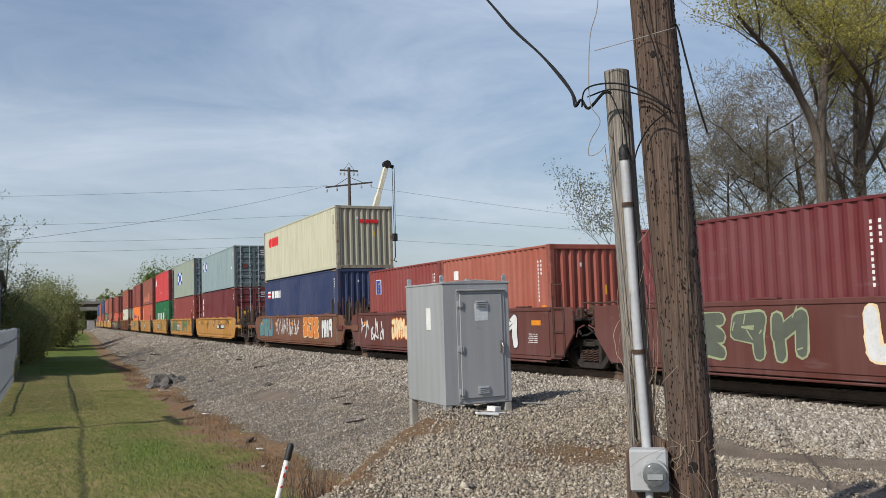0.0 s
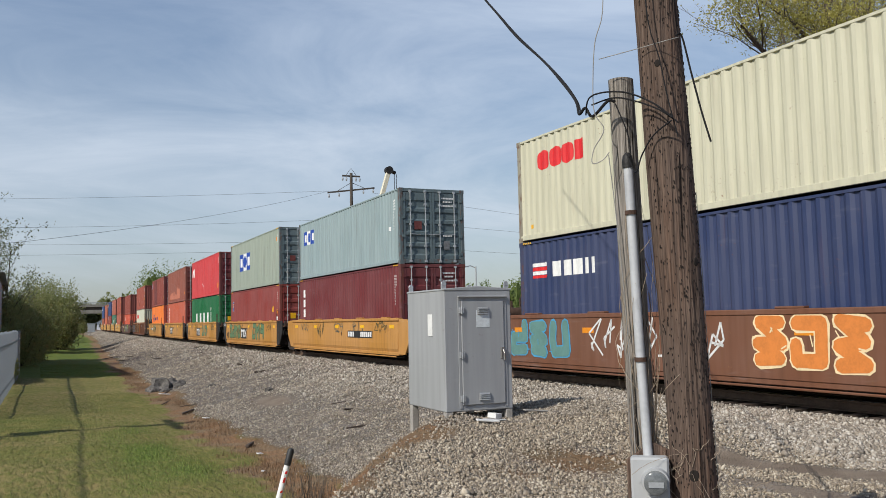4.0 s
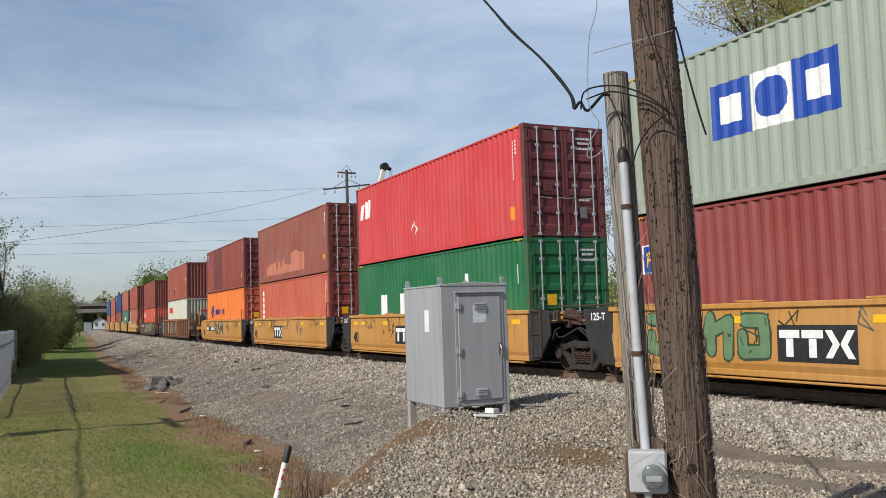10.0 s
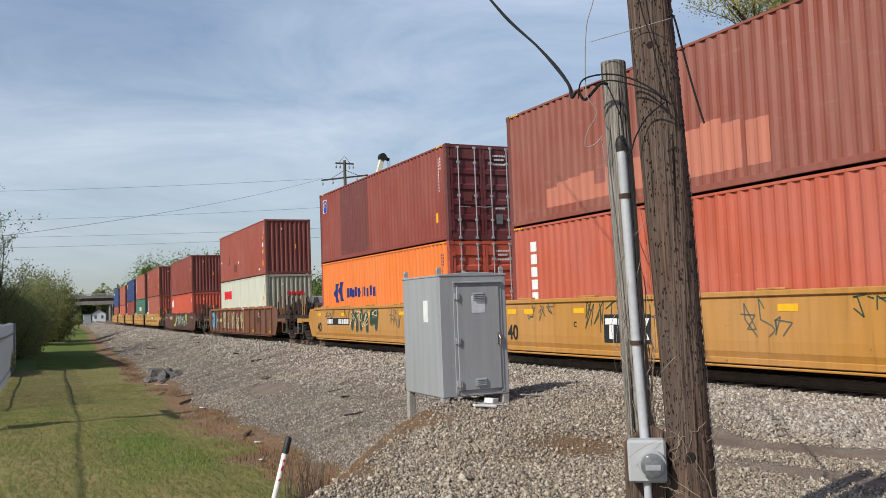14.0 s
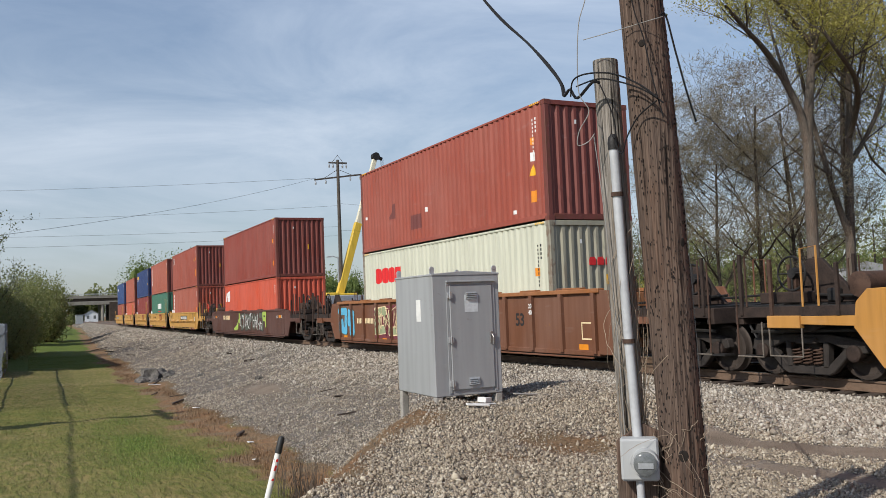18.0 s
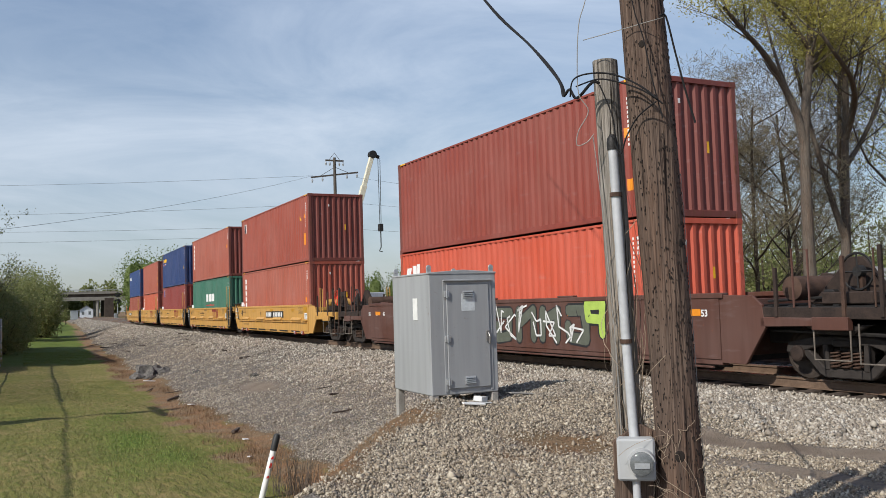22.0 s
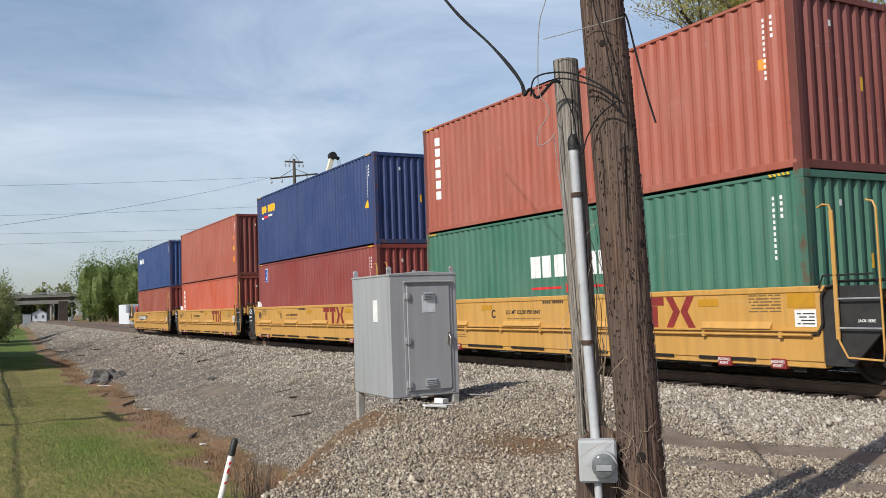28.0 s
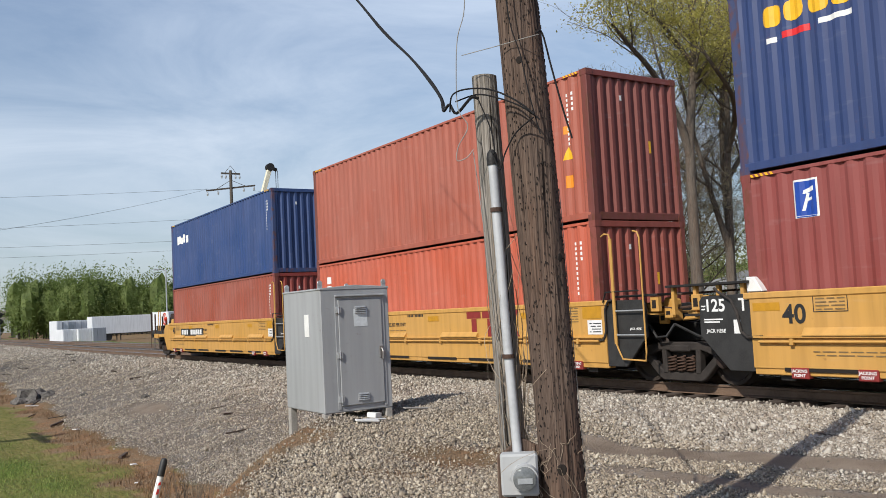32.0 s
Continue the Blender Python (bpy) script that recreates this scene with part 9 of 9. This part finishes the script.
def build_yard():
    """Parked trailers and stacked boxes beyond the second track."""
    def trailer(x, y, L, rz, m, lab, zb=1.1, top=3.6):
        t = thing("semi_trailer", lab, "trailer", pose(x, y, -0.3, 0, 0, rz), group="parked trailers")
        part("box_body", Geo().box(-1.25, -L / 2, zb, 1.25, L / 2, top), m, t, bevel=0.03)
        for s in (-1, 1):
            part("lower_rail", Geo().box(min(s * 1.27, s * 1.2), -L / 2, zb - 0.08, max(s * 1.27, s * 1.2), L / 2, zb + 0.05), DARK_STEEL, t)
            for k in (-0.42, -0.33, 0.33, 0.42):
                part("wheel", Geo().disc_stack((s * 1.0, L * k, 0.5), [(-0.15, 0.5), (0.15, 0.5)], "x", 16), BLACK, t)
            part("landing_leg", Geo().box(s * 0.9 - 0.06, -L * 0.2 - 0.06, 0, s * 0.9 + 0.06, -L * 0.2 + 0.06, zb), DARK_STEEL, t)
        return t
    trailer(33.6, 132, 13.5, -86, TRAILER_WHITE, "white semi-trailer parked beyond the tracks", 0.95, 3.5)
    trailer(48, 128, 13.5, -84, TRAILER_WHITE, "white semi-trailer parked beyond the tracks", 0.95, 3.5)
    trailer(27.5, 78, 13, -72, TRAILER_WHITE, "white semi-trailer parked beyond the tracks", 0.9, 3.0)
    for k in range(3):
        t = thing("storage_box", "pale storage box standing beyond the tracks", "container", pose(23.0 + 1.85 * k, 127.5 - 0.3 * k, -0.5, 0, 0, 8), group="row of storage boxes")
        part("body", Geo().box(-0.9, -1.5, 0.05, 0.9, 1.5, 2.1), TRAILER_WHITE if k < 2 else FENCE_GREY, t, bevel=0.03)
        for q in (-0.6, 0.0, 0.6):
            part("door_panel", Geo().box(q - 0.26, -1.53, 0.2, q + 0.26, -1.5, 1.95), TRAILER_WHITE if k < 2 else FENCE_GREY, t)
    for k in range(7):
        t = thing("storage_box", "tall white storage box standing in a row beyond the tracks", "container", pose(24.0 + 0.94 * k, 141 + 0.4 * k, -0.5, 0, 0, 10), group="row of storage boxes")
        part("body", Geo().box(-0.43, -1.5, 0.05, 0.43, 1.5, 3.4), TRAILER_WHITE, t, bevel=0.03)
        part("door_panel", Geo().box(-0.34, -1.53, 0.2, 0.34, -1.5, 3.2), GALV if k % 3 == 2 else TRAILER_WHITE, t)
    b = thing("warehouse", "low white metal building behind the trees", "building", pose(66, 49, -1.6, 0, 0, 35), kind="structure")
    part("wall", Geo().box(-14, -5, 0, 14, 5, 3.6), TRAILER_WHITE, b)
    part("roof", Geo().prism([(-5.4, 3.6), (5.4, 3.6), (0, 5.0)], -14.4, 14.4, "x"), ROOF_GREY, b)
    for x in (-10, -4, 2, 8):
        w = part("window", Geo().box(x, -5.06, 1.2, x + 1.6, -5.0, 2.3), GALV, b)
        part("pane", Geo().box(x + 0.1, -5.08, 1.3, x + 1.5, -5.06, 2.2), GLASS_GREY, w)
    b = thing("shed", "grey metal building behind the fence", "building", pose(-9, 58, -0.8), kind="structure")
    part("wall", Geo().box(-8, -12, 0, 8.2, 12, 5.0), FENCE_GREY, b)
    part("roof", Geo().prism([(-8.4, 5.0), (8.5, 5.0), (0, 6.6)], -12.3, 12.3, "y"), ROOF_GREY, b)
    v = thing("parked_van", "white van parked beyond the tracks", "van", pose(36, 74, -0.3, 0, 0, -70), group="parked vehicles")
    part("body", Geo().prism([(-2.6, 0.35), (2.5, 0.35), (2.6, 1.0), (1.8, 1.2), (1.3, 2.1), (-2.5, 2.15)], -0.95, 0.95, "x"), TRAILER_WHITE, v, bevel=0.08)
    part("windscreen", Geo().prism([(1.78, 1.25), (1.34, 2.0), (1.36, 2.02), (1.82, 1.27)], -0.8, 0.8, "x"), GLASS_GREY, v)
    for s in (-1, 1):
        for y in (-1.6, 1.6):
            part("wheel", Geo().disc_stack((s * 0.9, y, 0.36), [(-0.12, 0.36), (0.12, 0.36)], "x", 16), BLACK, v)


# ---- build ----
build_stones()
build_track("main_track", 0.0, "main railway track with rust-brown rails on dark wooden ties", (-8, 46))
build_track("second_track", 4.15, "second railway track beyond the train", (0, 40), -0.02)
build_cabinet()
build_pole()
build_stub()
build_wires()
build_vines()
build_marker()
build_litter()
build_fence()
build_bridge()
build_signal()
build_crane()
build_far_poles()
build_side_line()
build_yard()
build_blades("grass_blades", "short green grass blades on the verge", 52000, (-1.5, 3.9, 10.5, 36), 0.032, blade_material("grass_blade", (0.105, 0.130, 0.026), (0.225, 0.200, 0.068)), 3, lambda x, y: np.clip(1 - zones(x, y)[0] - zones(x, y)[1], 0, 1))
build_blades("lush_grass", "bright green tufts of longer grass towards the ditch", 30000, (0.6, 4.6, 11.0, 64), 0.048, blade_material("lush_blade", (0.12, 0.18, 0.026), (0.21, 0.255, 0.062)), 6, tuft)
build_blades("ditch_weeds", "brown dead weeds and leaf litter in the ditch", 19000, (2.9, 5.4, 10.0, 60), 0.075, blade_material("weed_blade", (0.10, 0.062, 0.034), (0.27, 0.165, 0.085)), 7, lambda x, y: np.clip(1.3 * zones(x, y)[1] - 0.3, 0, 1) * smooth(-0.3, 0.5, lumps(x * 0.9, y * 0.4 + 2)))
build_blades("dry_grass", "dry straw-brown grass in the ditch and on the bank", 12000, (2.4, 7.0, 4.5, 34), 0.034, blade_material("dry_blade", (0.18, 0.105, 0.055), (0.32, 0.22, 0.13)), 4, lambda x, y: np.clip(1.2 * zones(x, y)[1] - 0.25, 0, 1))
build_trees()
build_woods()
build_cars()
build_containers()
motions()
